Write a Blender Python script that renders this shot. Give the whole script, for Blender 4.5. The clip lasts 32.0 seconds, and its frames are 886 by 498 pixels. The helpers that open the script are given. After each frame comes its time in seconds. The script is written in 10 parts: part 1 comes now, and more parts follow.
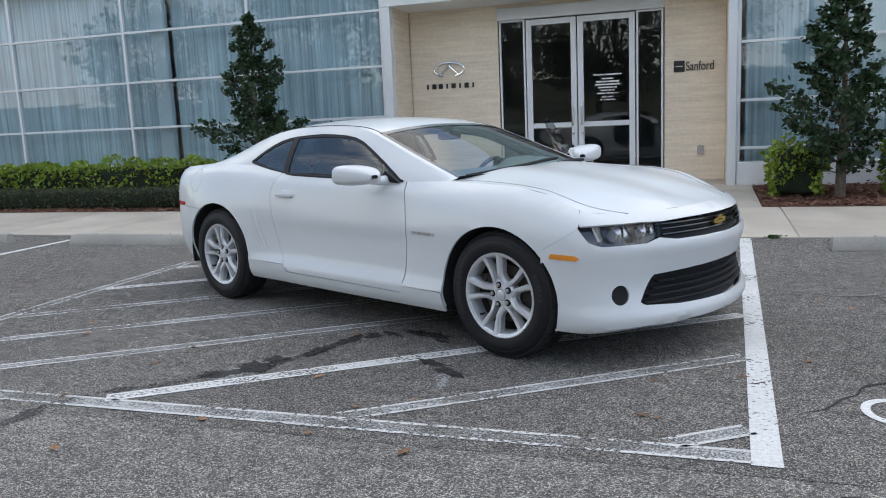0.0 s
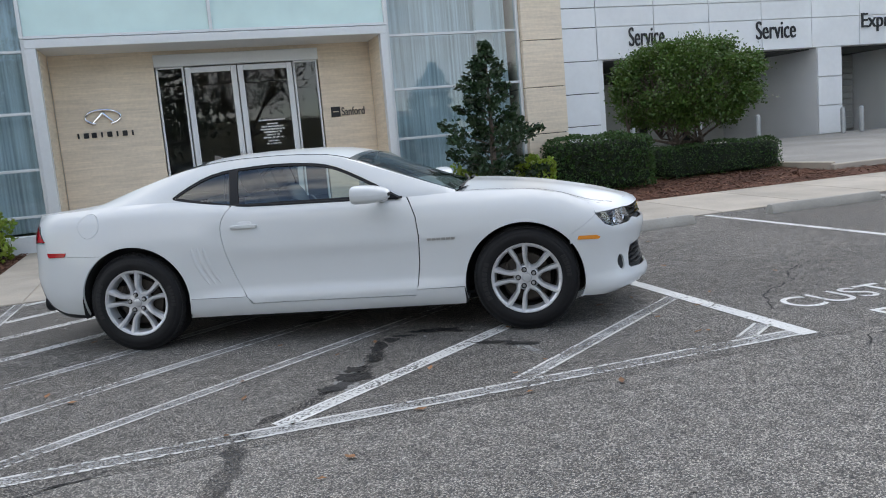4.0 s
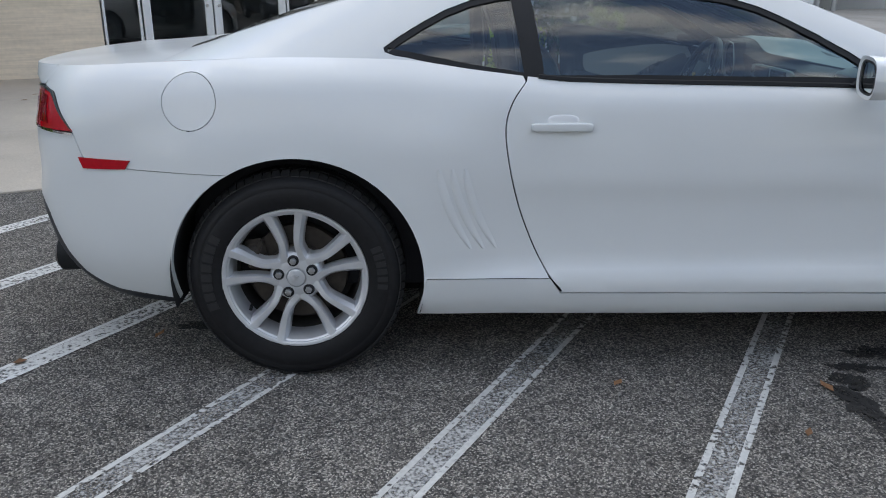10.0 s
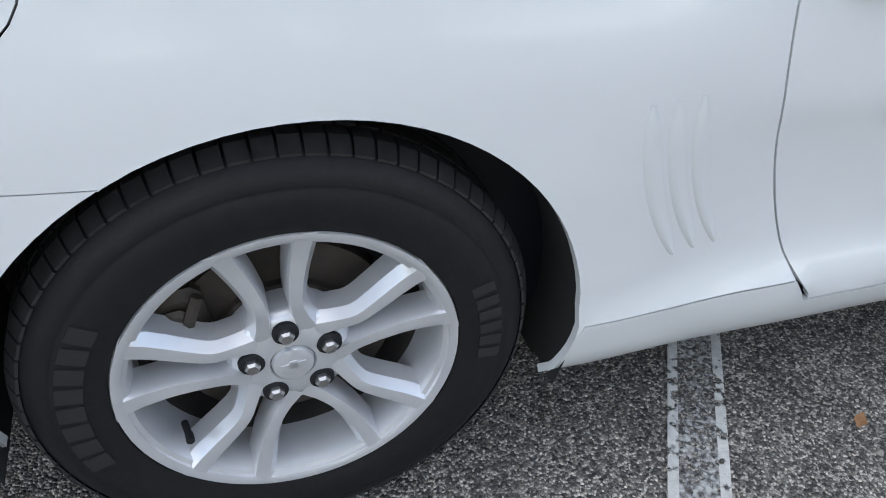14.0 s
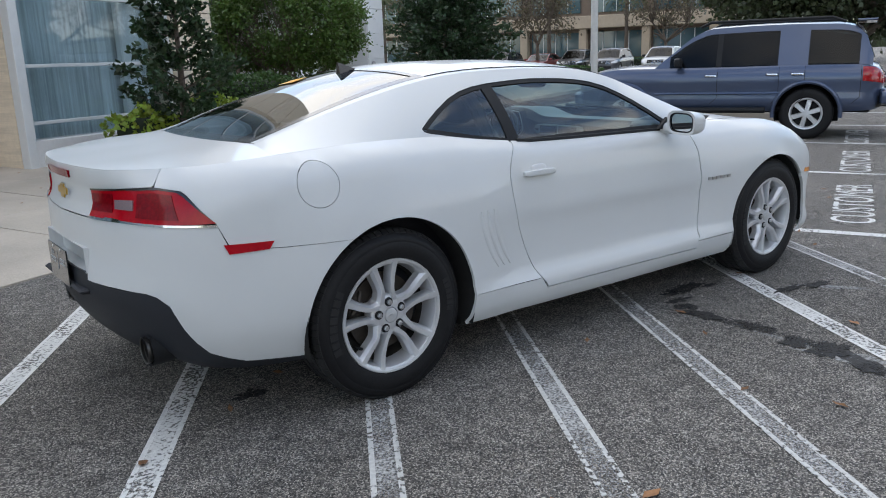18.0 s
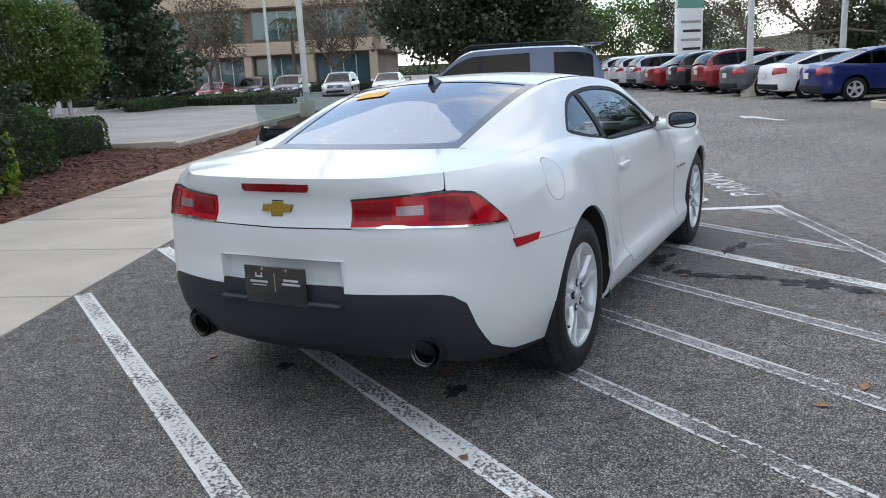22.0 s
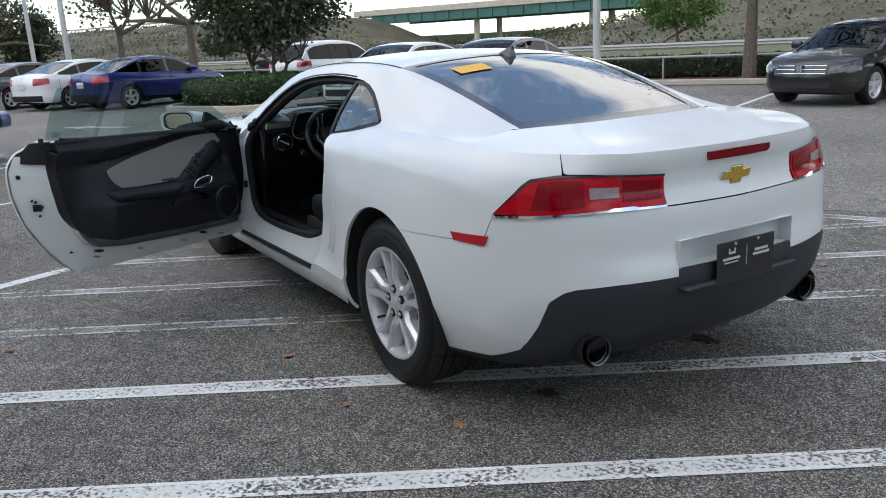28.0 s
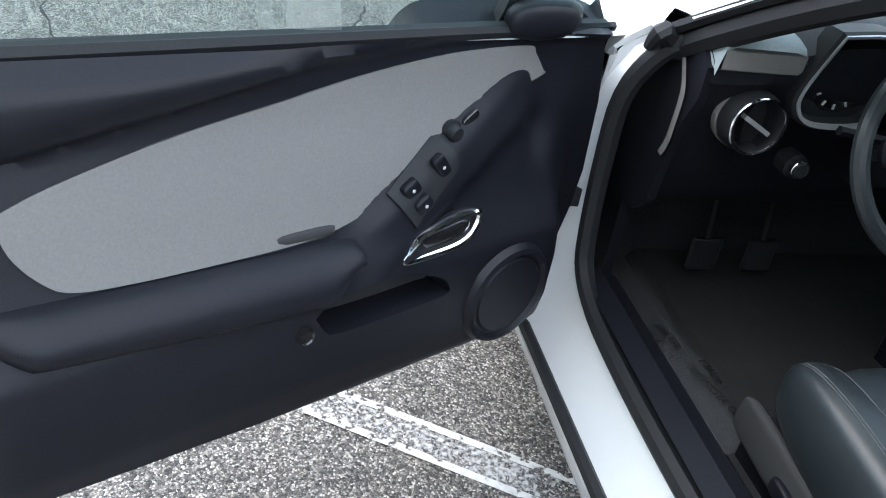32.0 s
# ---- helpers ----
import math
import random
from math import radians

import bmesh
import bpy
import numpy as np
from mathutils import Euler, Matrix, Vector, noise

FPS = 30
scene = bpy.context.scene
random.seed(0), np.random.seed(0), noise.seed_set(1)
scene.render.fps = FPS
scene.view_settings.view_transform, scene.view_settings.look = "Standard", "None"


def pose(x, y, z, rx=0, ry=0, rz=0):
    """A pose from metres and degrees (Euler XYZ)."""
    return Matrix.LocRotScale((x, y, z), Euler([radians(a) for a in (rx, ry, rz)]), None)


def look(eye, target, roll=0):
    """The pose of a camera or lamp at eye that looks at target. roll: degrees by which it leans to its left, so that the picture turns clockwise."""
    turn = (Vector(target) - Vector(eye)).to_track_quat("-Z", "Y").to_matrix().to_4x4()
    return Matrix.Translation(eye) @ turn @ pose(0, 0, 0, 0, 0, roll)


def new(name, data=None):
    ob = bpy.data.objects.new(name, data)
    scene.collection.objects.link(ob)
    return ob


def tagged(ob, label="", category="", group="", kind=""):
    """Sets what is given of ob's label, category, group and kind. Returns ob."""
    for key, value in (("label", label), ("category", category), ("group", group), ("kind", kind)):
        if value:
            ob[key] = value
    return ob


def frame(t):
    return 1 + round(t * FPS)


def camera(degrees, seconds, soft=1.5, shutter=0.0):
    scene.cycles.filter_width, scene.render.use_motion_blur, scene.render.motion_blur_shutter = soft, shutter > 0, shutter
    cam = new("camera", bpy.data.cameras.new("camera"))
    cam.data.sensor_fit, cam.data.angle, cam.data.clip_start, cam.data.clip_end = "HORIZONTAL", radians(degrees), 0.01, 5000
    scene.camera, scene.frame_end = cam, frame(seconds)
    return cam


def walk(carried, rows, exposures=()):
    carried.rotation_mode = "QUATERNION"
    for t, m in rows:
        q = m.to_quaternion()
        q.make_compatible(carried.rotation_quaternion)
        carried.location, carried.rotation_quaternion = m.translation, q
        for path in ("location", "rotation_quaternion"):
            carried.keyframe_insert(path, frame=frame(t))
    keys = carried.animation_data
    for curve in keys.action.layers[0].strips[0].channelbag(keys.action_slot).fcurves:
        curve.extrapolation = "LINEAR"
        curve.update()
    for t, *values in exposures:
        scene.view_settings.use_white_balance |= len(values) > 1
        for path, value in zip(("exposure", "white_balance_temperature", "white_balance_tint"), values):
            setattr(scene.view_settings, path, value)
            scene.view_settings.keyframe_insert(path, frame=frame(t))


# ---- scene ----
cam = camera(58.4, 32.0, soft=1.0)
PATH = [
    (0, (4.179, -4.284, 1.338), (2.827, -2.845, 1.02), -2.5),
    (0.5, (4.037, -4.714, 1.338), (2.847, -3.137, 1.028), -3.2),
    (1, (3.782, -5.021, 1.316), (2.725, -3.352, 1.005), -3.9),
    (1.5, (3.457, -5.323, 1.315), (2.542, -3.571, 1.009), -4.1),
    (2, (3.129, -5.639, 1.335), (2.363, -3.816, 1.04), -4.4),
    (2.5, (2.771, -5.849, 1.337), (2.137, -3.973, 1.055), -4.8),
    (3, (2.404, -6.1, 1.342), (1.913, -4.18, 1.073), -5.1),
    (3.5, (2.016, -6.232, 1.328), (1.641, -4.285, 1.065), -5.1),
    (5.5, (0.242, -6.415, 1.358), (0.315, -4.436, 1.076), -4.3),
    (6, (-0.135, -6.321, 1.334), (0.02, -4.347, 1.047), -3.9),
    (6.5, (-0.421, -6.229, 1.353), (-0.21, -4.263, 1.052), -3.7),
    (7, (-0.655, -6.14, 1.351), (-0.402, -4.183, 1.023), -3.5),
    (7.5, (-0.707, -5.879, 1.356), (-0.461, -3.931, 0.973), -3.4),
    (8, (-0.709, -5.43, 1.334), (-0.505, -3.483, 0.924), -2.8),
    (8.5, (-0.785, -4.933, 1.308), (-0.624, -2.99, 0.861), -2.2),
    (9, (-0.857, -4.443, 1.276), (-0.716, -2.508, 0.789), -1.6),
    (9.5, (-0.901, -3.94, 1.227), (-0.833, -2.01, 0.707), -0.9),
    (10, (-1.008, -3.409, 1.297), (-0.95, -1.513, 0.662), -0.0),
    (10.5, (-1.104, -2.922, 1.231), (-1.142, -1.048, 0.531), -0.2),
    (11, (-1.231, -2.478, 1.183), (-1.267, -0.656, 0.358), 0.4),
    (11.5, (-1.299, -2.077, 1.125), (-1.332, -0.356, 0.106), 0.4),
    (12, (-1.36, -1.753, 1.076), (-1.353, -0.17, -0.147), 1.6),
    (12.5, (-1.371, -1.655, 1.055), (-1.351, -0.113, -0.218), 1.8),
    (13, (-1.377, -1.64, 1.052), (-1.336, -0.11, -0.235), 2.1),
    (13.5, (-1.391, -1.652, 1.069), (-1.249, -0.128, -0.218), 2.3),
    (14, (-1.513, -1.71, 1.2), (-0.955, -0.236, -0.03), 4.0),
    (14.5, (-1.687, -1.816, 1.323), (-0.805, -0.352, 0.284), 6.1),
    (15, (-1.844, -2.046, 1.385), (-0.889, -0.525, 0.505), 4.7),
    (15.5, (-2.114, -2.269, 1.396), (-0.985, -0.786, 0.67), 3.2),
    (17.5, (-3.007, -3.336, 1.392), (-1.806, -1.807, 0.92), -1.8),
    (18, (-3.16, -3.539, 1.398), (-1.977, -1.996, 0.928), -1.9),
    (18.5, (-3.231, -3.611, 1.412), (-2.054, -2.063, 0.943), -2.1),
    (19, (-3.278, -3.618, 1.423), (-2.109, -2.063, 0.961), -2.0),
    (19.5, (-3.561, -3.515, 1.438), (-2.291, -2.035, 0.991), -1.5),
    (20, (-3.842, -3.36, 1.437), (-2.464, -1.979, 0.997), -1.9),
    (20.5, (-4.098, -3.064, 1.436), (-2.621, -1.792, 0.988), -2.4),
    (21, (-4.444, -2.732, 1.43), (-2.833, -1.633, 0.984), -2.1),
    (21.5, (-4.718, -2.395, 1.397), (-3.031, -1.409, 0.969), -2.7),
    (22, (-4.855, -2.022, 1.414), (-3.131, -1.109, 0.974), -3.0),
    (22.5, (-5.057, -1.612, 1.441), (-3.255, -0.877, 0.98), -3.0),
    (23, (-5.156, -1.144, 1.43), (-3.284, -0.619, 0.964), -2.6),
    (23.5, (-5.225, -0.667, 1.426), (-3.306, -0.361, 0.953), -2.2),
    (24, (-5.271, -0.304, 1.451), (-3.335, -0.145, 0.976), -2.3),
    (24.5, (-5.205, 0.248, 1.393), (-3.261, 0.111, 0.943), -3.1),
    (26.5, (-4.822, 1.784, 1.452), (-3.041, 1.009, 0.972), -3.8),
    (27, (-4.627, 2.064, 1.427), (-2.892, 1.197, 0.94), -3.7),
    (27.5, (-4.438, 2.215, 1.438), (-2.729, 1.304, 0.941), -3.8),
    (28, (-4.301, 2.343, 1.426), (-2.633, 1.364, 0.92), -2.9),
    (28.5, (-4.054, 2.325, 1.4), (-2.39, 1.357, 0.858), -2.9),
    (29, (-3.627, 2.191, 1.41), (-1.942, 1.277, 0.839), -1.2),
    (29.5, (-3.128, 2.08, 1.394), (-1.427, 1.219, 0.789), 0.6),
    (30, (-2.621, 1.928, 1.392), (-0.89, 1.161, 0.75), 1.6),
    (30.5, (-2.099, 1.816, 1.381), (-0.338, 1.193, 0.666), 2.0),
    (31, (-1.567, 1.712, 1.381), (0.171, 1.133, 0.58), 2.8),
    (31.5, (-1.089, 1.568, 1.356), (0.631, 1.053, 0.475), 5.2),
    (32, (-0.718, 1.479, 1.329), (0.938, 1.054, 0.291), 9.1),
]
LIGHTNESS = [(0, 0.10), (3, 0.10), (6, 0.02), (7.5, 0.05), (9, 0.02), (10, 0.0), (11, 0.16), (12, 0.74), (13.5, 0.80), (14.5, 0.46), (15.5, -0.2), (18, 0.06), (20, 0.16), (22, 0.18), (24, 0.13), (28, 0.13), (29.5, 0.22), (30.2, 0.2), (31, 1.0), (31.5, 1.5), (32, 1.95)]
WARMTH = [(0, 6850), (7.5, 7050), (9, 7000), (10, 6850), (11, 6800), (12, 7000), (13.5, 7050), (14.5, 7100), (18, 6900), (32, 6900)]
walk(cam, [(t, look(eye, target, roll)) for t, eye, target, roll in PATH], [(t, e, float(np.interp(t, [w[0] for w in WARMTH], [w[1] for w in WARMTH])), 10) for t, e in LIGHTNESS])

# ---- world and sun: bright, thinly clouded sky ----
world = bpy.data.worlds.new("sky")
scene.world = world
world.use_nodes = True
wn, wl = world.node_tree.nodes, world.node_tree.links
wn.clear()
w_out, w_bg = wn.new("ShaderNodeOutputWorld"), wn.new("ShaderNodeBackground")
w_sky = wn.new("ShaderNodeTexSky")
w_sky.sky_type, w_sky.sun_disc, w_sky.ozone_density, w_sky.dust_density = "NISHITA", False, 1.4, 0.6
SUN_ELEVATION, SUN_HEADING = radians(50), radians(72)
w_sky.sun_elevation, w_sky.sun_rotation = SUN_ELEVATION, radians(90) - SUN_HEADING
w_coord, w_map = wn.new("ShaderNodeTexCoord"), wn.new("ShaderNodeMapping")
w_map.inputs["Scale"].default_value = (1.3, 1.7, 3.2)
w_noise = wn.new("ShaderNodeTexNoise")
w_noise.inputs["Scale"].default_value, w_noise.inputs["Detail"].default_value, w_noise.inputs["Roughness"].default_value = 1.75, 7, 0.55
w_ramp = wn.new("ShaderNodeValToRGB")
w_ramp.color_ramp.elements[0].position, w_ramp.color_ramp.elements[1].position = 0.44, 0.58
w_ramp.color_ramp.elements[0].color = (.03, .03, .03, 1)
w_mix = wn.new("ShaderNodeMix")
w_mix.data_type = "RGBA"
w_mix.inputs[7].default_value = (10.9, 11.3, 12.0, 1)
w_turn = wn.new("ShaderNodeVectorRotate")
w_turn.rotation_type = "Z_AXIS"
w_turn.inputs["Angle"].default_value = radians(51)
wl.new(w_coord.outputs["Generated"], w_turn.inputs["Vector"])
wl.new(w_turn.outputs[0], w_map.inputs[0])
wl.new(w_map.outputs[0], w_noise.inputs["Vector"])
wl.new(w_noise.outputs["Fac"], w_ramp.inputs[0])
wl.new(w_ramp.outputs[0], w_mix.inputs[0])
w_gain = wn.new("ShaderNodeVectorMath")
w_gain.operation = "MULTIPLY"
w_gain.inputs[1].default_value = (1.74, 1.84, 1.90)
wl.new(w_sky.outputs[0], w_gain.inputs[0]), wl.new(w_gain.outputs[0], w_mix.inputs[6])
wl.new(w_mix.outputs[2], w_bg.inputs[0])
w_bg.inputs[1].default_value = 0.15
wl.new(w_bg.outputs[0], w_out.inputs[0])
sun = new("sun", bpy.data.lights.new("sun", "SUN"))
sun.data.energy, sun.data.angle, sun.data.color = 0.45, radians(60), (1.0, 0.96, 0.9)
sun.matrix_world = look((0, 0, 30), (-30 * math.cos(SUN_HEADING), -30 * math.sin(SUN_HEADING), 30 - 30 * math.tan(SUN_ELEVATION)))

# ---- mesh helpers ----
def mesh_of(name, verts, faces, mat=None, sharp=35):
    me = bpy.data.meshes.new(name)
    me.from_pydata([tuple(v) for v in verts], [], [tuple(f) for f in faces])
    if mat:
        me.materials.append(mat)
    if sharp:
        me.polygons.foreach_set("use_smooth", [True] * len(me.polygons))
        if sharp < 180:
            me.set_sharp_from_angle(angle=radians(sharp))
    me.update()
    return me


def attach(ob, parent, label=""):
    if parent:
        ob.parent = parent
    return tagged(ob, label)


def piece(name, verts, faces, mat, parent=None, label="", sharp=35):
    return attach(new(name, mesh_of(name, verts, faces, mat, sharp)), parent, label)


def part(name, bm, mat, parent=None, label="", sharp=35):
    me = bpy.data.meshes.new(name)
    bm.to_mesh(me)
    bm.free()
    me.materials.append(mat)
    if sharp:
        me.polygons.foreach_set("use_smooth", [True] * len(me.polygons))
        me.set_sharp_from_angle(angle=radians(sharp))
    return attach(new(name, me), parent, label)


def empty(name, m, label="", category="", group="", kind=""):
    ob = new(name)
    ob.empty_display_size = 0.2
    ob.matrix_world = m
    return tagged(ob, label, category, group, kind)


class Soup:
    """Vertices and faces gathered into one mesh."""

    def __init__(self):
        self.v, self.f = [], []

    def add(self, verts, faces):
        n = len(self.v)
        self.v += [Vector(v) for v in verts]
        self.f += [tuple(i + n for i in f) for f in faces]
        return self

    def box(self, lo, hi, m=None, bevel=0.0):
        (x0, y0, z0), (x1, y1, z1) = lo, hi
        if bevel:
            b, v, f = bevel, [], []
            for z, k in ((z0, b), (z0 + b, 0), (z1 - b, 0), (z1, b)):
                for sx, sy in ((0, 0), (1, 0), (1, 1), (0, 1)):
                    cx, cy = (x1 if sx else x0), (y1 if sy else y0)
                    dx, dy = (-1 if sx else 1), (-1 if sy else 1)
                    pts = [(cx + dx * (k + b), cy + dy * k), (cx + dx * k, cy + dy * (k + b))]
                    if (sx, sy) in ((0, 0), (1, 1)):
                        pts.reverse()
                    v += [(*p, z) for p in pts]
            for r in range(3):
                for i in range(8):
                    j = (i + 1) % 8
                    f.append((r * 8 + i, r * 8 + j, r * 8 + 8 + j, r * 8 + 8 + i))
            f += [tuple(range(7, -1, -1)), tuple(range(24, 32))]
        else:
            v = [(x0, y0, z0), (x1, y0, z0), (x1, y1, z0), (x0, y1, z0), (x0, y0, z1), (x1, y0, z1), (x1, y1, z1), (x0, y1, z1)]
            f = [(3, 2, 1, 0), (4, 5, 6, 7), (0, 1, 5, 4), (1, 2, 6, 5), (2, 3, 7, 6), (3, 0, 4, 7)]
        return self.add([m @ Vector(p) for p in v] if m else v, f)

    def tube(self, points, radius, sides=8, cap=True):
        pts = [Vector(p) for p in points]
        rad = radius if isinstance(radius, (list, tuple)) else [radius] * len(pts)
        v, f, up = [], [], None
        for i, p in enumerate(pts):
            d = (pts[min(i + 1, len(pts) - 1)] - pts[max(i - 1, 0)]).normalized()
            if up is None:
                up = d.orthogonal().normalized()
            up = (up - d * up.dot(d)).normalized()
            w = d.cross(up)
            v += [p + (up * math.cos(a) + w * math.sin(a)) * rad[i] for a in (2 * math.pi * k / sides for k in range(sides))]
        for i in range(len(pts) - 1):
            for k in range(sides):
                l = (k + 1) % sides
                f.append((i * sides + k, i * sides + l, (i + 1) * sides + l, (i + 1) * sides + k))
        if cap:
            f += [tuple(range(sides - 1, -1, -1)), tuple(range((len(pts) - 1) * sides, len(pts) * sides))]
        return self.add(v, f)

    def lathe(self, profile, m=None, sides=32, closed=False):
        """Profile of (radius, height) turned round z."""
        v, f, n = [], [], len(profile)
        for k in range(sides):
            a = 2 * math.pi * k / sides
            v += [Vector((r * math.cos(a), r * math.sin(a), h)) for r, h in profile]
        for k in range(sides):
            l = (k + 1) % sides
            for i in range(n if closed else n - 1):
                j = (i + 1) % n
                f.append((k * n + i, l * n + i, l * n + j, k * n + j))
        return self.add([m @ p for p in v] if m else v, f)

    def prism(self, poly, z0, z1, m=None):
        n = len(poly)
        v = [(x, y, z0) for x, y in poly] + [(x, y, z1) for x, y in poly]
        f = [tuple(range(n - 1, -1, -1)), tuple(range(n, 2 * n))] + [(i, (i + 1) % n, n + (i + 1) % n, n + i) for i in range(n)]
        return self.add([m @ Vector(p) for p in v] if m else v, f)

    def grid(self, rows):
        """Rows of points of the same length, joined into quads."""
        n, w = len(rows), len(rows[0])
        return self.add([p for r in rows for p in r], [(i * w + j, i * w + j + 1, (i + 1) * w + j + 1, (i + 1) * w + j) for i in range(n - 1) for j in range(w - 1)])

    def make(self, name, mat, parent=None, label="", sharp=35):
        return piece(name, self.v, self.f, mat, parent, label, sharp)


def curve_of(points, samples):
    """Catmull-Rom through points, evenly by index."""
    p = [Vector(q) for q in points]
    out = []
    for i in range(samples):
        t = i / (samples - 1) * (len(p) - 1)
        k = min(int(t), len(p) - 2)
        u = t - k
        a, b, c, d = p[max(k - 1, 0)], p[k], p[k + 1], p[min(k + 2, len(p) - 1)]
        out.append(0.5 * (2 * b + (c - a) * u + (2 * a - 5 * b + 4 * c - d) * u * u + (3 * b - 3 * c + d - a) * u ** 3))
    return out


def smooth_table(xs, ys):
    """A smooth function through (x, y), with no overshoot (monotone cubic)."""
    x, y = np.array(xs, float), np.array(ys, float)
    h, d = np.diff(x), np.diff(y) / np.diff(x)
    m = np.zeros_like(y)
    m[0], m[-1] = d[0], d[-1]
    for i in range(1, len(x) - 1):
        m[i] = 0 if d[i - 1] * d[i] <= 0 else 2 * d[i - 1] * d[i] / (d[i - 1] + d[i])

    def f(q):
        q = np.clip(np.asarray(q, float), x[0], x[-1])
        k = np.clip(np.searchsorted(x, q, side="right") - 1, 0, len(h) - 1)
        t = (q - x[k]) / h[k]
        return y[k] * (1 + 2 * t) * (1 - t) ** 2 + m[k] * h[k] * t * (1 - t) ** 2 + y[k + 1] * t * t * (3 - 2 * t) + m[k + 1] * h[k] * t * t * (t - 1)

    return f


# ---- materials ----
def material(name, color, rough=0.6, metal=0.0, grain=0.0, grain_scale=40.0, stain=0.0, stain_scale=1.5, bump=0.0, bump_scale=120.0, coat=0.0, vary=0.0, spec=0.5, detail=6):
    """Principled material with two scales of variation (fine grain, wide stains), bump and a shift from piece to piece."""
    mat = bpy.data.materials.new(name)
    mat.use_nodes = True
    n, l = mat.node_tree.nodes, mat.node_tree.links
    b = n["Principled BSDF"]
    b.inputs["Roughness"].default_value, b.inputs["Metallic"].default_value = rough, metal
    b.inputs["Coat Weight"].default_value, b.inputs["Coat Roughness"].default_value = coat, 0.04
    b.inputs["Specular IOR Level"].default_value = spec
    rgb = n.new("ShaderNodeRGB")
    rgb.outputs[0].default_value = (*color, 1)
    out = rgb.outputs[0]
    co = n.new("ShaderNodeTexCoord")
    for amount, scale in ((grain, grain_scale), (stain, stain_scale)):
        if amount:
            t, mr, mul = n.new("ShaderNodeTexNoise"), n.new("ShaderNodeMapRange"), n.new("ShaderNodeMix")
            t.inputs["Scale"].default_value, t.inputs["Detail"].default_value = scale, detail
            mr.inputs[1].default_value, mr.inputs[2].default_value, mr.inputs[3].default_value, mr.inputs[4].default_value = 0.3, 0.7, 1 - amount, 1 + amount
            mul.data_type, mul.blend_type = "RGBA", "MULTIPLY"
            mul.inputs[0].default_value = 1
            l.new(co.outputs["Object"], t.inputs["Vector"]), l.new(t.outputs["Fac"], mr.inputs[0])
            l.new(out, mul.inputs[6]), l.new(mr.outputs[0], mul.inputs[7])
            out = mul.outputs[2]
    if vary:
        info, mr, mul = n.new("ShaderNodeObjectInfo"), n.new("ShaderNodeMapRange"), n.new("ShaderNodeMix")
        mr.inputs[3].default_value, mr.inputs[4].default_value = 1 - vary, 1 + vary
        mul.data_type, mul.blend_type = "RGBA", "MULTIPLY"
        mul.inputs[0].default_value = 1
        l.new(info.outputs["Random"], mr.inputs[0]), l.new(out, mul.inputs[6]), l.new(mr.outputs[0], mul.inputs[7])
        out = mul.outputs[2]
    l.new(out, b.inputs["Base Color"])
    if bump:
        t, bp = n.new("ShaderNodeTexNoise"), n.new("ShaderNodeBump")
        t.inputs["Scale"].default_value, t.inputs["Detail"].default_value = bump_scale, 5
        bp.inputs["Strength"].default_value, bp.inputs["Distance"].default_value = bump, 0.02
        l.new(co.outputs["Object"], t.inputs["Vector"]), l.new(t.outputs["Fac"], bp.inputs["Height"]), l.new(bp.outputs[0], b.inputs["Normal"])
    return mat


def glass(name, color, clear=0.8, rough=0.0, ior=1.45):
    """Thin glass: a tinted clear sheet under a mirror-like skin that strengthens towards grazing angles."""
    mat = bpy.data.materials.new(name)
    mat.use_nodes = True
    n, l = mat.node_tree.nodes, mat.node_tree.links
    n.remove(n["Principled BSDF"])
    tr, gl, mx, lw, pw, ma = n.new("ShaderNodeBsdfTransparent"), n.new("ShaderNodeBsdfGlossy"), n.new("ShaderNodeMixShader"), n.new("ShaderNodeLayerWeight"), n.new("ShaderNodeMath"), n.new("ShaderNodeMath")
    tr.inputs[0].default_value = (*[c * clear for c in color], 1)
    gl.inputs["Roughness"].default_value = rough
    lw.inputs[0].default_value = 0.5
    f0 = ((ior - 1) / (ior + 1)) ** 2
    pw.operation, ma.operation = "POWER", "MULTIPLY_ADD"
    pw.inputs[1].default_value = 5.0
    ma.inputs[1].default_value, ma.inputs[2].default_value = 1 - f0, f0
    l.new(lw.outputs["Facing"], pw.inputs[0]), l.new(pw.outputs[0], ma.inputs[0])
    l.new(ma.outputs[0], mx.inputs[0]), l.new(tr.outputs[0], mx.inputs[1]), l.new(gl.outputs[0], mx.inputs[2])
    l.new(mx.outputs[0], n["Material Output"].inputs[0])
    return mat


M_WHITE = material("white_car_paint", (0.64, 0.66, 0.665), 0.42, coat=.65, spec=.3, grain=0.012, grain_scale=3)
M_WHITE.node_tree.nodes["Principled BSDF"].inputs["Coat IOR"].default_value = 1.5
M_WHITE.node_tree.nodes["Principled BSDF"].inputs["Coat Roughness"].default_value = .09
M_BLACK = material("black_trim_plastic", (0.012, 0.013, 0.015), 0.6, spec=.3, grain=0.15, grain_scale=300, bump=0.05, bump_scale=700)
M_GLOSSBLACK = material("gloss_black", (0.012, 0.012, 0.013), 0.18, coat=0.5)
M_RUBBER = material("tyre_rubber", (0.0085, 0.0085, 0.0098), 0.56, spec=.30, grain=0.2, grain_scale=60, bump=0.08, bump_scale=260)
M_ALLOY = material("silver_alloy", (0.66, 0.67, 0.69), 0.34, 0.55, grain=0.03, grain_scale=30)
M_STEEL = material("brushed_steel", (0.5, 0.5, 0.5), 0.3, 1.0, grain=0.08, grain_scale=30)
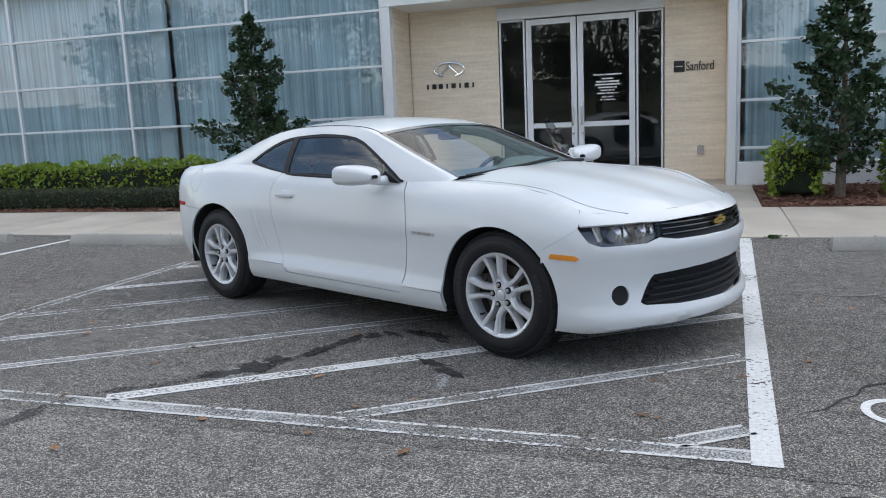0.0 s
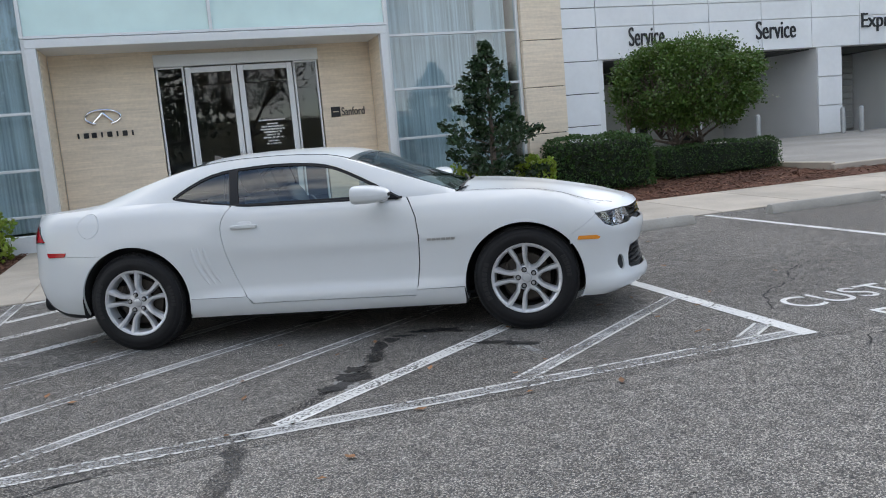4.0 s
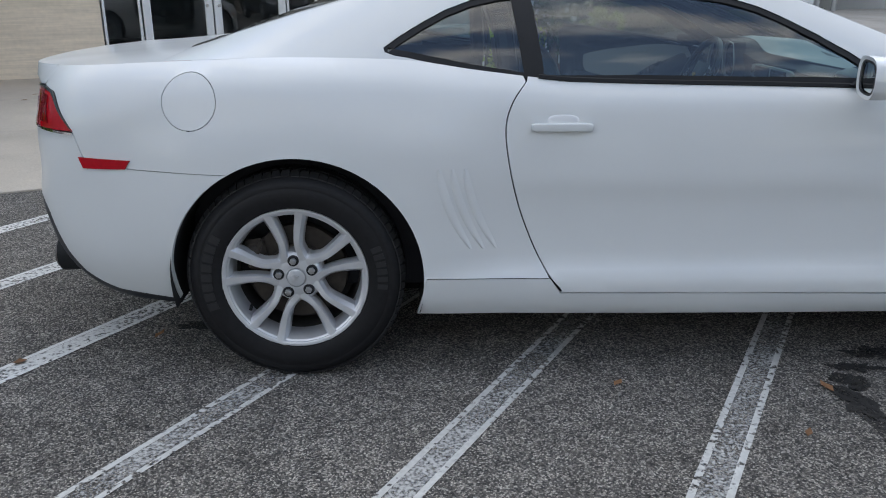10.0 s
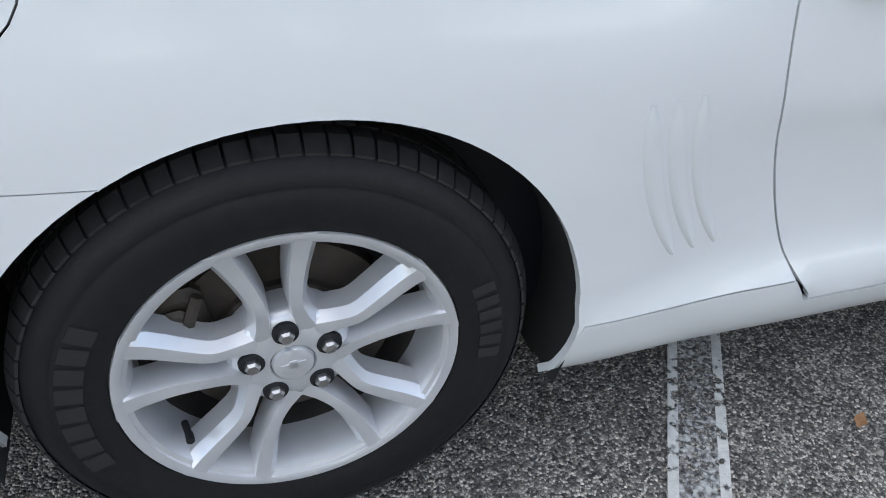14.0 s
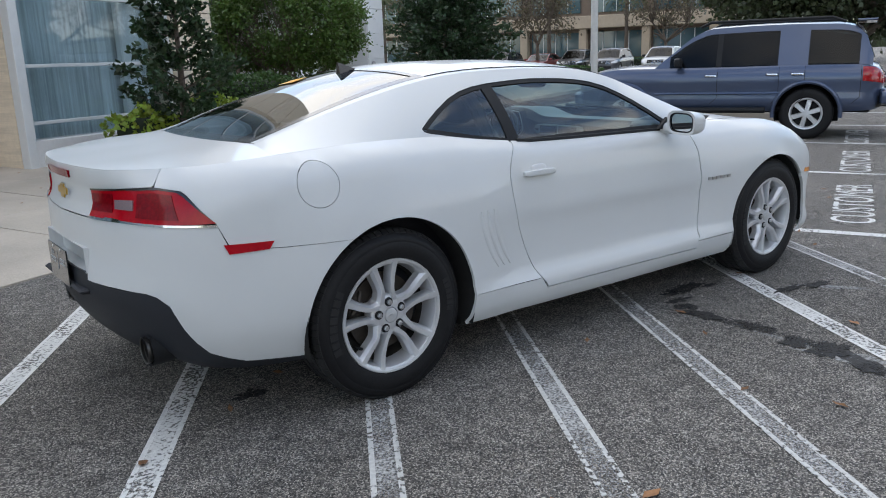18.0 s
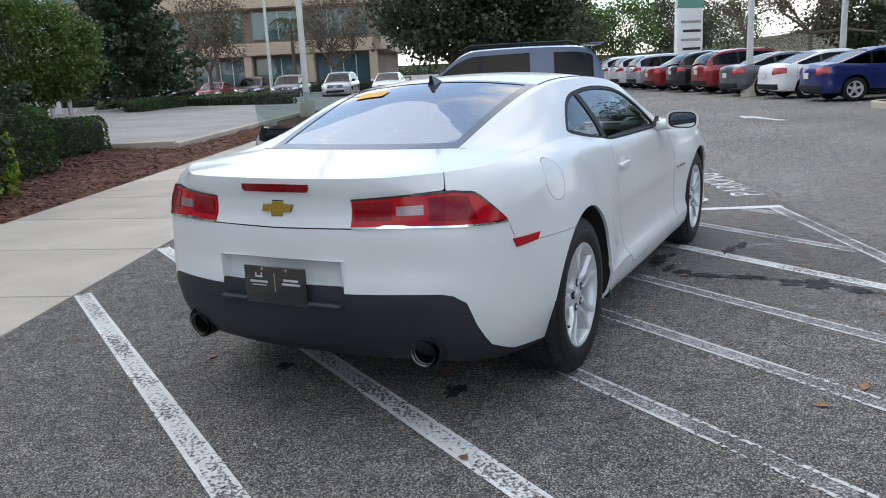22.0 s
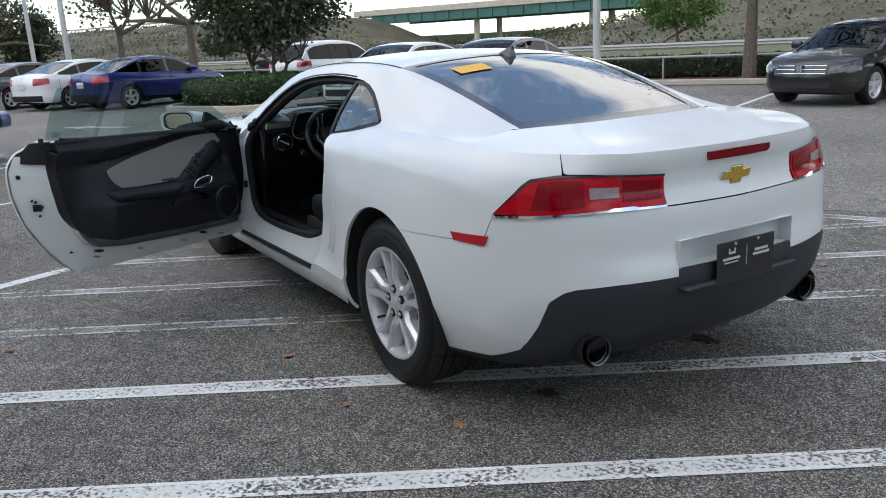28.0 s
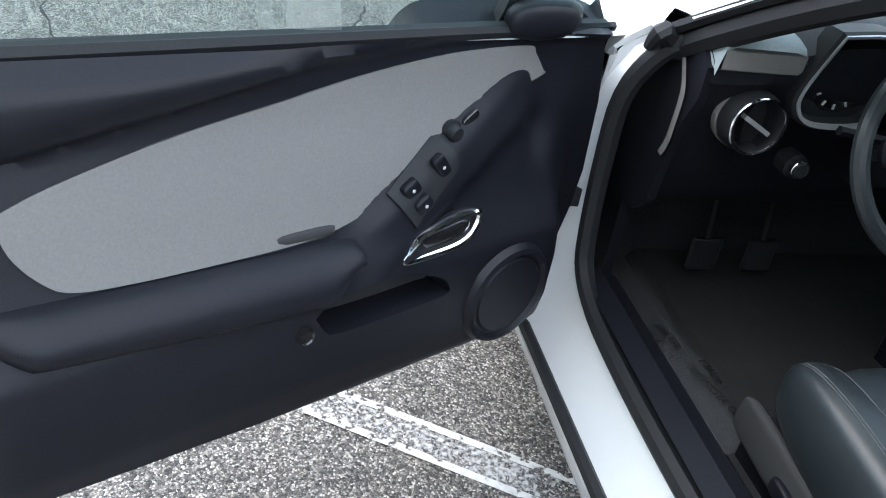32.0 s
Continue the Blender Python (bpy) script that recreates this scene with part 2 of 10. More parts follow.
M_CHROME = material("chrome", (0.75, 0.76, 0.78), 0.08, 1.0)


def asphalt(name, dark, light, scale=75.0):
    """Worn asphalt: single stones of many greys in a dark binder, with wide patches of wear."""
    mat = material(name, (1, 1, 1), .92, stain=.17, stain_scale=.42, spec=.25)
    n, l = mat.node_tree.nodes, mat.node_tree.links
    b = n["Principled BSDF"]
    co, vo, vs, mr, ramp, bp, t2, mul, mr2 = [n.new(k) for k in ("ShaderNodeTexCoord", "ShaderNodeTexVoronoi", "ShaderNodeSeparateColor", "ShaderNodeMapRange", "ShaderNodeValToRGB", "ShaderNodeBump", "ShaderNodeTexNoise", "ShaderNodeMix", "ShaderNodeMapRange")]
    vo.inputs["Scale"].default_value = scale
    l.new(co.outputs["Object"], vo.inputs["Vector"]), l.new(vo.outputs["Color"], vs.inputs[0]), l.new(vs.outputs[0], ramp.inputs[0])
    e = ramp.color_ramp.elements
    e[0].position, e[0].color = 0.0, (*[dark] * 3, 1)
    e[1].position, e[1].color = 1.0, (light * 1.07, light, light * .90, 1)
    mid = e.new(.55)
    grey = dark + (light - dark) * .27
    mid.color = (grey * 1.07, grey, grey * .91, 1)
    # dark binder in the joints between the stones
    ve, me = n.new("ShaderNodeTexVoronoi"), n.new("ShaderNodeMapRange")
    ve.feature = "DISTANCE_TO_EDGE"
    ve.inputs["Scale"].default_value = scale
    me.inputs[1].default_value, me.inputs[2].default_value, me.inputs[3].default_value, me.inputs[4].default_value = .02, .20, .5, 1.15
    l.new(co.outputs["Object"], ve.inputs["Vector"]), l.new(ve.outputs["Distance"], me.inputs[0])
    t2.inputs["Scale"].default_value, t2.inputs["Detail"].default_value = 9, 6
    mr2.inputs[1].default_value, mr2.inputs[2].default_value, mr2.inputs[3].default_value, mr2.inputs[4].default_value = .3, .7, .78, 1.22
    l.new(co.outputs["Object"], t2.inputs["Vector"]), l.new(t2.outputs["Fac"], mr2.inputs[0])
    old = b.inputs["Base Color"].links[0].from_socket
    first = n["RGB"] if "RGB" in n else None
    mul.data_type, mul.blend_type = "RGBA", "MULTIPLY"
    mul.inputs[0].default_value = 1
    m2 = n.new("ShaderNodeMix")
    m2.data_type, m2.blend_type = "RGBA", "MULTIPLY"
    m2.inputs[0].default_value = 1
    joint = n.new("ShaderNodeMath")
    joint.operation = "MULTIPLY"
    l.new(mr2.outputs[0], joint.inputs[0]), l.new(me.outputs[0], joint.inputs[1])
    l.new(ramp.outputs[0], mul.inputs[6]), l.new(joint.outputs[0], mul.inputs[7])
    l.new(mul.outputs[2], m2.inputs[6]), l.new(old, m2.inputs[7]), l.new(m2.outputs[2], b.inputs["Base Color"])
    bp.inputs["Strength"].default_value, bp.inputs["Distance"].default_value = .9, .007
    bp.invert = True
    l.new(vo.outputs["Distance"], bp.inputs["Height"]), l.new(bp.outputs[0], b.inputs["Normal"])
    return mat


M_ASPHALT = asphalt("asphalt", .085, .56, 160)
M_STALL = asphalt("stall_asphalt", .05, .50, 180)
M_CONCRETE = material("pavement_concrete", (0.46, 0.41, 0.345), 0.9, grain=0.10, grain_scale=80, stain=0.13, stain_scale=1.2, bump=0.15, bump_scale=200, spec=0.3)
M_MULCH = material("bark_mulch", (0.13, 0.062, 0.042), 0.95, grain=0.7, grain_scale=24, stain=0.25, stain_scale=2, bump=1.0, bump_scale=40, spec=0.2)
M_BEIGE = material("travertine", (0.68, 0.575, 0.44), 0.75, grain=0.05, grain_scale=18, stain=0.06, stain_scale=0.9, bump=0.03, bump_scale=60, vary=0.05)
M_ALU = material("white_aluminium", (0.68, 0.70, 0.71), 0.4, 0.1, grain=0.02, grain_scale=20)
M_BARK = material("bark", (0.12, 0.095, 0.075), 0.9, grain=0.4, grain_scale=25, bump=0.6, bump_scale=40)
M_WALL = material("white_render", (0.72, 0.73, 0.73), 0.8, grain=0.03, grain_scale=30, stain=0.04, stain_scale=0.8)
M_DARK = material("dark_void", (0.03, 0.03, 0.032), 0.9, grain=0.2, grain_scale=4)
M_STONE = material("banded_travertine", (0.74, 0.635, 0.50), 0.75, grain=0.05, grain_scale=18, stain=0.06, stain_scale=0.9, bump=0.03, bump_scale=60, vary=0.04)
M_CHIP = material("bark_chip", (0.17, 0.085, 0.055), 0.95, grain=0.5, grain_scale=7, stain=.3, stain_scale=2)
M_DARKMETAL = material("dark_sign_metal", (0.02, 0.02, 0.022), 0.4, 0.3)
M_GREYDOOR = material("grey_door_paint", (0.30, 0.31, 0.30), 0.5, grain=.05, grain_scale=5)
G_DOOR = glass("door_glass", (0.62, 0.68, 0.70), 0.72, ior=1.8)


def banded(mat, stretch, scale, amount):
    """Adds level bands to a stone: stretched noise multiplied into the colour."""
    n, l = mat.node_tree.nodes, mat.node_tree.links
    b = n["Principled BSDF"]
    src = b.inputs["Base Color"].links[0].from_socket
    co, mp, t, mr, mul = n.new("ShaderNodeTexCoord"), n.new("ShaderNodeMapping"), n.new("ShaderNodeTexNoise"), n.new("ShaderNodeMapRange"), n.new("ShaderNodeMix")
    mp.inputs["Scale"].default_value = stretch
    t.inputs["Scale"].default_value, t.inputs["Detail"].default_value = scale, 5
    mr.inputs[1].default_value, mr.inputs[2].default_value, mr.inputs[3].default_value, mr.inputs[4].default_value = .3, .7, 1 - amount, 1 + amount
    mul.data_type, mul.blend_type = "RGBA", "MULTIPLY"
    mul.inputs[0].default_value = 1
    l.new(co.outputs["Object"], mp.inputs[0]), l.new(mp.outputs[0], t.inputs["Vector"]), l.new(t.outputs["Fac"], mr.inputs[0])
    l.new(src, mul.inputs[6]), l.new(mr.outputs[0], mul.inputs[7]), l.new(mul.outputs[2], b.inputs["Base Color"])


banded(M_STONE, (.7, .7, 9), 2.2, .09)
banded(M_STONE, (1, 1, 30), 3, .06)


def paint_on_asphalt(name, color, cover, scale, soft=.045):
    """Road paint with worn-through patches that let the asphalt show."""
    mat = material(name, color, .8, grain=.12, grain_scale=60, stain=.1, stain_scale=2, bump=.3, bump_scale=110)
    n, l = mat.node_tree.nodes, mat.node_tree.links
    co, t, t2, ad, ramp, tr, mx = n.new("ShaderNodeTexCoord"), n.new("ShaderNodeTexNoise"), n.new("ShaderNodeTexNoise"), n.new("ShaderNodeMath"), n.new("ShaderNodeValToRGB"), n.new("ShaderNodeBsdfTransparent"), n.new("ShaderNodeMixShader")
    t.inputs["Scale"].default_value, t.inputs["Detail"].default_value = scale, 8
    t2.inputs["Scale"].default_value, t2.inputs["Detail"].default_value = 2.2, 3
    ad.operation = "MULTIPLY_ADD"
    ad.inputs[1].default_value, ad.inputs[2].default_value = .7, -.35
    l.new(co.outputs["Object"], t.inputs["Vector"]), l.new(co.outputs["Object"], t2.inputs["Vector"])
    l.new(t2.outputs["Fac"], ad.inputs[0])
    sm = n.new("ShaderNodeMath")
    l.new(t.outputs["Fac"], sm.inputs[0]), l.new(ad.outputs[0], sm.inputs[1]), l.new(sm.outputs[0], ramp.inputs[0])
    ramp.color_ramp.elements[0].position, ramp.color_ramp.elements[1].position = cover - soft, cover + soft
    out = n["Material Output"]
    l.new(ramp.outputs[0], mx.inputs[0]), l.new(tr.outputs[0], mx.inputs[1]), l.new(n["Principled BSDF"].outputs[0], mx.inputs[2]), l.new(mx.outputs[0], out.inputs[0])
    return mat


M_LINE = paint_on_asphalt("road_paint", (.66, .66, .64), .36, 42)
M_LINEWORN = paint_on_asphalt("worn_road_paint", (.46, .46, .45), .54, 90, .13)
M_LINEEDGE = paint_on_asphalt("chipped_road_paint", (.56, .56, .54), .42, 42)
M_LINEHALF = paint_on_asphalt("thin_road_paint", (.60, .60, .58), .44, 60, .08)
G_WALL = glass("facade_glass", (0.80, 0.92, 0.96), 0.84, ior=1.9)

# ---- the place: kerb-aligned axes (u along the kerb, v towards the showroom) ----
SITE = pose(0, 3.4, 0, 0, 0, 25)
rng = np.random.default_rng(7)
dice = random.Random(5)


def at_site(u, v, z=0.0, turn=0.0):
    return SITE @ pose(u, v, z, 0, 0, turn)


def rise(v):
    """The lot is level; the walk climbs gently to the showroom."""
    return 0.0 if v < 0 else 0.014 + 0.0285 * min(v, 14.3)


def setting(name, soup, mat, label, category, sharp=35, kind="structure"):
    ob = soup.make(name, mat, None, label, sharp)
    ob.matrix_world = SITE
    return tagged(ob, label, category, kind=kind)


def lettering(name, text, width, height, mat, parent, m, depth=0.004, label=""):
    """Words in the built-in font, made to size, standing in the x-z plane of m."""
    cu = bpy.data.curves.new(name, "FONT")
    cu.body, cu.extrude = text, depth
    ob = bpy.data.objects.new(name, cu)
    me = bpy.data.meshes.new_from_object(ob)
    bpy.data.objects.remove(ob)
    xs, ys = [v.co.x for v in me.vertices], [v.co.y for v in me.vertices]
    sx, sy = width / (max(xs) - min(xs)), height / (max(ys) - min(ys))
    for v in me.vertices:
        v.co = m @ Vector(((v.co.x - min(xs)) * sx, (v.co.y - min(ys)) * sy, v.co.z))
    me.materials.clear()
    me.materials.append(mat)
    me.name = name
    return attach(new(name, me), parent, label)


FACING = pose(0, 0, 0, 90, 0, 0)

# ground: one sheet to the horizon
s = Soup()
s.grid([[(u, v, -0.002) for u in (-900, -60, -20, 0, 20, 60, 900)] for v in (-900, -60, -22, -10, 0, 10, 40, 900)])
ground = setting("ground", s, M_ASPHALT, "worn grey asphalt of the parking lot", "asphalt")

s = Soup().grid([[(u, v, 0.0) for u in np.linspace(-40, 60, 12)] for v in (-5.78, -3, .03)])
setting("stall_surface", s, M_STALL, "darker asphalt of the parking stalls", "asphalt")

# painted lines, worn along their middles
def stripe(soup, a, b, z, off, w):
    a, b = Vector((*a, z)), Vector((*b, z))
    d = (b - a).normalized()
    n = Vector((-d.y, d.x, 0))
    k = max(1, int((b - a).length / .5))
    soup.grid([[a.lerp(b, i / k) + n * (off - w / 2), a.lerp(b, i / k) + n * (off + w / 2)] for i in range(k + 1)])
    if soup.f:
        i, j, l, m_ = soup.f[-1]
        p = [soup.v[q] for q in soup.f[-1]]
        if (p[1] - p[0]).cross(p[2] - p[1]).z < 0:
            soup.f[-k:] = [tuple(reversed(f)) for f in soup.f[-k:]]


def marking(a, b, w, name="line_marking", fresh=False, middle=None):
    if fresh:
        q = Soup()
        stripe(q, a, b, .004, 0, w)
        ob = q.make(name, M_LINE, None, "", 0)
    else:
        q = Soup()
        stripe(q, a, b, .004, w * .41, w * .18)
        stripe(q, a, b, .004, -w * .41, w * .18)
        ob = q.make(name, M_LINE if middle else M_LINEEDGE, None, "", 0)
        q = Soup()
        stripe(q, a, b, .003, 0, w * .64)
        q.make("worn_middle", middle or M_LINEWORN, ob, "", 0)
    ob.matrix_world = SITE
    return tagged(ob, "worn white painted parking line on asphalt", "line marking", "painted lines", kind="structure")


V_OUT, U_BACK = -5.615, -4.52


def u_front(v):
    """The solid line before the nose leans a little along the stall."""
    return .985 + .0345 * v


marking((u_front(-.03), -.03), (u_front(V_OUT - .08), V_OUT - .08), .115, fresh=True)
marking((u_front(V_OUT) - .055, V_OUT), (U_BACK, V_OUT), .13)
marking((U_BACK, V_OUT - .06), (U_BACK, -.03), .12)
c25, s25 = math.cos(radians(25)), math.sin(radians(25))
nu, nv, n0 = .862 * c25 - .5075 * s25, -.862 * s25 - .5075 * c25, -.5075 * 3.4
HATCH = ((-4.1, -4.1), (-3.3, -3.32), (-2.50, -2.53), (-1.66, -1.70), (-.80, -.87), (-.05, -.125), (.62, .625), (1.44, 1.505), (2.235, 2.25), (3.08, 3.09))
for k, (c_in, c_out) in enumerate(HATCH):
    c = c_out
    ends = []
    for v in (-.03, V_OUT + .065):
        u = (c_in + (c_out - c_in) * v / V_OUT - n0 - nv * v) / nu
        ends.append((u, v))
    for u in (U_BACK + .06, None):
        for _ in range(3):
            uu = u if u is not None else u_front(v) - .058
            v = (c_in + (c_out - c_in) * min(1, max(0, v / V_OUT)) - n0 - nu * uu) / nv
        ends.append((uu, v))
    ok = sorted({(round(u, 3), round(v, 3)) for u, v in ends if U_BACK + .05 < u < u_front(v) - .05 and V_OUT + .06 < v < -.02})
    if len(ok) >= 2:
        marking(ok[0], ok[-1], .115, middle=M_LINEHALF if c < -1.2 or 1.3 < c < 1.6 else None)
for k in list(range(1, 12)) + list(range(-6, 0)):
    u = 1.15 + 2.95 * k if k > 0 else U_BACK + 2.85 * k
    marking((u + (.10 if k == 1 else 0), -.05), (u - (.10 if k == 1 else 0), -5.6), .10, fresh=True)
for k in range(-8, 17):
    marking((2.2 + 2.75 * k, -12.6), (2.2 + 2.75 * k, -17.6), .10, fresh=True)
for k in range(3):
    u0 = 1.22 + 2.95 * k
    word = lettering("stencil_word", "CUSTOMER", 2.0, .33, M_LINE, None, pose(u0, -5.17, .004), .0005)
    word.matrix_world = SITE
    tagged(word, "white stencilled word on the asphalt of a stall", "marking", "stencilled words", "structure")
    word = lettering("stencil_word", "PARKING", 1.72, .33, M_LINE, None, pose(u0 + .26, -5.78, .004), .0005)
    word.matrix_world = SITE
    tagged(word, "white stencilled word on the asphalt of a stall", "marking", "stencilled words", "structure")
for u0, v0, t in ((11.5, -9.2, 12),):
    q = Soup().add([(-.9, -.09, .004), (.2, -.09, .004), (.2, -.28, .004), (.95, 0, .004), (.2, .28, .004), (.2, .09, .004), (-.9, .09, .004)], [tuple(range(7))])
    ob = q.make("lane_arrow", M_LINE, None, "", 0)
    ob.matrix_world = at_site(u0, v0, 0, t)
    tagged(ob, "faded white lane arrow painted on the asphalt", "marking", kind="structure")

# oil stains, wet trail and pale dried puddles on the hatched asphalt
def blot(cx, cy, rx, ry, turn, seed, n=44, z=.0035):
    out = []
    for i in range(n):
        a = 2 * math.pi * i / n
        r = 1 + .9 * noise.noise(Vector((math.cos(a) * 1.7 + seed * 3.1, math.sin(a) * 1.7, seed))) + .45 * noise.noise(Vector((math.cos(a) * 6, math.sin(a) * 6 + seed, seed)))
        out.append(pose(cx, cy, z, 0, 0, turn) @ Vector((rx * r * math.cos(a), ry * r * math.sin(a), 0)))
    return out


M_OIL = paint_on_asphalt("oil_stain", (.016, .015, .014), .40, 85, .12)
M_PUDDLE = paint_on_asphalt("dried_puddle", (.30, .30, .29), .50, 60, .16)
STAINS = ((.76, -.80, .15, .045, 8), (.63, -.80, .07, .04, 0), (.92, -.86, .06, .022, -10), (.535, -.915, .085, .04, 0), (1.20, -1.22, .11, .035, -8), (1.38, -1.28, .10, .04, -6),
          (.41, -1.17, .05, .09, 12), (.47, -1.02, .06, .05, 0), (.44, -1.45, .07, .10, 4), (.40, -1.86, .13, .075, 12), (.36, -1.70, .07, .06, 0), (.30, -2.10, .06, .05, 0), (-1.90, -.475, .075, .045, 0), (-1.91, .465, .05, .035, 0), (-.3, -.25, .10, .05, 40))
for i, (cx, cy, rx, ry, turn) in enumerate(STAINS):
    q = Soup().add(blot(cx, cy, rx, ry, turn, i + 1, z=.0042 + .00015 * i), [tuple(range(44))])
    tagged(q.make("oil_stain", M_OIL, None, "", 0), "dark oil stain soaked into the asphalt", "stain", "oil stains", "structure")


def seep(name, points, width, mat, label, z=.003, n=60, wander=.03):
    """A ragged ribbon over the ground."""
    rows = []
    for i, p in enumerate(curve_of([(x, y, z) for x, y in points], n)):
        f = i / (n - 1)
        w = width * (1 + .75 * noise.noise(Vector((p.x * 9, p.y * 9, 3))) + .35 * noise.noise(Vector((p.x * 31, p.y * 31, 7)))) * min(1, 9 * f + .05, 9 * (1 - f) + .05)
        p.x += wander * noise.noise(Vector((p.x * 5, p.y * 5, 9)))
        p.y += wander * noise.noise(Vector((p.x * 6, p.y * 6, 2)))
        w = max(.0015, w)
        nxt = Vector((points[min(int(f * (len(points) - 1)) + 1, len(points) - 1)][0] - points[min(int(f * (len(points) - 1)), len(points) - 2)][0], points[min(int(f * (len(points) - 1)) + 1, len(points) - 1)][1] - points[min(int(f * (len(points) - 1)), len(points) - 2)][1], 0)).normalized()
        side = Vector((-nxt.y, nxt.x, 0))
        rows.append([p + side * w, p - side * w])
    return tagged(Soup().grid(rows).make(name, mat, None, "", 0), label, "stain" if name != "asphalt_crack" else "crack", "oil stains" if name != "asphalt_crack" else "asphalt cracks", "structure")


M_TRAIL = paint_on_asphalt("wet_trail", (.030, .028, .027), .45, 80, .12)
seep("wet_trail", [(.40, -1.05), (.43, -1.35), (.44, -1.6), (.40, -1.9), (.28, -2.2), (.17, -2.45), (.07, -2.64)], .045, M_TRAIL, "dark seeping trail running over the asphalt", .0024)
seep("wet_trail", [(.07, -2.66), (.06, -2.85), (.14, -3.15), (.18, -3.45), (.14, -3.8), (.02, -4.3)], .05, paint_on_asphalt("dried_trail", (.05, .048, .046), .5, 80, .14), "dark seeping trail running over the asphalt")
M_CRACK = material("crack_fill", (0.022, 0.021, 0.02), .9, grain=.4, grain_scale=60)
for pts in ([(2.05, 1.35), (2.35, 1.55), (2.65, 1.70), (2.95, 2.30), (3.3, 2.55), (3.9, 2.7)], [(2.65, 1.70), (2.9, 1.45), (3.35, 1.3), (3.7, 1.05), (4.3, .95)], [(3.02, -.85), (3.12, -.55), (3.22, -.15), (3.5, .25), (3.6, .7), (4.0, 1.0)],
            [(-1.9, -3.75), (-1.5, -3.55), (-1.1, -3.62), (-.7, -3.35), (-.4, -3.1)], [(3.3, -1.75), (3.55, -1.45), (3.9, -1.3), (4.4, -1.05)], [(2.4, 2.7), (2.9, 2.95), (3.5, 3.35), (4.2, 3.5)]):
    seep("asphalt_crack", pts, .006, M_CRACK, "thin ragged crack in the worn asphalt", .0032, 50, .07)
for i, (cx, cy, rx, ry, turn) in enumerate(((1.40, -1.37, .19, .028, -55), (1.30, -1.22, .06, .02, -40), (.42, -1.42, .06, .02, -80), (.40, -1.72, .20, .030, -82), (.36, -1.92, .19, .055, -75))):
    q = Soup().add(blot(cx, cy, rx, ry, turn, i + 21, z=.0013 + .00015 * i), [tuple(range(44))])
    tagged(q.make("dried_puddle", M_PUDDLE, None, "", 0), "pale dried puddle mark on the asphalt", "stain", "puddle marks", "structure")

# walk: slabs with open joints, kerb edge towards the lot
pavement = setting("pavement", Soup().add([(-40, .02, 0.006), (60, .02, 0.006), (60, 2.15, rise(2.15) - .012), (-40, 2.15, rise(2.15) - .012)], [(0, 1, 2, 3)]), M_CONCRETE, "pale concrete walk in front of the showroom", "pavement")


def slab(u0, u1, v0, v1, parent, name="slab", z0=None):
    g = .006
    a, b = rise(max(v0, .001)), rise(v1)
    q = Soup()
    rows = [[(u0 + g, v0 + g, a - .03), (u1 - g, v0 + g, a - .03)], [(u0 + g, v0 + g, a - .005), (u1 - g, v0 + g, a - .005)], [(u0 + g + .006, v0 + g + .006, a), (u1 - g - .006, v0 + g + .006, a)],
            [(u0 + g + .006, v1 - g - .006, b), (u1 - g - .006, v1 - g - .006, b)], [(u0 + g, v1 - g, b - .006), (u1 - g, v1 - g, b - .006)]]
    q.grid(rows)
    q.grid([[(u0 + g + .006, v0 + g, a), (u0 + g + .006, v1 - g, b)], [(u0 + g, v0 + g, a - .02), (u0 + g, v1 - g, b - .02)]])
    q.grid([[(u1 - g, v0 + g, a - .02), (u1 - g, v1 - g, b - .02)], [(u1 - g - .006, v0 + g, a), (u1 - g - .006, v1 - g, b)]])
    return q.make(name, M_SLAB, parent, "", 20)


M_SLAB = material("broom_finished_concrete", (0.47, 0.42, 0.355), 0.9, grain=0.10, grain_scale=80, stain=0.14, stain_scale=1.2, bump=0.15, bump_scale=200, spec=0.3, vary=.06)
for k in range(-14, 22):
    slab(1.5 * k - 5.2 + 5.2 % 1.5, 1.5 * (k + 1) - 5.2 + 5.2 % 1.5, 0, 2.15, pavement)
apron = setting("entrance_apron", Soup().add([(-5.2, 2.15, rise(2.15) - .02), (1.3, 2.15, rise(2.15) - .02), (1.3, 5.6, rise(5.6) - .02), (-5.2, 5.6, rise(5.6) - .02)], [(0, 1, 2, 3)]), M_CONCRETE, "concrete slabs before the entrance doors", "pavement")
for i in range(4):
    for v0, v1 in ((2.15, 3.9), (3.9, 5.6)):
        slab(-5.2 + 1.625 * i, -5.2 + 1.625 * (i + 1), v0, v1, apron)

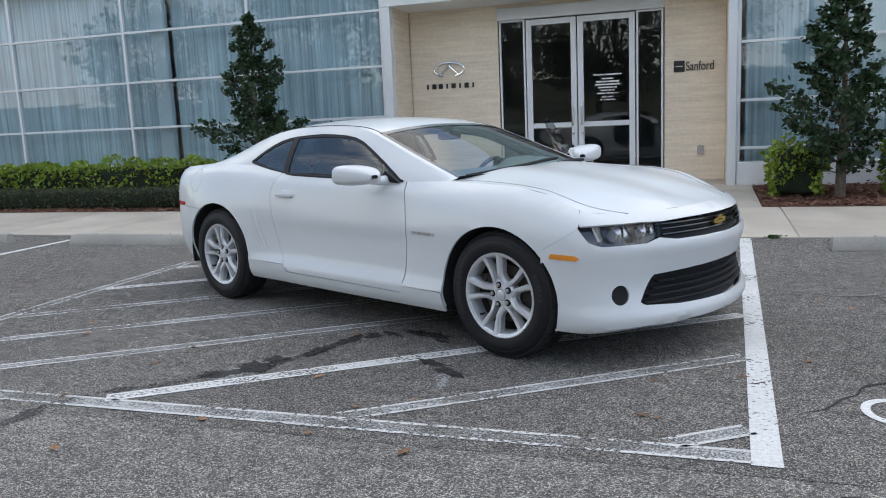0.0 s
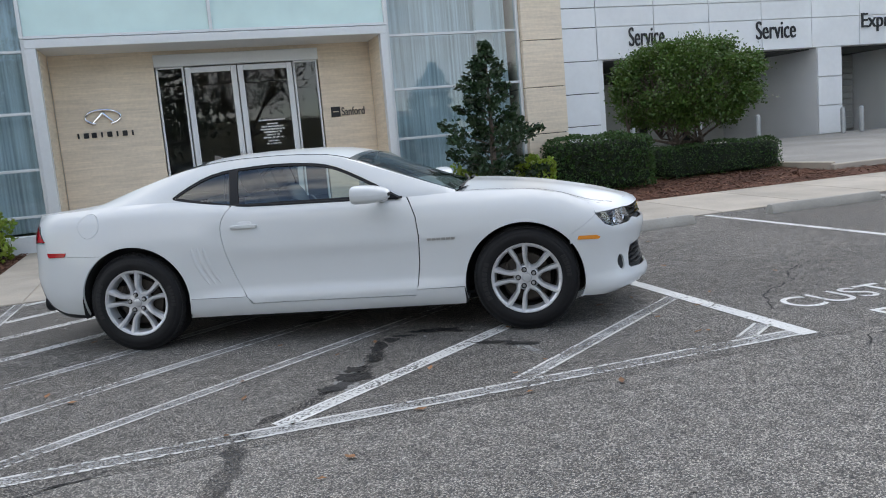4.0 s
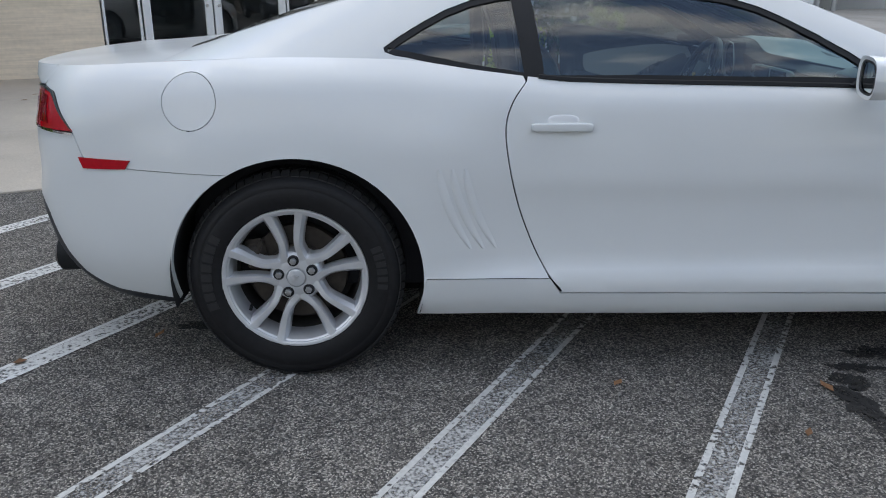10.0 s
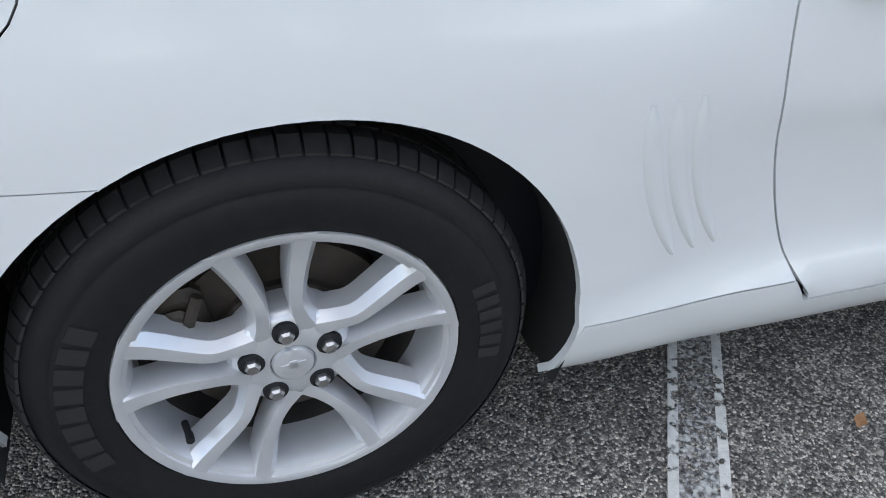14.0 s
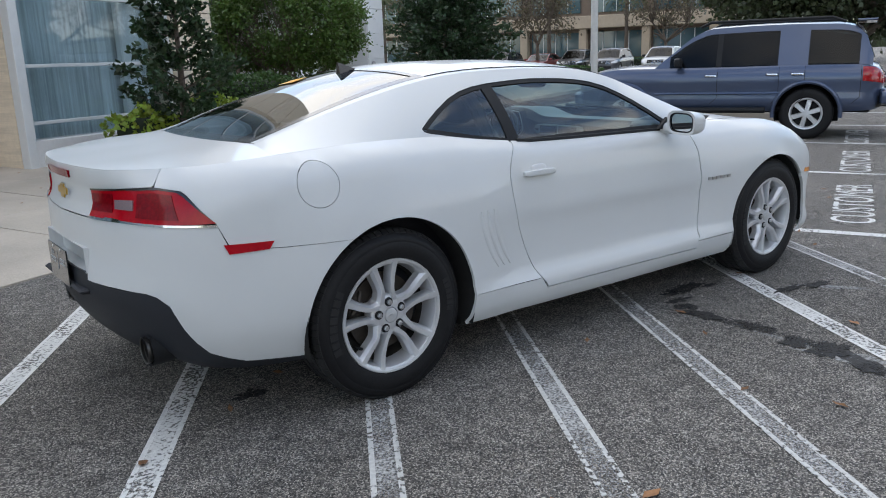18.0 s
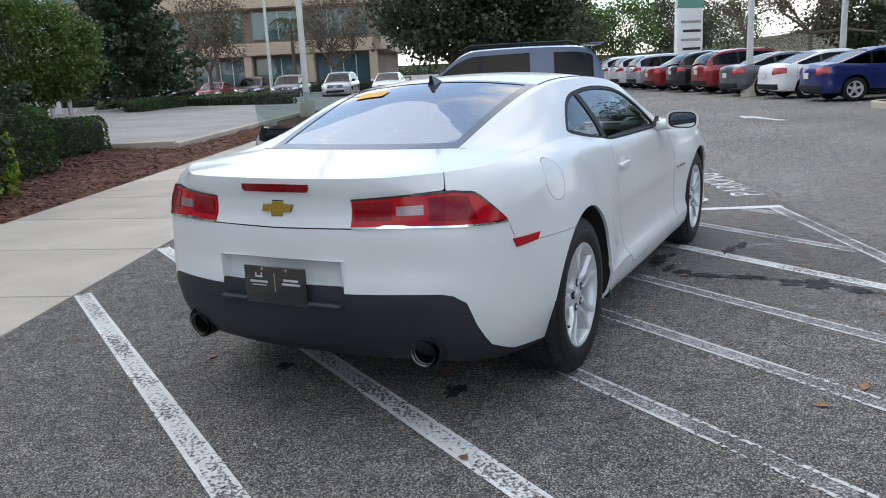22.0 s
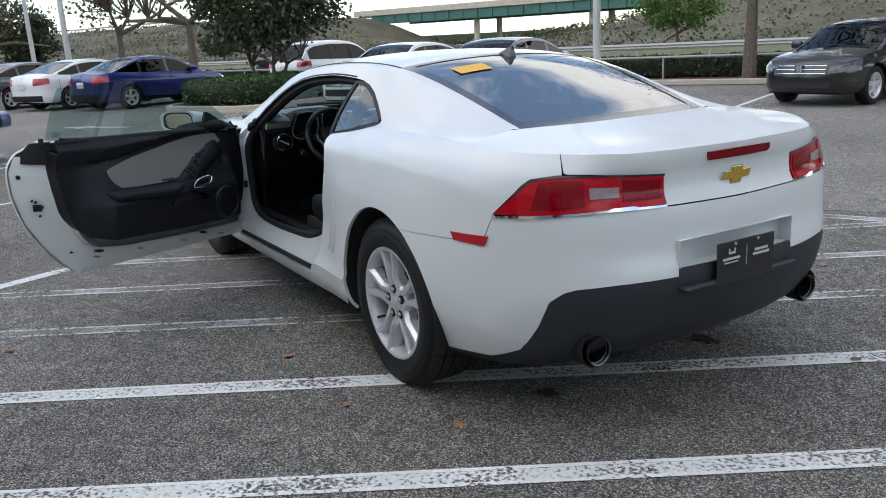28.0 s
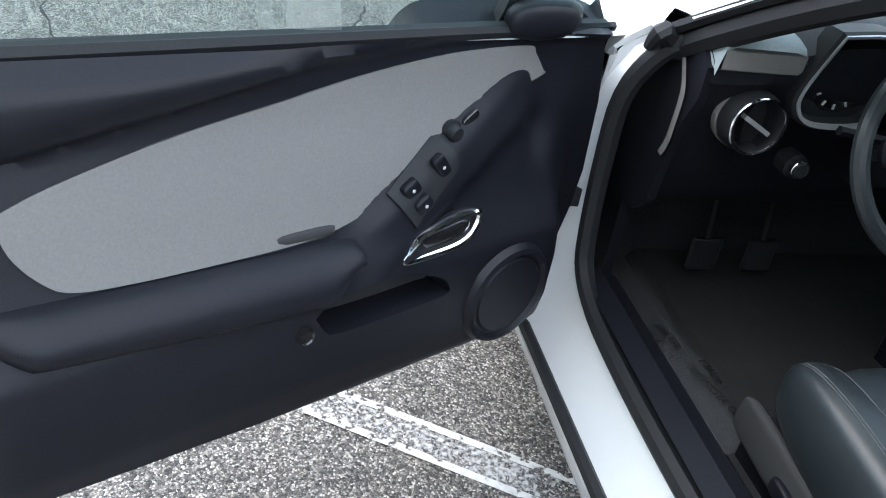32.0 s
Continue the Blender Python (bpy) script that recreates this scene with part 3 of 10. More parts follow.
# planting beds with loose bark chips
BEDS = {"west": [(-30, -5.2, 2.15, 4.75)], "east": [(1.3, 9.9, 2.15, 6.6), (9.9, 24, 2.15, 3.4)]}
for nm, areas in BEDS.items():
    s = Soup()
    chips = []
    for u0, u1, v0, v1 in areas:
        s.grid([[(u, v, rise(v) - .015 + .03 * noise.noise(Vector((u * 1.3, v * 1.3, 0)))) for u in np.linspace(u0, u1, 24)] for v in np.linspace(v0, v1, 8)])
        n = int(min((u1 - u0), 16) * (v1 - v0) * 170)
        uu = rng.uniform(max(u0, -13), u1, n) if nm == "west" else rng.uniform(u0, u1, n)
        vv = rng.uniform(v0 + .02, v1, n)
        chips += list(zip(uu, vv))
    bed = setting("mulch_bed", s, M_MULCH, "red-brown bark mulch of a planting bed", "mulch")
    q = Soup()
    for u, v in chips:
        l, w, a = rng.uniform(.02, .055), rng.uniform(.008, .018), rng.uniform(0, math.pi)
        dx, dy, tz = math.cos(a), math.sin(a), rng.uniform(-.012, .012)
        z = rise(v) + .004 + .03 * noise.noise(Vector((u * 1.3, v * 1.3, 0)))
        q.add([(u - dx * l - dy * w, v - dy * l + dx * w, z - tz), (u - dx * l + dy * w, v - dy * l - dx * w, z - tz + .006), (u + dx * l + dy * w, v + dy * l - dx * w, z + tz), (u + dx * l - dy * w, v + dy * l + dx * w, z + tz + .008)], [(0, 1, 2, 3)])
    ob = q.make("bark_chips", M_CHIP, None, "", 0)
    ob.matrix_world = SITE
    tagged(ob, "loose red-brown bark chips of the planting bed", "mulch", kind="stuff")
# service driveway and its kerb
s = Soup().grid([[(u, v, rise(v) - .004) for u in (9.9, 26, 60)] for v in (3.4, 9, 14.4)])
setting("driveway", s, material("pale_driveway", (.30, .285, .26), .9, grain=.25, grain_scale=70, stain=.15, stain_scale=.6, bump=.2, bump_scale=120), "pale worn driveway to the service bays", "driveway")
q = Soup().box((9.8, 3.38, .06), (24.1, 3.52, .22), bevel=.02).box((9.8, 3.5, .08), (9.94, 6.7, .26), bevel=.02)
setting("kerb", q, M_CONCRETE, "low concrete kerb of the planting strip", "kerb")

# wheel stops
def wheel_stop(u, v, l=1.83, turn=0):
    h, b, t = .125, .085, .05
    q = Soup()
    x = [-l / 2, -l / 2 + .05, l / 2 - .05, l / 2]
    rows = []
    for i, xx in enumerate(x):
        e = .94 if i in (0, 3) else 1
        rows.append([(xx, -b, 0), (xx, -b * e, .03), (xx * (1 if e == 1 else .99), -t * e, h * e - .012), (xx * (1 if e == 1 else .99), -t * e + .012, h * e), (xx * (1 if e == 1 else .99), t * e - .012, h * e), (xx * (1 if e == 1 else .99), t * e, h * e - .012), (xx, b * e, .03), (xx, b, 0)])
    q.grid([list(reversed(r)) for r in rows])
    q.add(rows[0], [tuple(range(8))])
    q.add(rows[-1], [tuple(range(7, -1, -1))])
    ob = q.make("wheel_stop", M_STOP, None, "", 25)
    ob.matrix_world = at_site(u, v, 0, turn)
    tagged(ob, "weathered grey concrete wheel stop on the asphalt", "wheel stop", "wheel stops")
    for e in (-.55, .55):
        Soup().lathe([(0, h + .004), (.014, h + .003), (.018, h - .002)], pose(e, 0, 0), 10).make("steel_pin", M_RUST, ob)
    return ob


M_STOP = material("weathered_concrete", (.36, .345, .31), .9, grain=.12, grain_scale=60, stain=.12, stain_scale=3, bump=.15, bump_scale=120, vary=.08)
M_RUST = material("rusty_steel", (.16, .08, .05), .8, .4, grain=.3, grain_scale=60)
for u, turn in ((2.62, .6), (5.68, -1.2), (8.6, .4), (11.2, 0), (-6.15, .3), (-9.0, -.5), (-11.8, 0)):
    wheel_stop(u, -.66, turn=turn)

# ---- showroom ----
for nm, lo, hi in (("wall_entrance_west", (-4.62, 5.55, 0), (-2.95, 5.75, 3.4)), ("wall_entrance_east", (-.06, 5.55, 0), (.92, 5.75, 3.4)), ("wall_entrance_head", (-2.95, 5.55, 3.27), (-.06, 5.75, 3.4))):
    setting(nm, Soup().box(lo, hi), M_STONE, "beige banded stone wall beside the entrance doors", "wall")
q = Soup().box((-4.78, 4.74, .1), (-4.63, 5.55, 3.34)).box((.925, 4.74, .1), (1.06, 5.55, 3.34))
setting("wall_return", q, M_STONE, "beige stone returns of the entrance recess", "wall")
q = Soup().box((-4.80, 4.58, .1), (-4.64, 4.74, 3.34), bevel=.008).box((.93, 4.58, .1), (1.06, 4.74, 3.34), bevel=.008).box((-4.80, 4.58, 3.34), (1.06, 5.75, 3.48), bevel=.008)
setting("entrance_portal", q, M_ALU, "white aluminium frame and soffit round the recessed entrance", "portal frame")
for u in (-3.9, -1.5, .4):
    q = Soup().lathe([(0, -.004), (.06, -.004), (.07, 0)], at_site(u, 5.1, 3.338), 20)
    tagged(q.make("soffit_lamp", M_ALU, None), "small round recessed lamp in the soffit", "lamp", "soffit lamps")

HZ = (.72, 1.46, 2.35, 3.31, 4.22, 5.2, 6.2)


def curtain(name, us, zs, v, base, label, fascia_from=99, fascia=None):
    wall_ob = empty(name, SITE, label, "glass wall", kind="structure")
    for u in us:
        Soup().box((u - .028, v - .05, base), (u + .028, v + .06, zs[-1]), bevel=.006).make("mullion", M_ALU, wall_ob)
    for z in zs:
        Soup().box((us[0], v - .035, z - .022), (us[-1], v + .05, z + .022), bevel=.005).make("transom", M_ALU, wall_ob)
    for a, b in zip(us, us[1:]):
        for lo, hi in zip((base,) + tuple(zs), zs):
            if hi - lo < .05:
                continue
            tilt = dice.uniform(-.004, .004)
            m = fascia if lo >= fascia_from else G_WALL
            Soup().add([(a + .03, v + tilt, lo + .024), (b - .03, v - tilt, lo + .024), (b - .03, v - tilt * .5, hi - .024), (a + .03, v + tilt * .7, hi - .024)], [(0, 1, 2, 3)]).make("pane", m, wall_ob, "", 0)
    return wall_ob


M_AQUA = material("aqua_spandrel_glass", (.60, .78, .76), .35, coat=.2, grain=.03, grain_scale=2, stain=.08, stain_scale=.5)
curtain("curtain_wall", (-24.3, -21.5, -18.7, -15.9, -13.1, -10.3, -7.5, -4.83), HZ, 4.7, .42, "blue-grey glazed curtain wall with thin white mullions", 4.2, M_AQUA)
curtain("curtain_wall", (1.09, 3.62), HZ, 4.7, .50, "blue-grey glazed wall bay beside the entrance")
curtain("fascia_glazing", (-4.83, -1.95, 1.06), (3.52, 4.22, 5.2, 6.2), 4.66, 3.50, "aqua glass fascia over the entrance", 0, M_AQUA)
q = Soup().box((-24.3, 4.62, .1), (-4.8, 4.85, .42), bevel=.01).box((1.07, 4.62, .1), (3.64, 4.85, .50), bevel=.01)
setting("plinth", q, M_WALL, "low white base under the glass wall", "plinth")
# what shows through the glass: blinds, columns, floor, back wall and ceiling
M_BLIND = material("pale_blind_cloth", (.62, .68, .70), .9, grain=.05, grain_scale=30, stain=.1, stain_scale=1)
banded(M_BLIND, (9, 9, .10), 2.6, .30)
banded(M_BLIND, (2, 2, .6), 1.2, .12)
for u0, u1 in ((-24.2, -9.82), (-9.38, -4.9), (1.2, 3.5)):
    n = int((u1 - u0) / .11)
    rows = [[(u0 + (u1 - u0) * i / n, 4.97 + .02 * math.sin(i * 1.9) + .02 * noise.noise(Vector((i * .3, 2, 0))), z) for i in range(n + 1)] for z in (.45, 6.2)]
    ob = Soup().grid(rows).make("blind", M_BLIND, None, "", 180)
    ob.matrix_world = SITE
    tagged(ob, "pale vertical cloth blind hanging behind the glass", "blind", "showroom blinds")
for u in (-9.6, -15.2, 3.0):
    q = Soup().box((u - .17, 4.80, .2), (u + .17, 4.93, 6.3), bevel=.02)
    ob = q.make("column", M_ALU, None)
    ob.matrix_world = SITE
    tagged(ob, "slim white column behind the glass wall", "column", "showroom columns", "structure")
setting("showroom_floor", Soup().box((-24.4, 5.76, .1), (4.4, 13, .18)), material("polished_tile", (.25, .24, .22), .25, grain=.1, grain_scale=5), "polished showroom floor", "floor")
setting("wall_showroom", Soup().box((-24.4, 13, .1), (4.4, 13.2, 6.4)).box((-24.6, 4.9, .1), (-24.4, 13.2, 6.4)), M_WALL, "plain white inner wall of the showroom", "wall")
setting("ceiling", Soup().box((-24.6, 4.85, 6.22), (4.4, 13.2, 6.4)).box((-4.6, 5.76, 3.4), (.9, 13, 3.5)), M_WALL, "plain white showroom ceiling and roof slab", "ceiling")
# entrance doors
def glass_leaf(name, u0, u1, z0, z1, v, frame_w, rail=None, label="", kind="structure", cat="door"):
    ob = Soup().box((u0, v, z0), (u0 + frame_w, v + .06, z1), bevel=.006).box((u1 - frame_w, v, z0), (u1, v + .06, z1), bevel=.006).box((u0 + frame_w, v + .002, z1 - frame_w), (u1 - frame_w, v + .058, z1), bevel=.006).box((u0 + frame_w, v + .002, z0), (u1 - frame_w, v + .058, z0 + frame_w * 1.6), bevel=.006).make(name, M_ALUW, None)
    ob.matrix_world = SITE
    tagged(ob, label, cat, kind=kind)
    Soup().add([(u0 + frame_w, v + .03, z0 + frame_w), (u1 - frame_w, v + .03, z0 + frame_w), (u1 - frame_w, v + .03, z1 - frame_w), (u0 + frame_w, v + .03, z1 - frame_w)], [(0, 1, 2, 3)]).make("pane", G_DOOR, ob, "", 0)
    if rail:
        Soup().box((u0 + frame_w, v + .004, rail - .045), (u1 - frame_w, v + .056, rail + .045), bevel=.006).make("push_rail", M_ALUW, ob)
    return ob


M_ALUW = material("white_door_frame", (.70, .72, .73), .4, .1, grain=.02, grain_scale=20)
DZ = .19
glass_leaf("window_1", -2.93, -2.46, DZ, 3.06, 5.56, .035, label="tall narrow sidelight of dark glass beside the doors", cat="window")
glass_leaf("window_2", -.53, -.08, DZ, 3.06, 5.56, .035, label="tall narrow sidelight of dark glass beside the doors", cat="window")
d1 = glass_leaf("door_1", -2.44, -1.55, DZ, 3.04, 5.55, .10, 1.18, "white-framed glass entrance door, closed")
d2 = glass_leaf("door_2", -1.53, -.55, DZ, 3.04, 5.55, .10, 1.18, "white-framed glass entrance door with printed hours, closed")
for d, u in ((d1, -1.62), (d2, -1.46)):
    q = Soup().tube(curve_of([(u, 5.53, 1.18), (u, 5.46, 1.19), (u, 5.45, 1.26), (u, 5.45, 1.40), (u, 5.46, 1.47), (u, 5.53, 1.48)], 16), .014, 8)
    q.make("pull_handle", M_STEEL, d, "curved metal pull handle")
    Soup().lathe([(0, .03), (.02, .03), (.024, 0)], Matrix.Translation((u, 5.55, 1.02)) @ pose(0, 0, 0, 90, 0, 0), 12).make("lock", M_STEEL, d)
for i, (w, z) in enumerate(((.24, 2.02), (.10, 1.95), (.20, 1.90), (.22, 1.85), (.16, 1.80), (.12, 1.75), (.19, 1.70), (.10, 1.64), (.13, 1.59))):
    Soup().box((-1.02 - w, 5.573, z - .013), (-1.02 + w, 5.577, z + .013)).make("print_bar", M_LINE, d2, "", 0)
q = Soup().box((-2.95, 5.50, 3.06), (-.06, 5.6, 3.27), bevel=.006)
setting("door_header", q, M_ALUW, "white panel over the entrance doors", "trim")
# wall signs: plain shapes in place of the maker's mark, and the town's name
sign = empty("wall_sign", SITE, "chrome oval mark above dark bars on the stone wall", "sign")
q = Soup().tube([(-3.88 + .285 * math.cos(a), 5.52, 2.27 + .125 * math.sin(a)) for a in np.linspace(-math.pi * .36, math.pi * 1.36, 40)], .022, 10)
q.make("oval_ring", M_CHROME, sign)
Soup().tube([(-4.06, 5.52, 2.17), (-3.93, 5.52, 2.29), (-3.88, 5.52, 2.34)], [.014, .024, .03], 8).make("oval_bar", M_CHROME, sign)
Soup().tube([(-3.70, 5.52, 2.17), (-3.83, 5.52, 2.29), (-3.88, 5.52, 2.34)], [.014, .024, .03], 8).make("oval_bar", M_CHROME, sign)
for k in range(8):
    u = -4.33 + k * .125
    w = .014 if k in (0, 3, 5, 7) else .04
    Soup().box((u + .02 - w, 5.525, 1.93), (u + .02 + w, 5.548, 2.02), bevel=.004).make("letter_bar", M_DARKMETAL, sign)
sign = empty("wall_sign", SITE, "dark square plaque and the town's name in dark letters", "sign")
Soup().box((.09, 5.525, 1.985), (.265, 5.548, 2.17), bevel=.006).make("plaque", M_DARKMETAL, sign)
Soup().box((.12, 5.52, 2.07), (.235, 5.526, 2.085)).make("plaque_bar", M_BEIGE, sign)
lettering("letters", "Sanford", .44, .15, M_DARKMETAL, sign, pose(.29, 5.54, 2.0) @ FACING, .012)
ob = Soup().box((.48, 5.48, .60), (.58, 5.548, .75), bevel=.012).make("wall_box", M_STEEL, None)
ob.matrix_world = SITE
tagged(ob, "small grey metal outlet box on the stone wall", "outlet box")

# pilaster of stone blocks and the white panelled side
pil = empty("pilaster", SITE, "beige stone corner pilaster with level joints", "wall", kind="structure")
for i in range(8):
    z0, z1 = (.12 if i == 0 else .45 + .88 * (i - 1)), .45 + .88 * i
    Soup().box((3.66, 4.56, z0 + .006), (4.5, 5.4, z1 - .006), bevel=.006).make("stone_block", M_STONE, pil)
Soup().box((3.69, 4.59, .1), (4.47, 5.38, 6.6)).make("core", M_DARK, pil)
SERV_Z = (.42, 1.45, 2.5, 3.55, 4.62, 5.25, 6.3, 7.3)


def panels(parent, origin, du, length, zs, cols, skip=()):
    """White wall panels with open joints; du is the direction of run, origin the foot of the first panel."""
    w = length / cols
    d = Vector((*du, 0))
    n = Vector((du[1], -du[0], 0))
    for i in range(cols):
        for j, (a, b) in enumerate(zip(zs, zs[1:])):
            if any(c0 < (i + .5) * w < c1 and (a + b) / 2 < top for c0, c1, top in skip):
                continue
            m = Matrix(((d.x, -n.x, 0, origin[0]), (d.y, -n.y, 0, origin[1]), (0, 0, 1, 0), (0, 0, 0, 1)))
            q = Soup().box((i * w + .012, -.02, a + .012), ((i + 1) * w - .012, .03, b - .012), m, bevel=.008)
            q.make("wall_panel", M_PANEL, parent)


M_PANEL = material("white_wall_panel", (.74, .755, .76), .45, grain=.02, grain_scale=6, stain=.05, stain_scale=.7, vary=.02)
side = setting("wall_side", Soup().box((4.30, 5.4, .1), (4.46, 14.3, 7.3)).box((4.46, 14.34, .1), (10.7, 14.5, 7.3)), M_DARK, "white panelled side wall of the showroom", "wall")
panels(side, (4.49, 5.42), (0, 1), 8.9, SERV_Z, 5)
panels(side, (4.5, 14.31), (1, 0), 6.2, SERV_Z, 3)
serv = setting("wall_service", Soup().box((10.7, 14.34, 3.56), (26, 14.6, 7.3)).box((10.7, 14.34, .3), (10.9, 20, 3.56)).box((19.67, 14.34, .3), (20.78, 20, 3.56)).box((24.67, 14.34, .3), (26, 20, 3.56)).box((10.7, 20, .3), (26, 20.2, 7.3)).box((10.7, 14.6, 7.2), (26, 20.2, 7.4)), M_WALL, "white panelled service portal with dark drive-through openings", "wall")
panels(serv, (10.7, 14.3), (1, 0), 15.3, (3.56, 4.62, 5.25, 6.3, 7.3), 7)
for u0, u1 in ((19.67, 20.78), (24.67, 26.0)):
    panels(serv, (u0, 14.3), (1, 0), u1 - u0, (.42, 1.45, 2.5, 3.56), 1)
panels(serv, (26.03, 14.35), (0, 1), 5.8, SERV_Z, 3)
setting("service_lining", Soup().box((10.95, 19.8, .4), (25.9, 19.95, 3.5)).box((10.95, 14.7, 3.52), (25.9, 19.8, 3.55)), material("service_grey", (.055, .06, .055), .8, grain=.1, grain_scale=3), "dim grey lining of the service drive", "wall")
door = empty("door_3", SITE, "closed grey roll-up door of the express bay", "door", kind="structure")
for k in range(12):
    Soup().box((20.85, 17.6, .42 + .255 * k), (24.62, 17.66, .42 + .255 * (k + 1) - .008), bevel=.01).make("door_slat", M_GREYDOOR, door)
for u0, u1 in ((11.9, 13.25), (17.0, 18.7)):
    lettering("letters", "Service", u1 - u0, .62, M_DARKMETAL, serv, pose(u0, 14.26, 3.95) @ FACING, .03, "dark raised letters")
lettering("letters", "Express", 2.2, .68, M_DARKMETAL, serv, pose(21.7, 14.26, 4.02) @ FACING, .03, "dark raised letters")
M_BOLLARD = material("galvanised_bollard", (.36, .37, .37), .45, .3, grain=.08, grain_scale=12)
for u, v in ((20.1, 13.6), (20.95, 13.6), (23.95, 13.6), (25.35, 13.6), (11.2, 13.2), (14.0, 13.6), (16.4, 13.6)):
    ob = Soup().lathe([(.085, 0), (.085, .86), (.07, .91), (.035, .935), (0, .94)], None, 18).make("bollard", M_BOLLARD, None)
    ob.matrix_world = at_site(u, v, rise(v))
    tagged(ob, "pale round steel bollard before the service bays", "bollard", "bollards")
# tall glazed panels inside the drive
for u in (13.2, 15.2, 17.2):
    ob = Soup().box((u, 18.6, .45), (u + 1.6, 18.66, 3.0)).make("inner_window", material("inner_pane", (.22, .22, .20), .5), None)
    ob.matrix_world = SITE
    tagged(ob, "pale inner window at the back of the service drive", "window", "service windows", "structure")

# ---- plants: many small leaves on real limbs ----
def leaf_material(name, color, swing=.45, rough=.45, glow=.25):
    mat = bpy.data.materials.new(name)
    mat.use_nodes = True
    n, l = mat.node_tree.nodes, mat.node_tree.links
    b = n["Principled BSDF"]
    b.inputs["Roughness"].default_value = rough
    geo, hsv, m1, m2 = n.new("ShaderNodeNewGeometry"), n.new("ShaderNodeHueSaturation"), n.new("ShaderNodeMapRange"), n.new("ShaderNodeMapRange")
    m1.inputs[3].default_value, m1.inputs[4].default_value = 1 - swing, 1 + swing
    m2.inputs[3].default_value, m2.inputs[4].default_value = .48, .52
    co, t = n.new("ShaderNodeTexCoord"), n.new("ShaderNodeTexNoise")
    t.inputs["Scale"].default_value = 2.1
    ad, mu = n.new("ShaderNodeMath"), n.new("ShaderNodeMath")
    ad.operation, mu.operation = "ADD", "MULTIPLY"
    mu.inputs[1].default_value = .5
    hsv.inputs["Color"].default_value = (*color, 1)
    l.new(geo.outputs["Random Per Island"], ad.inputs[0]), l.new(co.outputs["Object"], t.inputs["Vector"]), l.new(t.outputs["Fac"], ad.inputs[1]), l.new(ad.outputs[0], mu.inputs[0])
    l.new(mu.outputs[0], m1.inputs[0]), l.new(geo.outputs["Random Per Island"], m2.inputs[0])
    l.new(m1.outputs[0], hsv.inputs["Value"]), l.new(m2.outputs[0], hsv.inputs["Hue"])
    l.new(hsv.outputs[0], b.inputs["Base Color"])
    tr, mx = n.new("ShaderNodeBsdfTranslucent"), n.new("ShaderNodeMixShader")
    mx.inputs[0].default_value = glow
    l.new(hsv.outputs[0], tr.inputs[0]), l.new(b.outputs[0], mx.inputs[1]), l.new(tr.outputs[0], mx.inputs[2]), l.new(mx.outputs[0], n["Material Output"].inputs[0])
    return mat


L_HOLLY = leaf_material("holly_leaf", (.030, .060, .024), .5, .35)
L_BOX = leaf_material("box_leaf", (.050, .105, .026), .5)
L_LIME = leaf_material("lime_leaf", (.25, .34, .045), .45)
L_LOW = leaf_material("low_hedge_leaf", (.060, .070, .030), .5)
L_TOPI = leaf_material("topiary_leaf", (.075, .135, .026), .5)
L_OAK = leaf_material("oak_leaf", (.045, .060, .026), .5)
L_THIN = leaf_material("thin_crown_leaf", (.12, .10, .06), .5)
L_PALM = leaf_material("palm_frond", (.085, .11, .045), .4)
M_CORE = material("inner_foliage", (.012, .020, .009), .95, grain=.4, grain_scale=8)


def unit(a):
    return a / (np.linalg.norm(a, axis=1, keepdims=True) + 1e-9)


def leaf_mesh(name, P, out, size, mat, slim=.42, loose=.8, gen=None):
    """One folded blade at each point, turned outwards more or less."""
    g = gen or rng
    n = len(P)
    d = unit(out + loose * g.normal(size=(n, 3)))
    sd = unit(np.cross(d, g.normal(size=(n, 3))))
    nn = np.cross(d, sd)
    L = (size * g.uniform(.65, 1.3, n))[:, None]
    base, tip = P - d * L * .3, P + d * L * .7 - np.array([0, 0, 1]) * L * .12
    mid = P + d * L * .15
    a, b = mid + sd * L * slim + nn * L * .1, mid - sd * L * slim + nn * L * .1
    V = np.stack([base, b, tip, a], 1).reshape(-1, 3)
    me = bpy.data.meshes.new(name)
    me.vertices.add(4 * n)
    me.vertices.foreach_set("co", V.ravel())
    me.loops.add(4 * n)
    me.loops.foreach_set("vertex_index", np.arange(4 * n, dtype=np.int32))
    me.polygons.add(n)
    me.polygons.foreach_set("loop_start", np.arange(0, 4 * n, 4, dtype=np.int32))
    me.update(calc_edges=True)
    me.validate()
    me.materials.append(mat)
    return me


def leafy(name, P, out, size, mat, parent, label="", **kw):
    return attach(new(name, leaf_mesh(name, P, out, size, mat, **kw)), parent, label)


def lumpy(p, k, amount, seed):
    return 1 + amount * noise.noise(Vector(p) * k + Vector((seed, seed * 2.3, 0)))


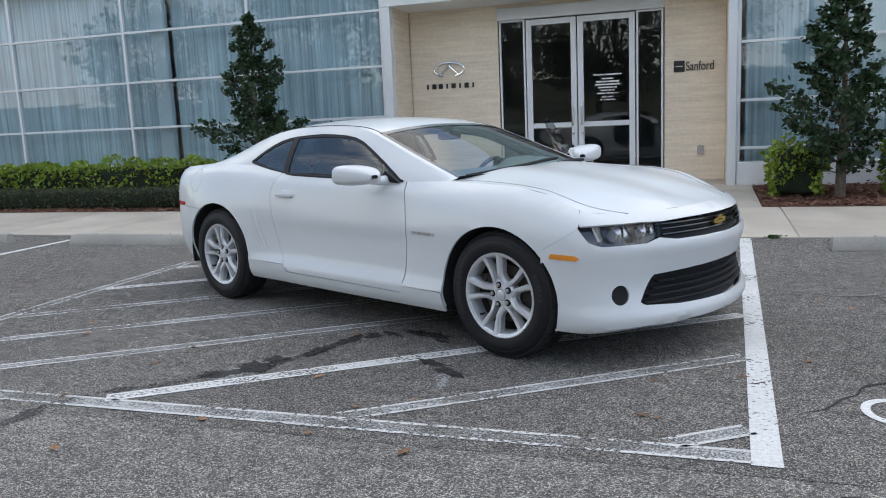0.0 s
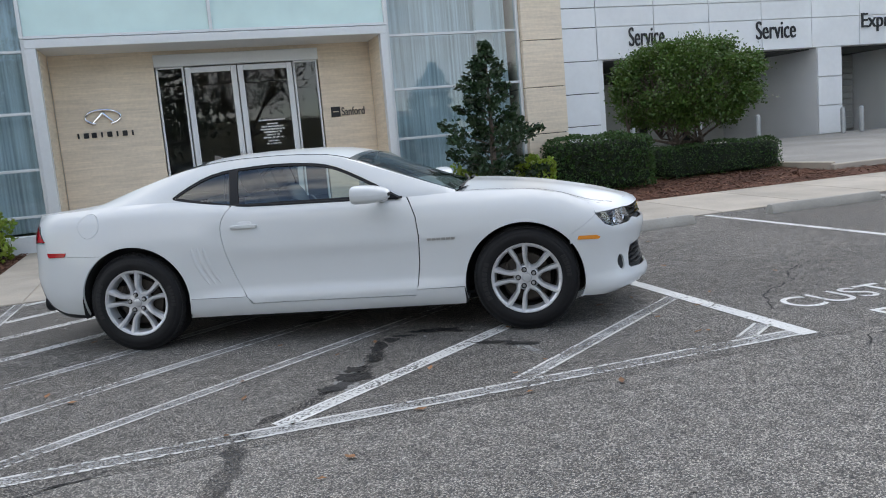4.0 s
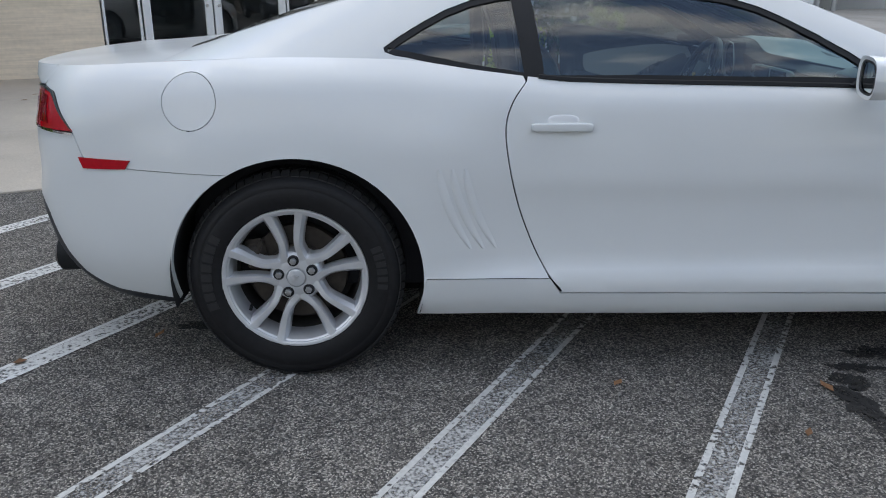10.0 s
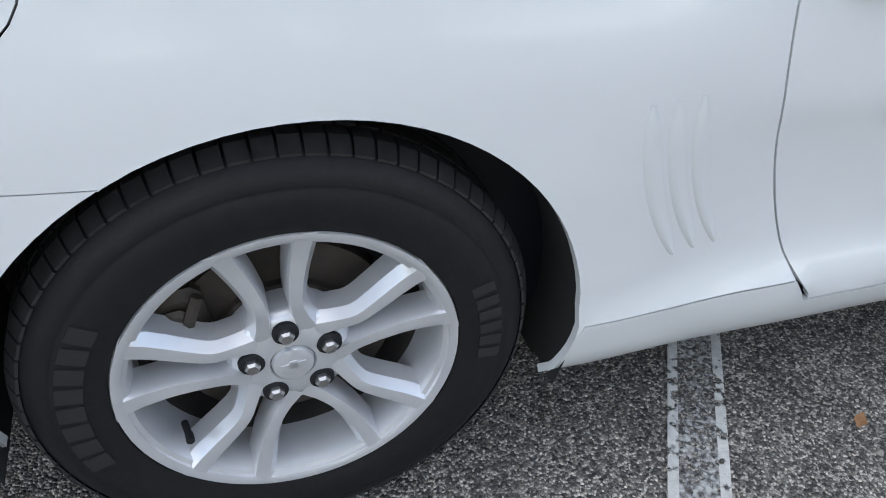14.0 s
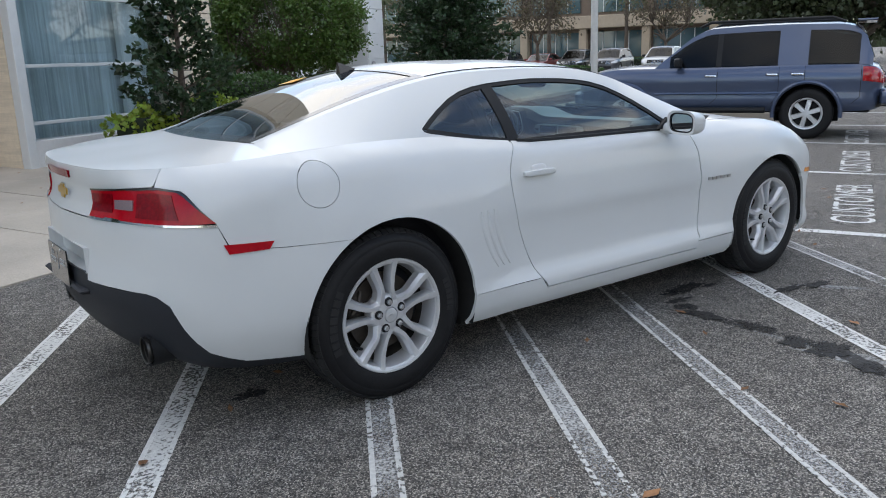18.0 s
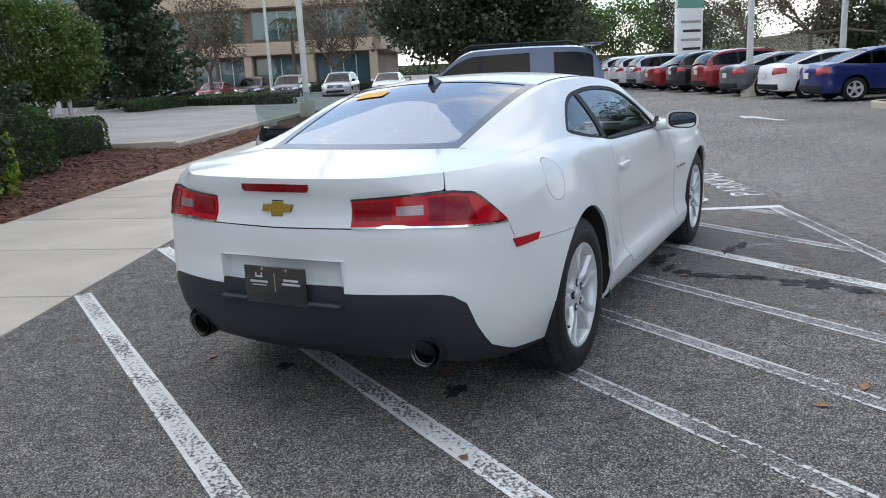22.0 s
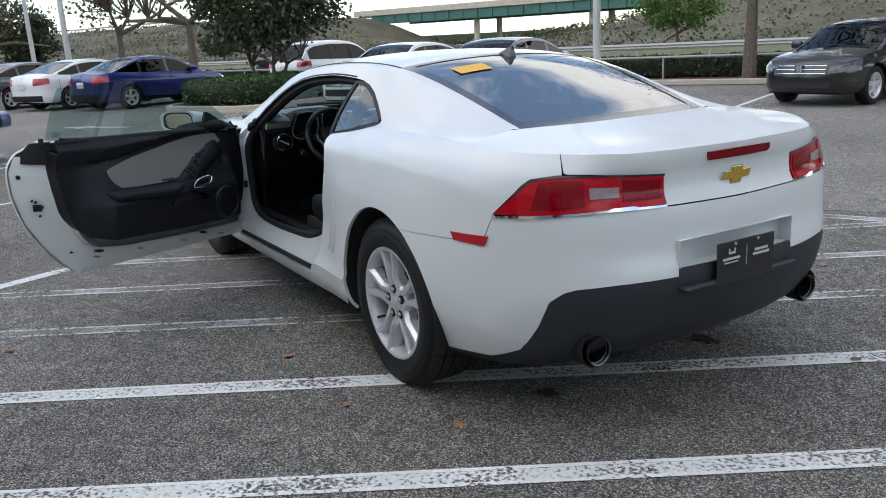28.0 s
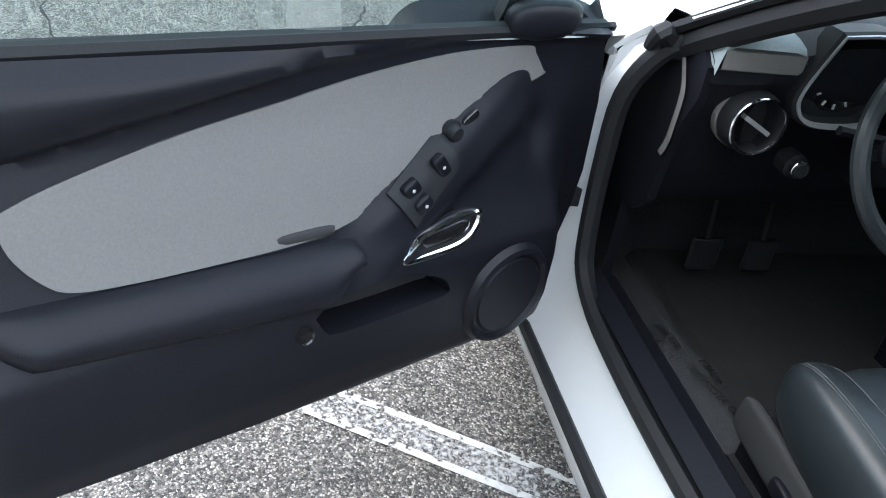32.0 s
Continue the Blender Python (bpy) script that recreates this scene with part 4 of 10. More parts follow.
def hedge(u0, u1, v0, v1, z0, z1, leaf, size, label, per=900, bulge=.12, category="hedge", group="clipped hedges", k=1.6, turn=0, at=None):
    cu, cv = (u0 + u1) / 2, (v0 + v1) / 2
    hx, hy, hz = (u1 - u0) / 2, (v1 - v0) / 2, z1 - z0
    area = 4 * hx * hy + 4 * (hx + hy) * hz
    n = int(area * per)
    root = empty("hedge", at or at_site(cu, cv, z0, turn), label, category, group)
    w = np.array([4 * hx * hy, 2 * hx * hz, 2 * hx * hz, 2 * hy * hz, 2 * hy * hz])
    face = rng.choice(5, n, p=w / w.sum())
    a, b = rng.uniform(-1, 1, n), rng.uniform(-1, 1, n)
    P, O = np.zeros((n, 3)), np.zeros((n, 3))
    for f, (px, py, pz, o) in enumerate(((a * hx, b * hy, np.full(n, hz), (0, 0, 1)), (a * hx, np.full(n, -hy), (b + 1) / 2 * hz, (0, -1, 0)), (a * hx, np.full(n, hy), (b + 1) / 2 * hz, (0, 1, 0)), (np.full(n, -hx), a * hy, (b + 1) / 2 * hz, (-1, 0, 0)), (np.full(n, hx), a * hy, (b + 1) / 2 * hz, (1, 0, 0)))):
        m = face == f
        P[m] = np.stack([px, py, pz], 1)[m]
        O[m] = o
    # soften corners and add lumps
    r = np.stack([P[:, 0] / hx, P[:, 1] / hy, (P[:, 2] - hz * .4) / (hz * .6)], 1)
    e = np.clip((np.abs(r[:, 0]) ** 6 + np.abs(r[:, 1]) ** 6 + np.abs(np.clip(r[:, 2], 0, 2)) ** 6) ** (1 / 6), 1, None)
    c = np.array([0, 0, hz * .4])
    lump = np.array([noise.noise(Vector(p) * k + Vector((cu, cv, 1))) for p in P])
    depth = rng.uniform(0, .06, n)
    P = c + (P - c) / e[:, None]
    P += O * (bulge * lump - depth)[:, None]
    P[:, 2] = np.maximum(P[:, 2], .02)
    leafy("leaves", P, O + np.array([0, 0, .35]), size, leaf, root)
    # Dark block stands in for the shade deep among the leaves.
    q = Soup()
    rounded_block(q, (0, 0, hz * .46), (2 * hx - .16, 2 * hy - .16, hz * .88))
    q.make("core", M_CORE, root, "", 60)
    return root


def rounded_block(q, c, size, p=6.0, n=10):
    rows = []
    for i in range(n + 1):
        u = -math.pi / 2 + math.pi * i / n
        row = []
        for j in range(2 * n + 1):
            w = -2 * math.pi * j / (2 * n)
            f = lambda t: math.copysign(abs(t) ** (2 / p), t)
            row.append(Vector((c[0] + size[0] / 2 * f(math.cos(u)) * f(math.cos(w)), c[1] + size[1] / 2 * f(math.cos(u)) * f(math.sin(w)), c[2] + size[2] / 2 * f(math.sin(u)))))
        rows.append(row)
    return q.grid(rows)


def cone_tree(u, v, h, r, label, n=7000, leaf=.085, seed=1, mat=None, low=.10, lift=.42, ragged=False):
    """Upright evergreen: a leader with whorls of short boughs, each clothed in leaves."""
    g = np.random.default_rng(seed)
    root = empty("tree", at_site(u, v, rise(v) if v > 0 else 0), label, "tree", "evergreen trees")
    q = Soup().tube([(0, 0, -.05), (.01, 0, h * .5), (0, .01, h * .95)], [.05 + h * .008, .035, .008], 9)
    q.make("trunk", M_BARK, root)
    boughs, P, O = Soup(), [], []
    tiers = int(h * (6.5 if ragged else 9))
    arms = 4 if ragged else 5
    for i in range(tiers):
        f = i / (tiers - 1)
        z0 = h * (low + (.93 - low) * f)
        reach = r * (1.05 * (1 - f) ** .75 + .10) * (.55 + .45 * min(1, f * 6 + .35)) * (g.uniform(.62, 1.32) if ragged else g.uniform(.72, 1.22))
        for k in range(arms):
            a = i * 2.4 + k * 2 * math.pi / arms + g.normal() * .25
            rr = reach * (g.uniform(.5, 1.3) if ragged else g.uniform(.7, 1.15))
            tip = np.array([rr * math.cos(a), rr * math.sin(a), z0 + rr * lift])
            base = np.array([0, 0, z0])
            boughs.tube([base, base * .5 + tip * .5 - (0, 0, .03), tip], [.012, .008, .003], 4, False)
            m = max(6, int(n / (tiers * arms) * (rr / reach) * (1.4 - .8 * f)))
            t = g.uniform(.18, 1.06, m) ** (.62 if ragged else .8)
            c = base + (tip - base) * t[:, None]
            P.append(c + g.normal(size=(m, 3)) * ((.028 if ragged else .035) + .10 * rr * (1.1 - t))[:, None])
            O.append(np.tile(unit((tip - base)[None])[0], (m, 1)))
    tagged(boughs.make("bough_wood", M_BARK, root), kind="stuff")
    leafy("leaves", np.concatenate(P), np.concatenate(O) + np.array([0, 0, .3]), leaf, mat or L_HOLLY, root, gen=g, slim=.3)
    return root


def limb_tree(m, h, crown_r, crown_h, label, n, leaf, mat, seed=1, stems=1, trunk_r=.16, fork=.35, group="", clumps=60, shell=.55, twigs=True, category="tree", flat=1.0, sigma=.17, square=1.0):
    """Broad tree: forked limbs that reach clumps of leaves spread over an uneven crown."""
    g = np.random.default_rng(seed)
    root = empty("tree", m, label, category, group)
    cz = h - crown_h / 2
    C = []
    while len(C) < clumps:
        p = unit(g.normal(size=(1, 3)))[0] * g.uniform(shell, 1) ** .6
        if p[2] < -.85:
            continue
        p = np.sign(p) * np.abs(p) ** square
        k = lumpy(p, 1.7, .35 if square == 1 else .16, seed)
        C.append(np.array([p[0] * crown_r * k, p[1] * crown_r * k, cz + p[2] * crown_h / 2 * k * flat]))
    wood, twig = Soup(), Soup()
    z_f = max(.15, h * fork)
    for s_ in range(stems):
        a = 2 * math.pi * s_ / stems + .4
        foot = np.array([.12 * math.cos(a), .12 * math.sin(a), -.05]) * (stems > 1)
        spread = .30 * crown_r * (stems > 1)
        top = np.array([spread * math.cos(a), spread * math.sin(a), z_f])
        rad = trunk_r / (stems ** .5)
        wood.tube([foot, foot * .5 + top * .5 + g.normal(size=3) * .03, top], [rad, rad * .8, rad * .62], 9)
        mine = C[s_::stems]
        hubs = [top + (np.array([0, 0, cz]) - top) * .35 + g.normal(size=3) * crown_r * np.array([.32, .32, .18]) for _ in range(5)]
        for hb in hubs:
            wood.tube([top, (top + hb) / 2 + g.normal(size=3) * .04 * h / 3, hb], [rad * .55, rad * .42, rad * .28], 6)
        for c in mine:
            hb = min(hubs, key=lambda q_: np.linalg.norm(q_ - c))
            wood.tube([hb, (hb + c) / 2 + g.normal(size=3) * .05 * h / 3, c], [rad * .26, rad * .16, rad * .05], 4, False)
            if twigs:
                for _ in range(4):
                    e = c + g.normal(size=3) * crown_r * .16
                    twig.tube([c * .7 + hb * .3, e], [rad * .06, rad * .02], 3, False)
    wood.make("trunk", M_BARK, root)
    if twigs:
        tagged(twig.make("twig_wood", M_BARK, root), kind="stuff")
    per = max(4, n // clumps)
    P = np.concatenate([c + g.normal(size=(per, 3)) * crown_r * np.array([sigma, sigma, sigma * .77]) for c in C])
    O = unit(P - np.array([0, 0, cz]))
    leafy("crown", P, O + np.array([0, 0, .25]), leaf, mat, root, gen=g)
    return root


cone_tree(-6.6, 3.2, 3.25, .62, "dark green conical holly tree in the mulch bed", 6600, .092, 3, ragged=True)
cone_tree(2.35, 3.2, 2.95, .66, "dark green conical holly tree in the mulch bed", 6200, .092, 4, ragged=True)
hedge(-13.5, -7.6, 3.75, 4.45, rise(4), .80, L_LIME, .075, "row of bright lime-green leafy shrubs under the glass wall", 420, .22, "shrub", "lime shrubs", 3.0)
hedge(-6.2, -5.35, 3.7, 4.4, rise(4), .80, L_LIME, .075, "bright lime-green leafy shrub", 420, .22, "shrub", "lime shrubs", 3.0)
hedge(-14, -5.4, 2.5, 3.25, rise(2.5), .42, L_LOW, .035, "low clipped olive-green hedge along the walk", 800, .05, k=3)
hedge(1.45, 2.15, 3.1, 3.75, rise(3.3), .82, L_LIME, .075, "bright lime-green leafy shrub", 480, .25, "shrub", "lime shrubs", 3.0)
hedge(2.95, 3.55, 3.2, 3.85, rise(3.3), .90, L_LIME, .075, "bright lime-green leafy shrub", 480, .25, "shrub", "lime shrubs", 3.0)
hedge(3.85, 6.1, 3.95, 4.95, rise(4.3), 1.22, L_BOX, .05, "clipped dark green box hedge in the mulch bed", 900, .10)
hedge(6.6, 9.9, 4.8, 5.6, rise(5.2), .86, L_BOX, .042, "low clipped dark green hedge", 700, .07)
limb_tree(at_site(7.9, 5.6, rise(5.6)), 2.80, 1.30, 1.72, "rounded clipped topiary tree with several bare stems", 40000, .06, L_TOPI, 5, 4, .12, .24, clumps=250, shell=.78, twigs=False, sigma=.095, square=.74)
cone_tree(29.8, 13.0, 9.0, 2.7, "large dark green conical tree on its island", 30000, .20, 6, low=.06, lift=.12)
hedge(26.6, 33, 11.2, 12.2, .2, .85, L_BOX, .06, "low clipped dark green hedge on the driveway island", 420, .06)

# ---- patches: plan regions cut to shape and laid on a curved surface ----
from mathutils.geometry import delaunay_2d_cdt


def resample(poly, step):
    out = []
    for i, a in enumerate(poly):
        b = poly[(i + 1) % len(poly)]
        n = max(1, int(math.hypot(b[0] - a[0], b[1] - a[1]) / step))
        out += [(a[0] + (b[0] - a[0]) * k / n, a[1] + (b[1] - a[1]) * k / n) for k in range(n)]
    return out


def inside(px, py, poly):
    res = np.zeros(len(px), bool)
    for i, (x0, y0) in enumerate(poly):
        x1, y1 = poly[(i + 1) % len(poly)]
        if y0 != y1:
            hit = ((y0 > py) != (y1 > py)) & (px < (x1 - x0) * (py - y0) / (y1 - y0) + x0)
            res ^= hit
    return res


def edge_gap(px, py, poly):
    best = np.full(len(px), 9.0)
    for i, (x0, y0) in enumerate(poly):
        x1, y1 = poly[(i + 1) % len(poly)]
        dx, dy = x1 - x0, y1 - y0
        t = np.clip(((px - x0) * dx + (py - y0) * dy) / (dx * dx + dy * dy + 1e-12), 0, 1)
        best = np.minimum(best, np.hypot(px - x0 - t * dx, py - y0 - t * dy))
    return best


def flat_patch(outline, holes=(), step=0.03):
    """Triangles that fill a plan outline: points, faces and the runs of rim points."""
    loops = [resample(p, step) for p in (outline, *holes)]
    xs, ys = zip(*loops[0])
    gx, gy = np.meshgrid(np.arange(min(xs), max(xs), step), np.arange(min(ys), max(ys), step))
    gx, gy = gx.ravel(), gy.ravel()
    keep = inside(gx, gy, loops[0])
    for h in loops[1:]:
        keep &= ~inside(gx, gy, h)
    gx, gy = gx[keep], gy[keep]
    for lp in loops:
        far = edge_gap(gx, gy, lp) > step * 0.55
        gx, gy = gx[far], gy[far]
    pts, edges, rims = [], [], []
    for lp in loops:
        n = len(pts)
        pts += lp
        edges += [(n + i, n + (i + 1) % len(lp)) for i in range(len(lp))]
    pts += list(zip(gx.tolist(), gy.tolist()))
    v, _, f, orig, _, _ = delaunay_2d_cdt([Vector(p) for p in pts], edges, [], 0, 1e-6)
    cx = np.array([sum(v[i].x for i in q) / 3 for q in f])
    cy = np.array([sum(v[i].y for i in q) / 3 for q in f])
    ok = inside(cx, cy, loops[0])
    for h in loops[1:]:
        ok &= ~inside(cx, cy, h)
    f = [tuple(q) for q, k in zip(f, ok) if k]
    return [(p.x, p.y) for p in v], f


def lay(outline, surf, holes=(), step=0.03, depth=0.014, lift=0.0, sign=1):
    """A patch on a surface, with its rim turned inwards by depth. surf(a, b) gives a place; the outward side is sign times da x db."""
    pts, faces = flat_patch(outline, holes, step)
    e = 2e-3
    P, N = [], []
    for a, b in pts:
        p = surf(a, b)
        n = (surf(a + e, b) - surf(a - e, b)).cross(surf(a, b + e) - surf(a, b - e))
        n = n.normalized() * sign
        P.append(p + n * lift)
        N.append(n)
    use = sorted({i for f in faces for i in f})
    renum = {i: k for k, i in enumerate(use)}
    V = [P[i] for i in use]
    F = [tuple(renum[i] for i in f) for f in faces]
    if depth:
        seen = {}
        for f in faces:
            for i, j in ((f[0], f[1]), (f[1], f[2]), (f[2], f[0])):
                seen[(i, j)] = True
        low = {}
        for i, j in seen:
            if (j, i) not in seen and not (abs(P[i].y) < 3e-3 and abs(P[j].y) < 3e-3):
                for k in (i, j):
                    if k not in low:
                        low[k] = len(V)
                        V.append(P[k] - N[k] * depth)
                F.append((renum[j], renum[i], low[i], low[j]))
    if sign < 0:
        F = [tuple(reversed(f)) for f in F]
    return V, F


def mirrored(V, F):
    return [Vector((v[0], -v[1], v[2])) for v in V], [tuple(reversed(f)) for f in F]


def thin_plate(points):
    """A smooth height z(x, y) through the given points."""
    p = np.array(points, float)
    n = len(p)
    d = np.hypot(p[:, None, 0] - p[None, :, 0], p[:, None, 1] - p[None, :, 1])
    k = d * d * np.log(d + 1e-9)
    a = np.zeros((n + 3, n + 3))
    a[:n, :n] = k + 1e-4 * np.eye(n)
    a[:n, n], a[:n, n + 1:n + 3] = 1, p[:, :2]
    a[n:, :n] = a[:n, n:].T
    w = np.linalg.solve(a, np.r_[p[:, 2], 0, 0, 0])

    def z(x, y):
        r = np.hypot(p[:, 0] - x, p[:, 1] - y)
        return float(w[:n] @ (r * r * np.log(r + 1e-9)) + w[n] + w[n + 1] * x + w[n + 2] * y)

    return z


# ---- the coupe's skin: a plan outline from tail to nose, with a section at each station ----
OUTLINE = curve_of([(-2.435, -.12, 0), (-2.44, 0, 0), (-2.43, .2, 0), (-2.405, .4, 0), (-2.345, .6, 0), (-2.25, .76, 0), (-2.10, .87, 0), (-1.9, .925, 0), (-1.6, .95, 0),
                    (-1.3, .95, 0), (-1, .95, 0), (-.5, .95, 0), (0, .95, 0), (.5, .95, 0), (1, .95, 0), (1.3, .95, 0), (1.6, .95, 0), (1.8, .935, 0), (1.96, .88, 0),
                    (2.075, .77, 0), (2.165, .6, 0), (2.245, .4, 0), (2.295, .2, 0), (2.31, 0, 0), (2.305, -.12, 0)], 700)
_len = np.r_[0, np.cumsum([(b - a).length for a, b in zip(OUTLINE, OUTLINE[1:])])]
_ox, _oy = np.array([p.x for p in OUTLINE]), np.array([p.y for p in OUTLINE])
_mid = int(np.argmin(np.abs(_ox) + (_oy < .5) * 9))
_len -= _len[_mid]
_side = _oy > 0.86


def s_x(x):
    """Way along the outline at a place x of the flank."""
    return float(np.interp(x, _ox[_side], _len[_side]))


def s_rear(y):
    k = _ox < -1.9
    return float(np.interp(y, _oy[k], _len[k]))


def s_front(y):
    k = _ox > 1.9
    return float(np.interp(-y, -_oy[k], _len[k]))


SECTIONS = [
    (s_rear(-.1), [(.24, -.22), (.30, -.12), (.36, -.06), (.45, -.01), (.57, .02), (.61, .018), (.70, .0), (.80, 0.0), (.845, -.008), (.90, -.03), (.96, -.028), (1.005, -.008), (1.035, -.012)]),
    (s_rear(.45), [(.24, -.20), (.30, -.11), (.36, -.05), (.45, -.01), (.57, .02), (.61, .018), (.70, .0), (.80, 0.0), (.845, -.006), (.90, -.028), (.96, -.028), (1.005, -.012), (1.035, -.022)]),
    (s_rear(.72), [(.25, -.16), (.30, -.09), (.36, -.04), (.45, -.005), (.57, .012), (.70, .004), (.80, 0.0), (.88, -.015), (.95, -.035), (1.0, -.06), (1.04, -.10)]),
    (s_x(-2.08), [(.25, -.12), (.30, -.06), (.36, -.03), (.45, -.005), (.57, .0), (.70, .0), (.80, -.004), (.90, -.012), (.97, -.035), (1.02, -.07), (1.05, -.12)]),
    (s_x(-1.75), [(.24, -.09), (.30, -.05), (.45, -.018), (.6, .0), (.75, .01), (.88, .012), (.95, .004), (1.01, -.03), (1.045, -.075), (1.063, -.13)]),
    (s_x(-1.43), [(.24, -.08), (.30, -.05), (.45, -.015), (.6, .004), (.75, .013), (.88, .014), (.95, .004), (1.02, -.035), (1.055, -.085), (1.072, -.14)]),
    (s_x(-1.08), [(.22, -.07), (.26, -.035), (.365, -.015), (.40, -.028), (.5, -.03), (.65, -.015), (.8, -.006), (.9, -.01), (.97, -.03), (1.03, -.075), (1.065, -.135)]),
    (s_x(-.8), [(.22, -.06), (.26, -.03), (.36, -.012), (.41, -.038), (.5, -.044), (.62, -.034), (.72, -.018), (.8, -.014), (.9, -.02), (.96, -.04), (1.0, -.07), (1.03, -.115)]),
    (s_x(-.5), [(.215, -.055), (.255, -.028), (.35, -.01), (.41, -.042), (.5, -.050), (.6, -.042), (.70, -.02), (.8, -.016), (.9, -.024), (.95, -.042), (.98, -.068), (1.0, -.095)]),
    (s_x(.1), [(.21, -.055), (.25, -.026), (.345, -.008), (.41, -.042), (.5, -.050), (.6, -.042), (.70, -.018), (.8, -.016), (.9, -.027), (.945, -.045), (.97, -.066), (.985, -.09)]),
    (s_x(.6), [(.21, -.055), (.25, -.024), (.345, -.006), (.41, -.036), (.5, -.042), (.6, -.034), (.70, -.012), (.8, -.010), (.88, -.020), (.93, -.045), (.96, -.075), (.975, -.10)]),
    (s_x(.98), [(.205, -.055), (.25, -.022), (.345, -.004), (.41, -.022), (.5, -.022), (.6, -.012), (.72, .005), (.82, -.003), (.89, -.025), (.94, -.065), (.968, -.11), (.98, -.15)]),
    (s_x(1.43), [(.2, -.05), (.25, -.02), (.345, -.004), (.5, .0), (.6, .007), (.72, .012), (.82, -.006), (.88, -.032), (.925, -.075), (.952, -.12), (.965, -.16)]),
    (s_x(1.72), [(.2, -.04), (.25, -.015), (.345, -.002), (.5, .0), (.6, .004), (.70, .004), (.78, -.014), (.84, -.045), (.88, -.08), (.905, -.12), (.918, -.155)]),
    (s_x(1.92), [(.2, -.035), (.245, .0), (.30, .006), (.36, -.004), (.5, -.006), (.6, .002), (.68, .0), (.74, -.014), (.79, -.045), (.83, -.085), (.852, -.13)]),
    (s_front(.78), [(.2, -.05), (.225, .008), (.28, .022), (.34, .004), (.45, -.012), (.56, .0), (.64, .01), (.69, -.004), (.74, -.022), (.785, -.05), (.812, -.09), (.825, -.125)]),
    (s_front(.45), [(.2, -.08), (.225, .02), (.27, .036), (.33, .010), (.45, -.018), (.56, .004), (.64, .022), (.675, .008), (.73, -.012), (.78, -.03), (.805, -.06), (.82, -.10)]),
    (s_front(-.1), [(.2, -.08), (.225, .02), (.27, .04), (.33, .012), (.45, -.018), (.56, .006), (.64, .028), (.675, .014), (.73, -.004), (.785, -.02), (.815, -.05), (.83, -.09)]),
]
_ss = [q[0] for q in SECTIONS]
_ft = np.linspace(0, 1, 81)
_tab = np.array([smooth_table([z for z, _ in sec], [d for _, d in sec])(sec[0][0] + _ft * (sec[-1][0] - sec[0][0])) for _, sec in SECTIONS])
_zlo = smooth_table(_ss, [sec[0][0] for _, sec in SECTIONS])
_zhi = smooth_table(_ss, [sec[-1][0] for _, sec in SECTIONS])
_sgrid = np.linspace(_ss[0], _ss[-1], 360)
_dgrid = np.array([smooth_table(_ss, _tab[:, k])(_sgrid) for k in range(81)]).T
_nx, _ny = np.gradient(_oy, _len), -np.gradient(_ox, _len)
_nx, _ny = -_nx / np.hypot(_nx, _ny), -_ny / np.hypot(_nx, _ny)


def ztop(s):
    return float(_zhi(s))


def ease(t):
    t = min(max(t, 0.0), 1.0)
    return t * t * (3 - 2 * t)


def skin(s, z):
    """The body's flank, nose and tail: way along the outline, and height."""
    s = min(max(s, _ss[0]), _ss[-1])
    lo, hi = float(_zlo(s)), float(_zhi(s))
    f = min(max((z - lo) / (hi - lo), 0), 1) * 80
    g = (s - _sgrid[0]) / (_sgrid[1] - _sgrid[0])
    i, k = min(int(g), 358), min(int(f), 79)
    a, b = g - i, f - k
    d = (_dgrid[i, k] * (1 - a) + _dgrid[i + 1, k] * a) * (1 - b) + (_dgrid[i, k + 1] * (1 - a) + _dgrid[i + 1, k + 1] * a) * b
    x = float(np.interp(s, _len, _ox))
    d += .030 * ease((-.66 - x) / .32) * ease((x + 2.02) / .34) * (1 - ease((z - .78) / .22)) * (.45 + .55 * ease((z - .33) / .12))
    d -= .045 * ease((z - .46) / .45) * (1 - .25 * ease((z - .90) / .12)) * ease((x + 2.12) / .35) * ease((1.35 - x) / .6)
    return Vector((np.interp(s, _len, _ox) + np.interp(s, _len, _nx) * d, np.interp(s, _len, _oy) + np.interp(s, _len, _ny) * d, z))


def xz(points):
    return [(s_x(x), z) for x, z in points]


def top_run(s0, s1, n=40, drop=0.0):
    return [(s0 + (s1 - s0) * i / (n - 1), ztop(s0 + (s1 - s0) * i / (n - 1)) - drop) for i in range(n)]


def arc(cx, cz, rx, rz, a0, a1, n=46):
    return [(cx + rx * math.cos(radians(a0 + (a1 - a0) * i / n)), cz + rz * math.sin(radians(a0 + (a1 - a0) * i / n))) for i in range(n + 1)]


car = empty("car", pose(0, 0, 0), "white two-door coupe with its driver's door standing open", "car")
DOOR_TURN = pose(.68, .885, .6) @ pose(0, 0, 0, 0, 0, -59.5) @ pose(0, 0, 0, 0, 1.9, 0) @ pose(-.68, -.885, -.6)


def panel(name, outline, mat, holes=(), step=0.03, depth=0.014, lift=0.0, both=True, label="", parent=None, surf=None, sharp=40):
    """A panel on each side of the car; both=False joins the two halves into one mesh."""
    V, F = lay(outline, surf or skin, holes, step, depth, lift, SIGN)
    mV, mF = mirrored(V, F)
    if both:
        return piece(name, V, F, mat, parent or car, label, sharp), piece(name, mV, mF, mat, parent or car, label, sharp)
    n = len(V)
    weld = {i + n: i for i, v in enumerate(V) if abs(v.y) < 1e-3}
    return piece(name, V + mV, F + [tuple(weld.get(i + n, i + n) for i in f) for f in mF], mat, parent or car, label, sharp)


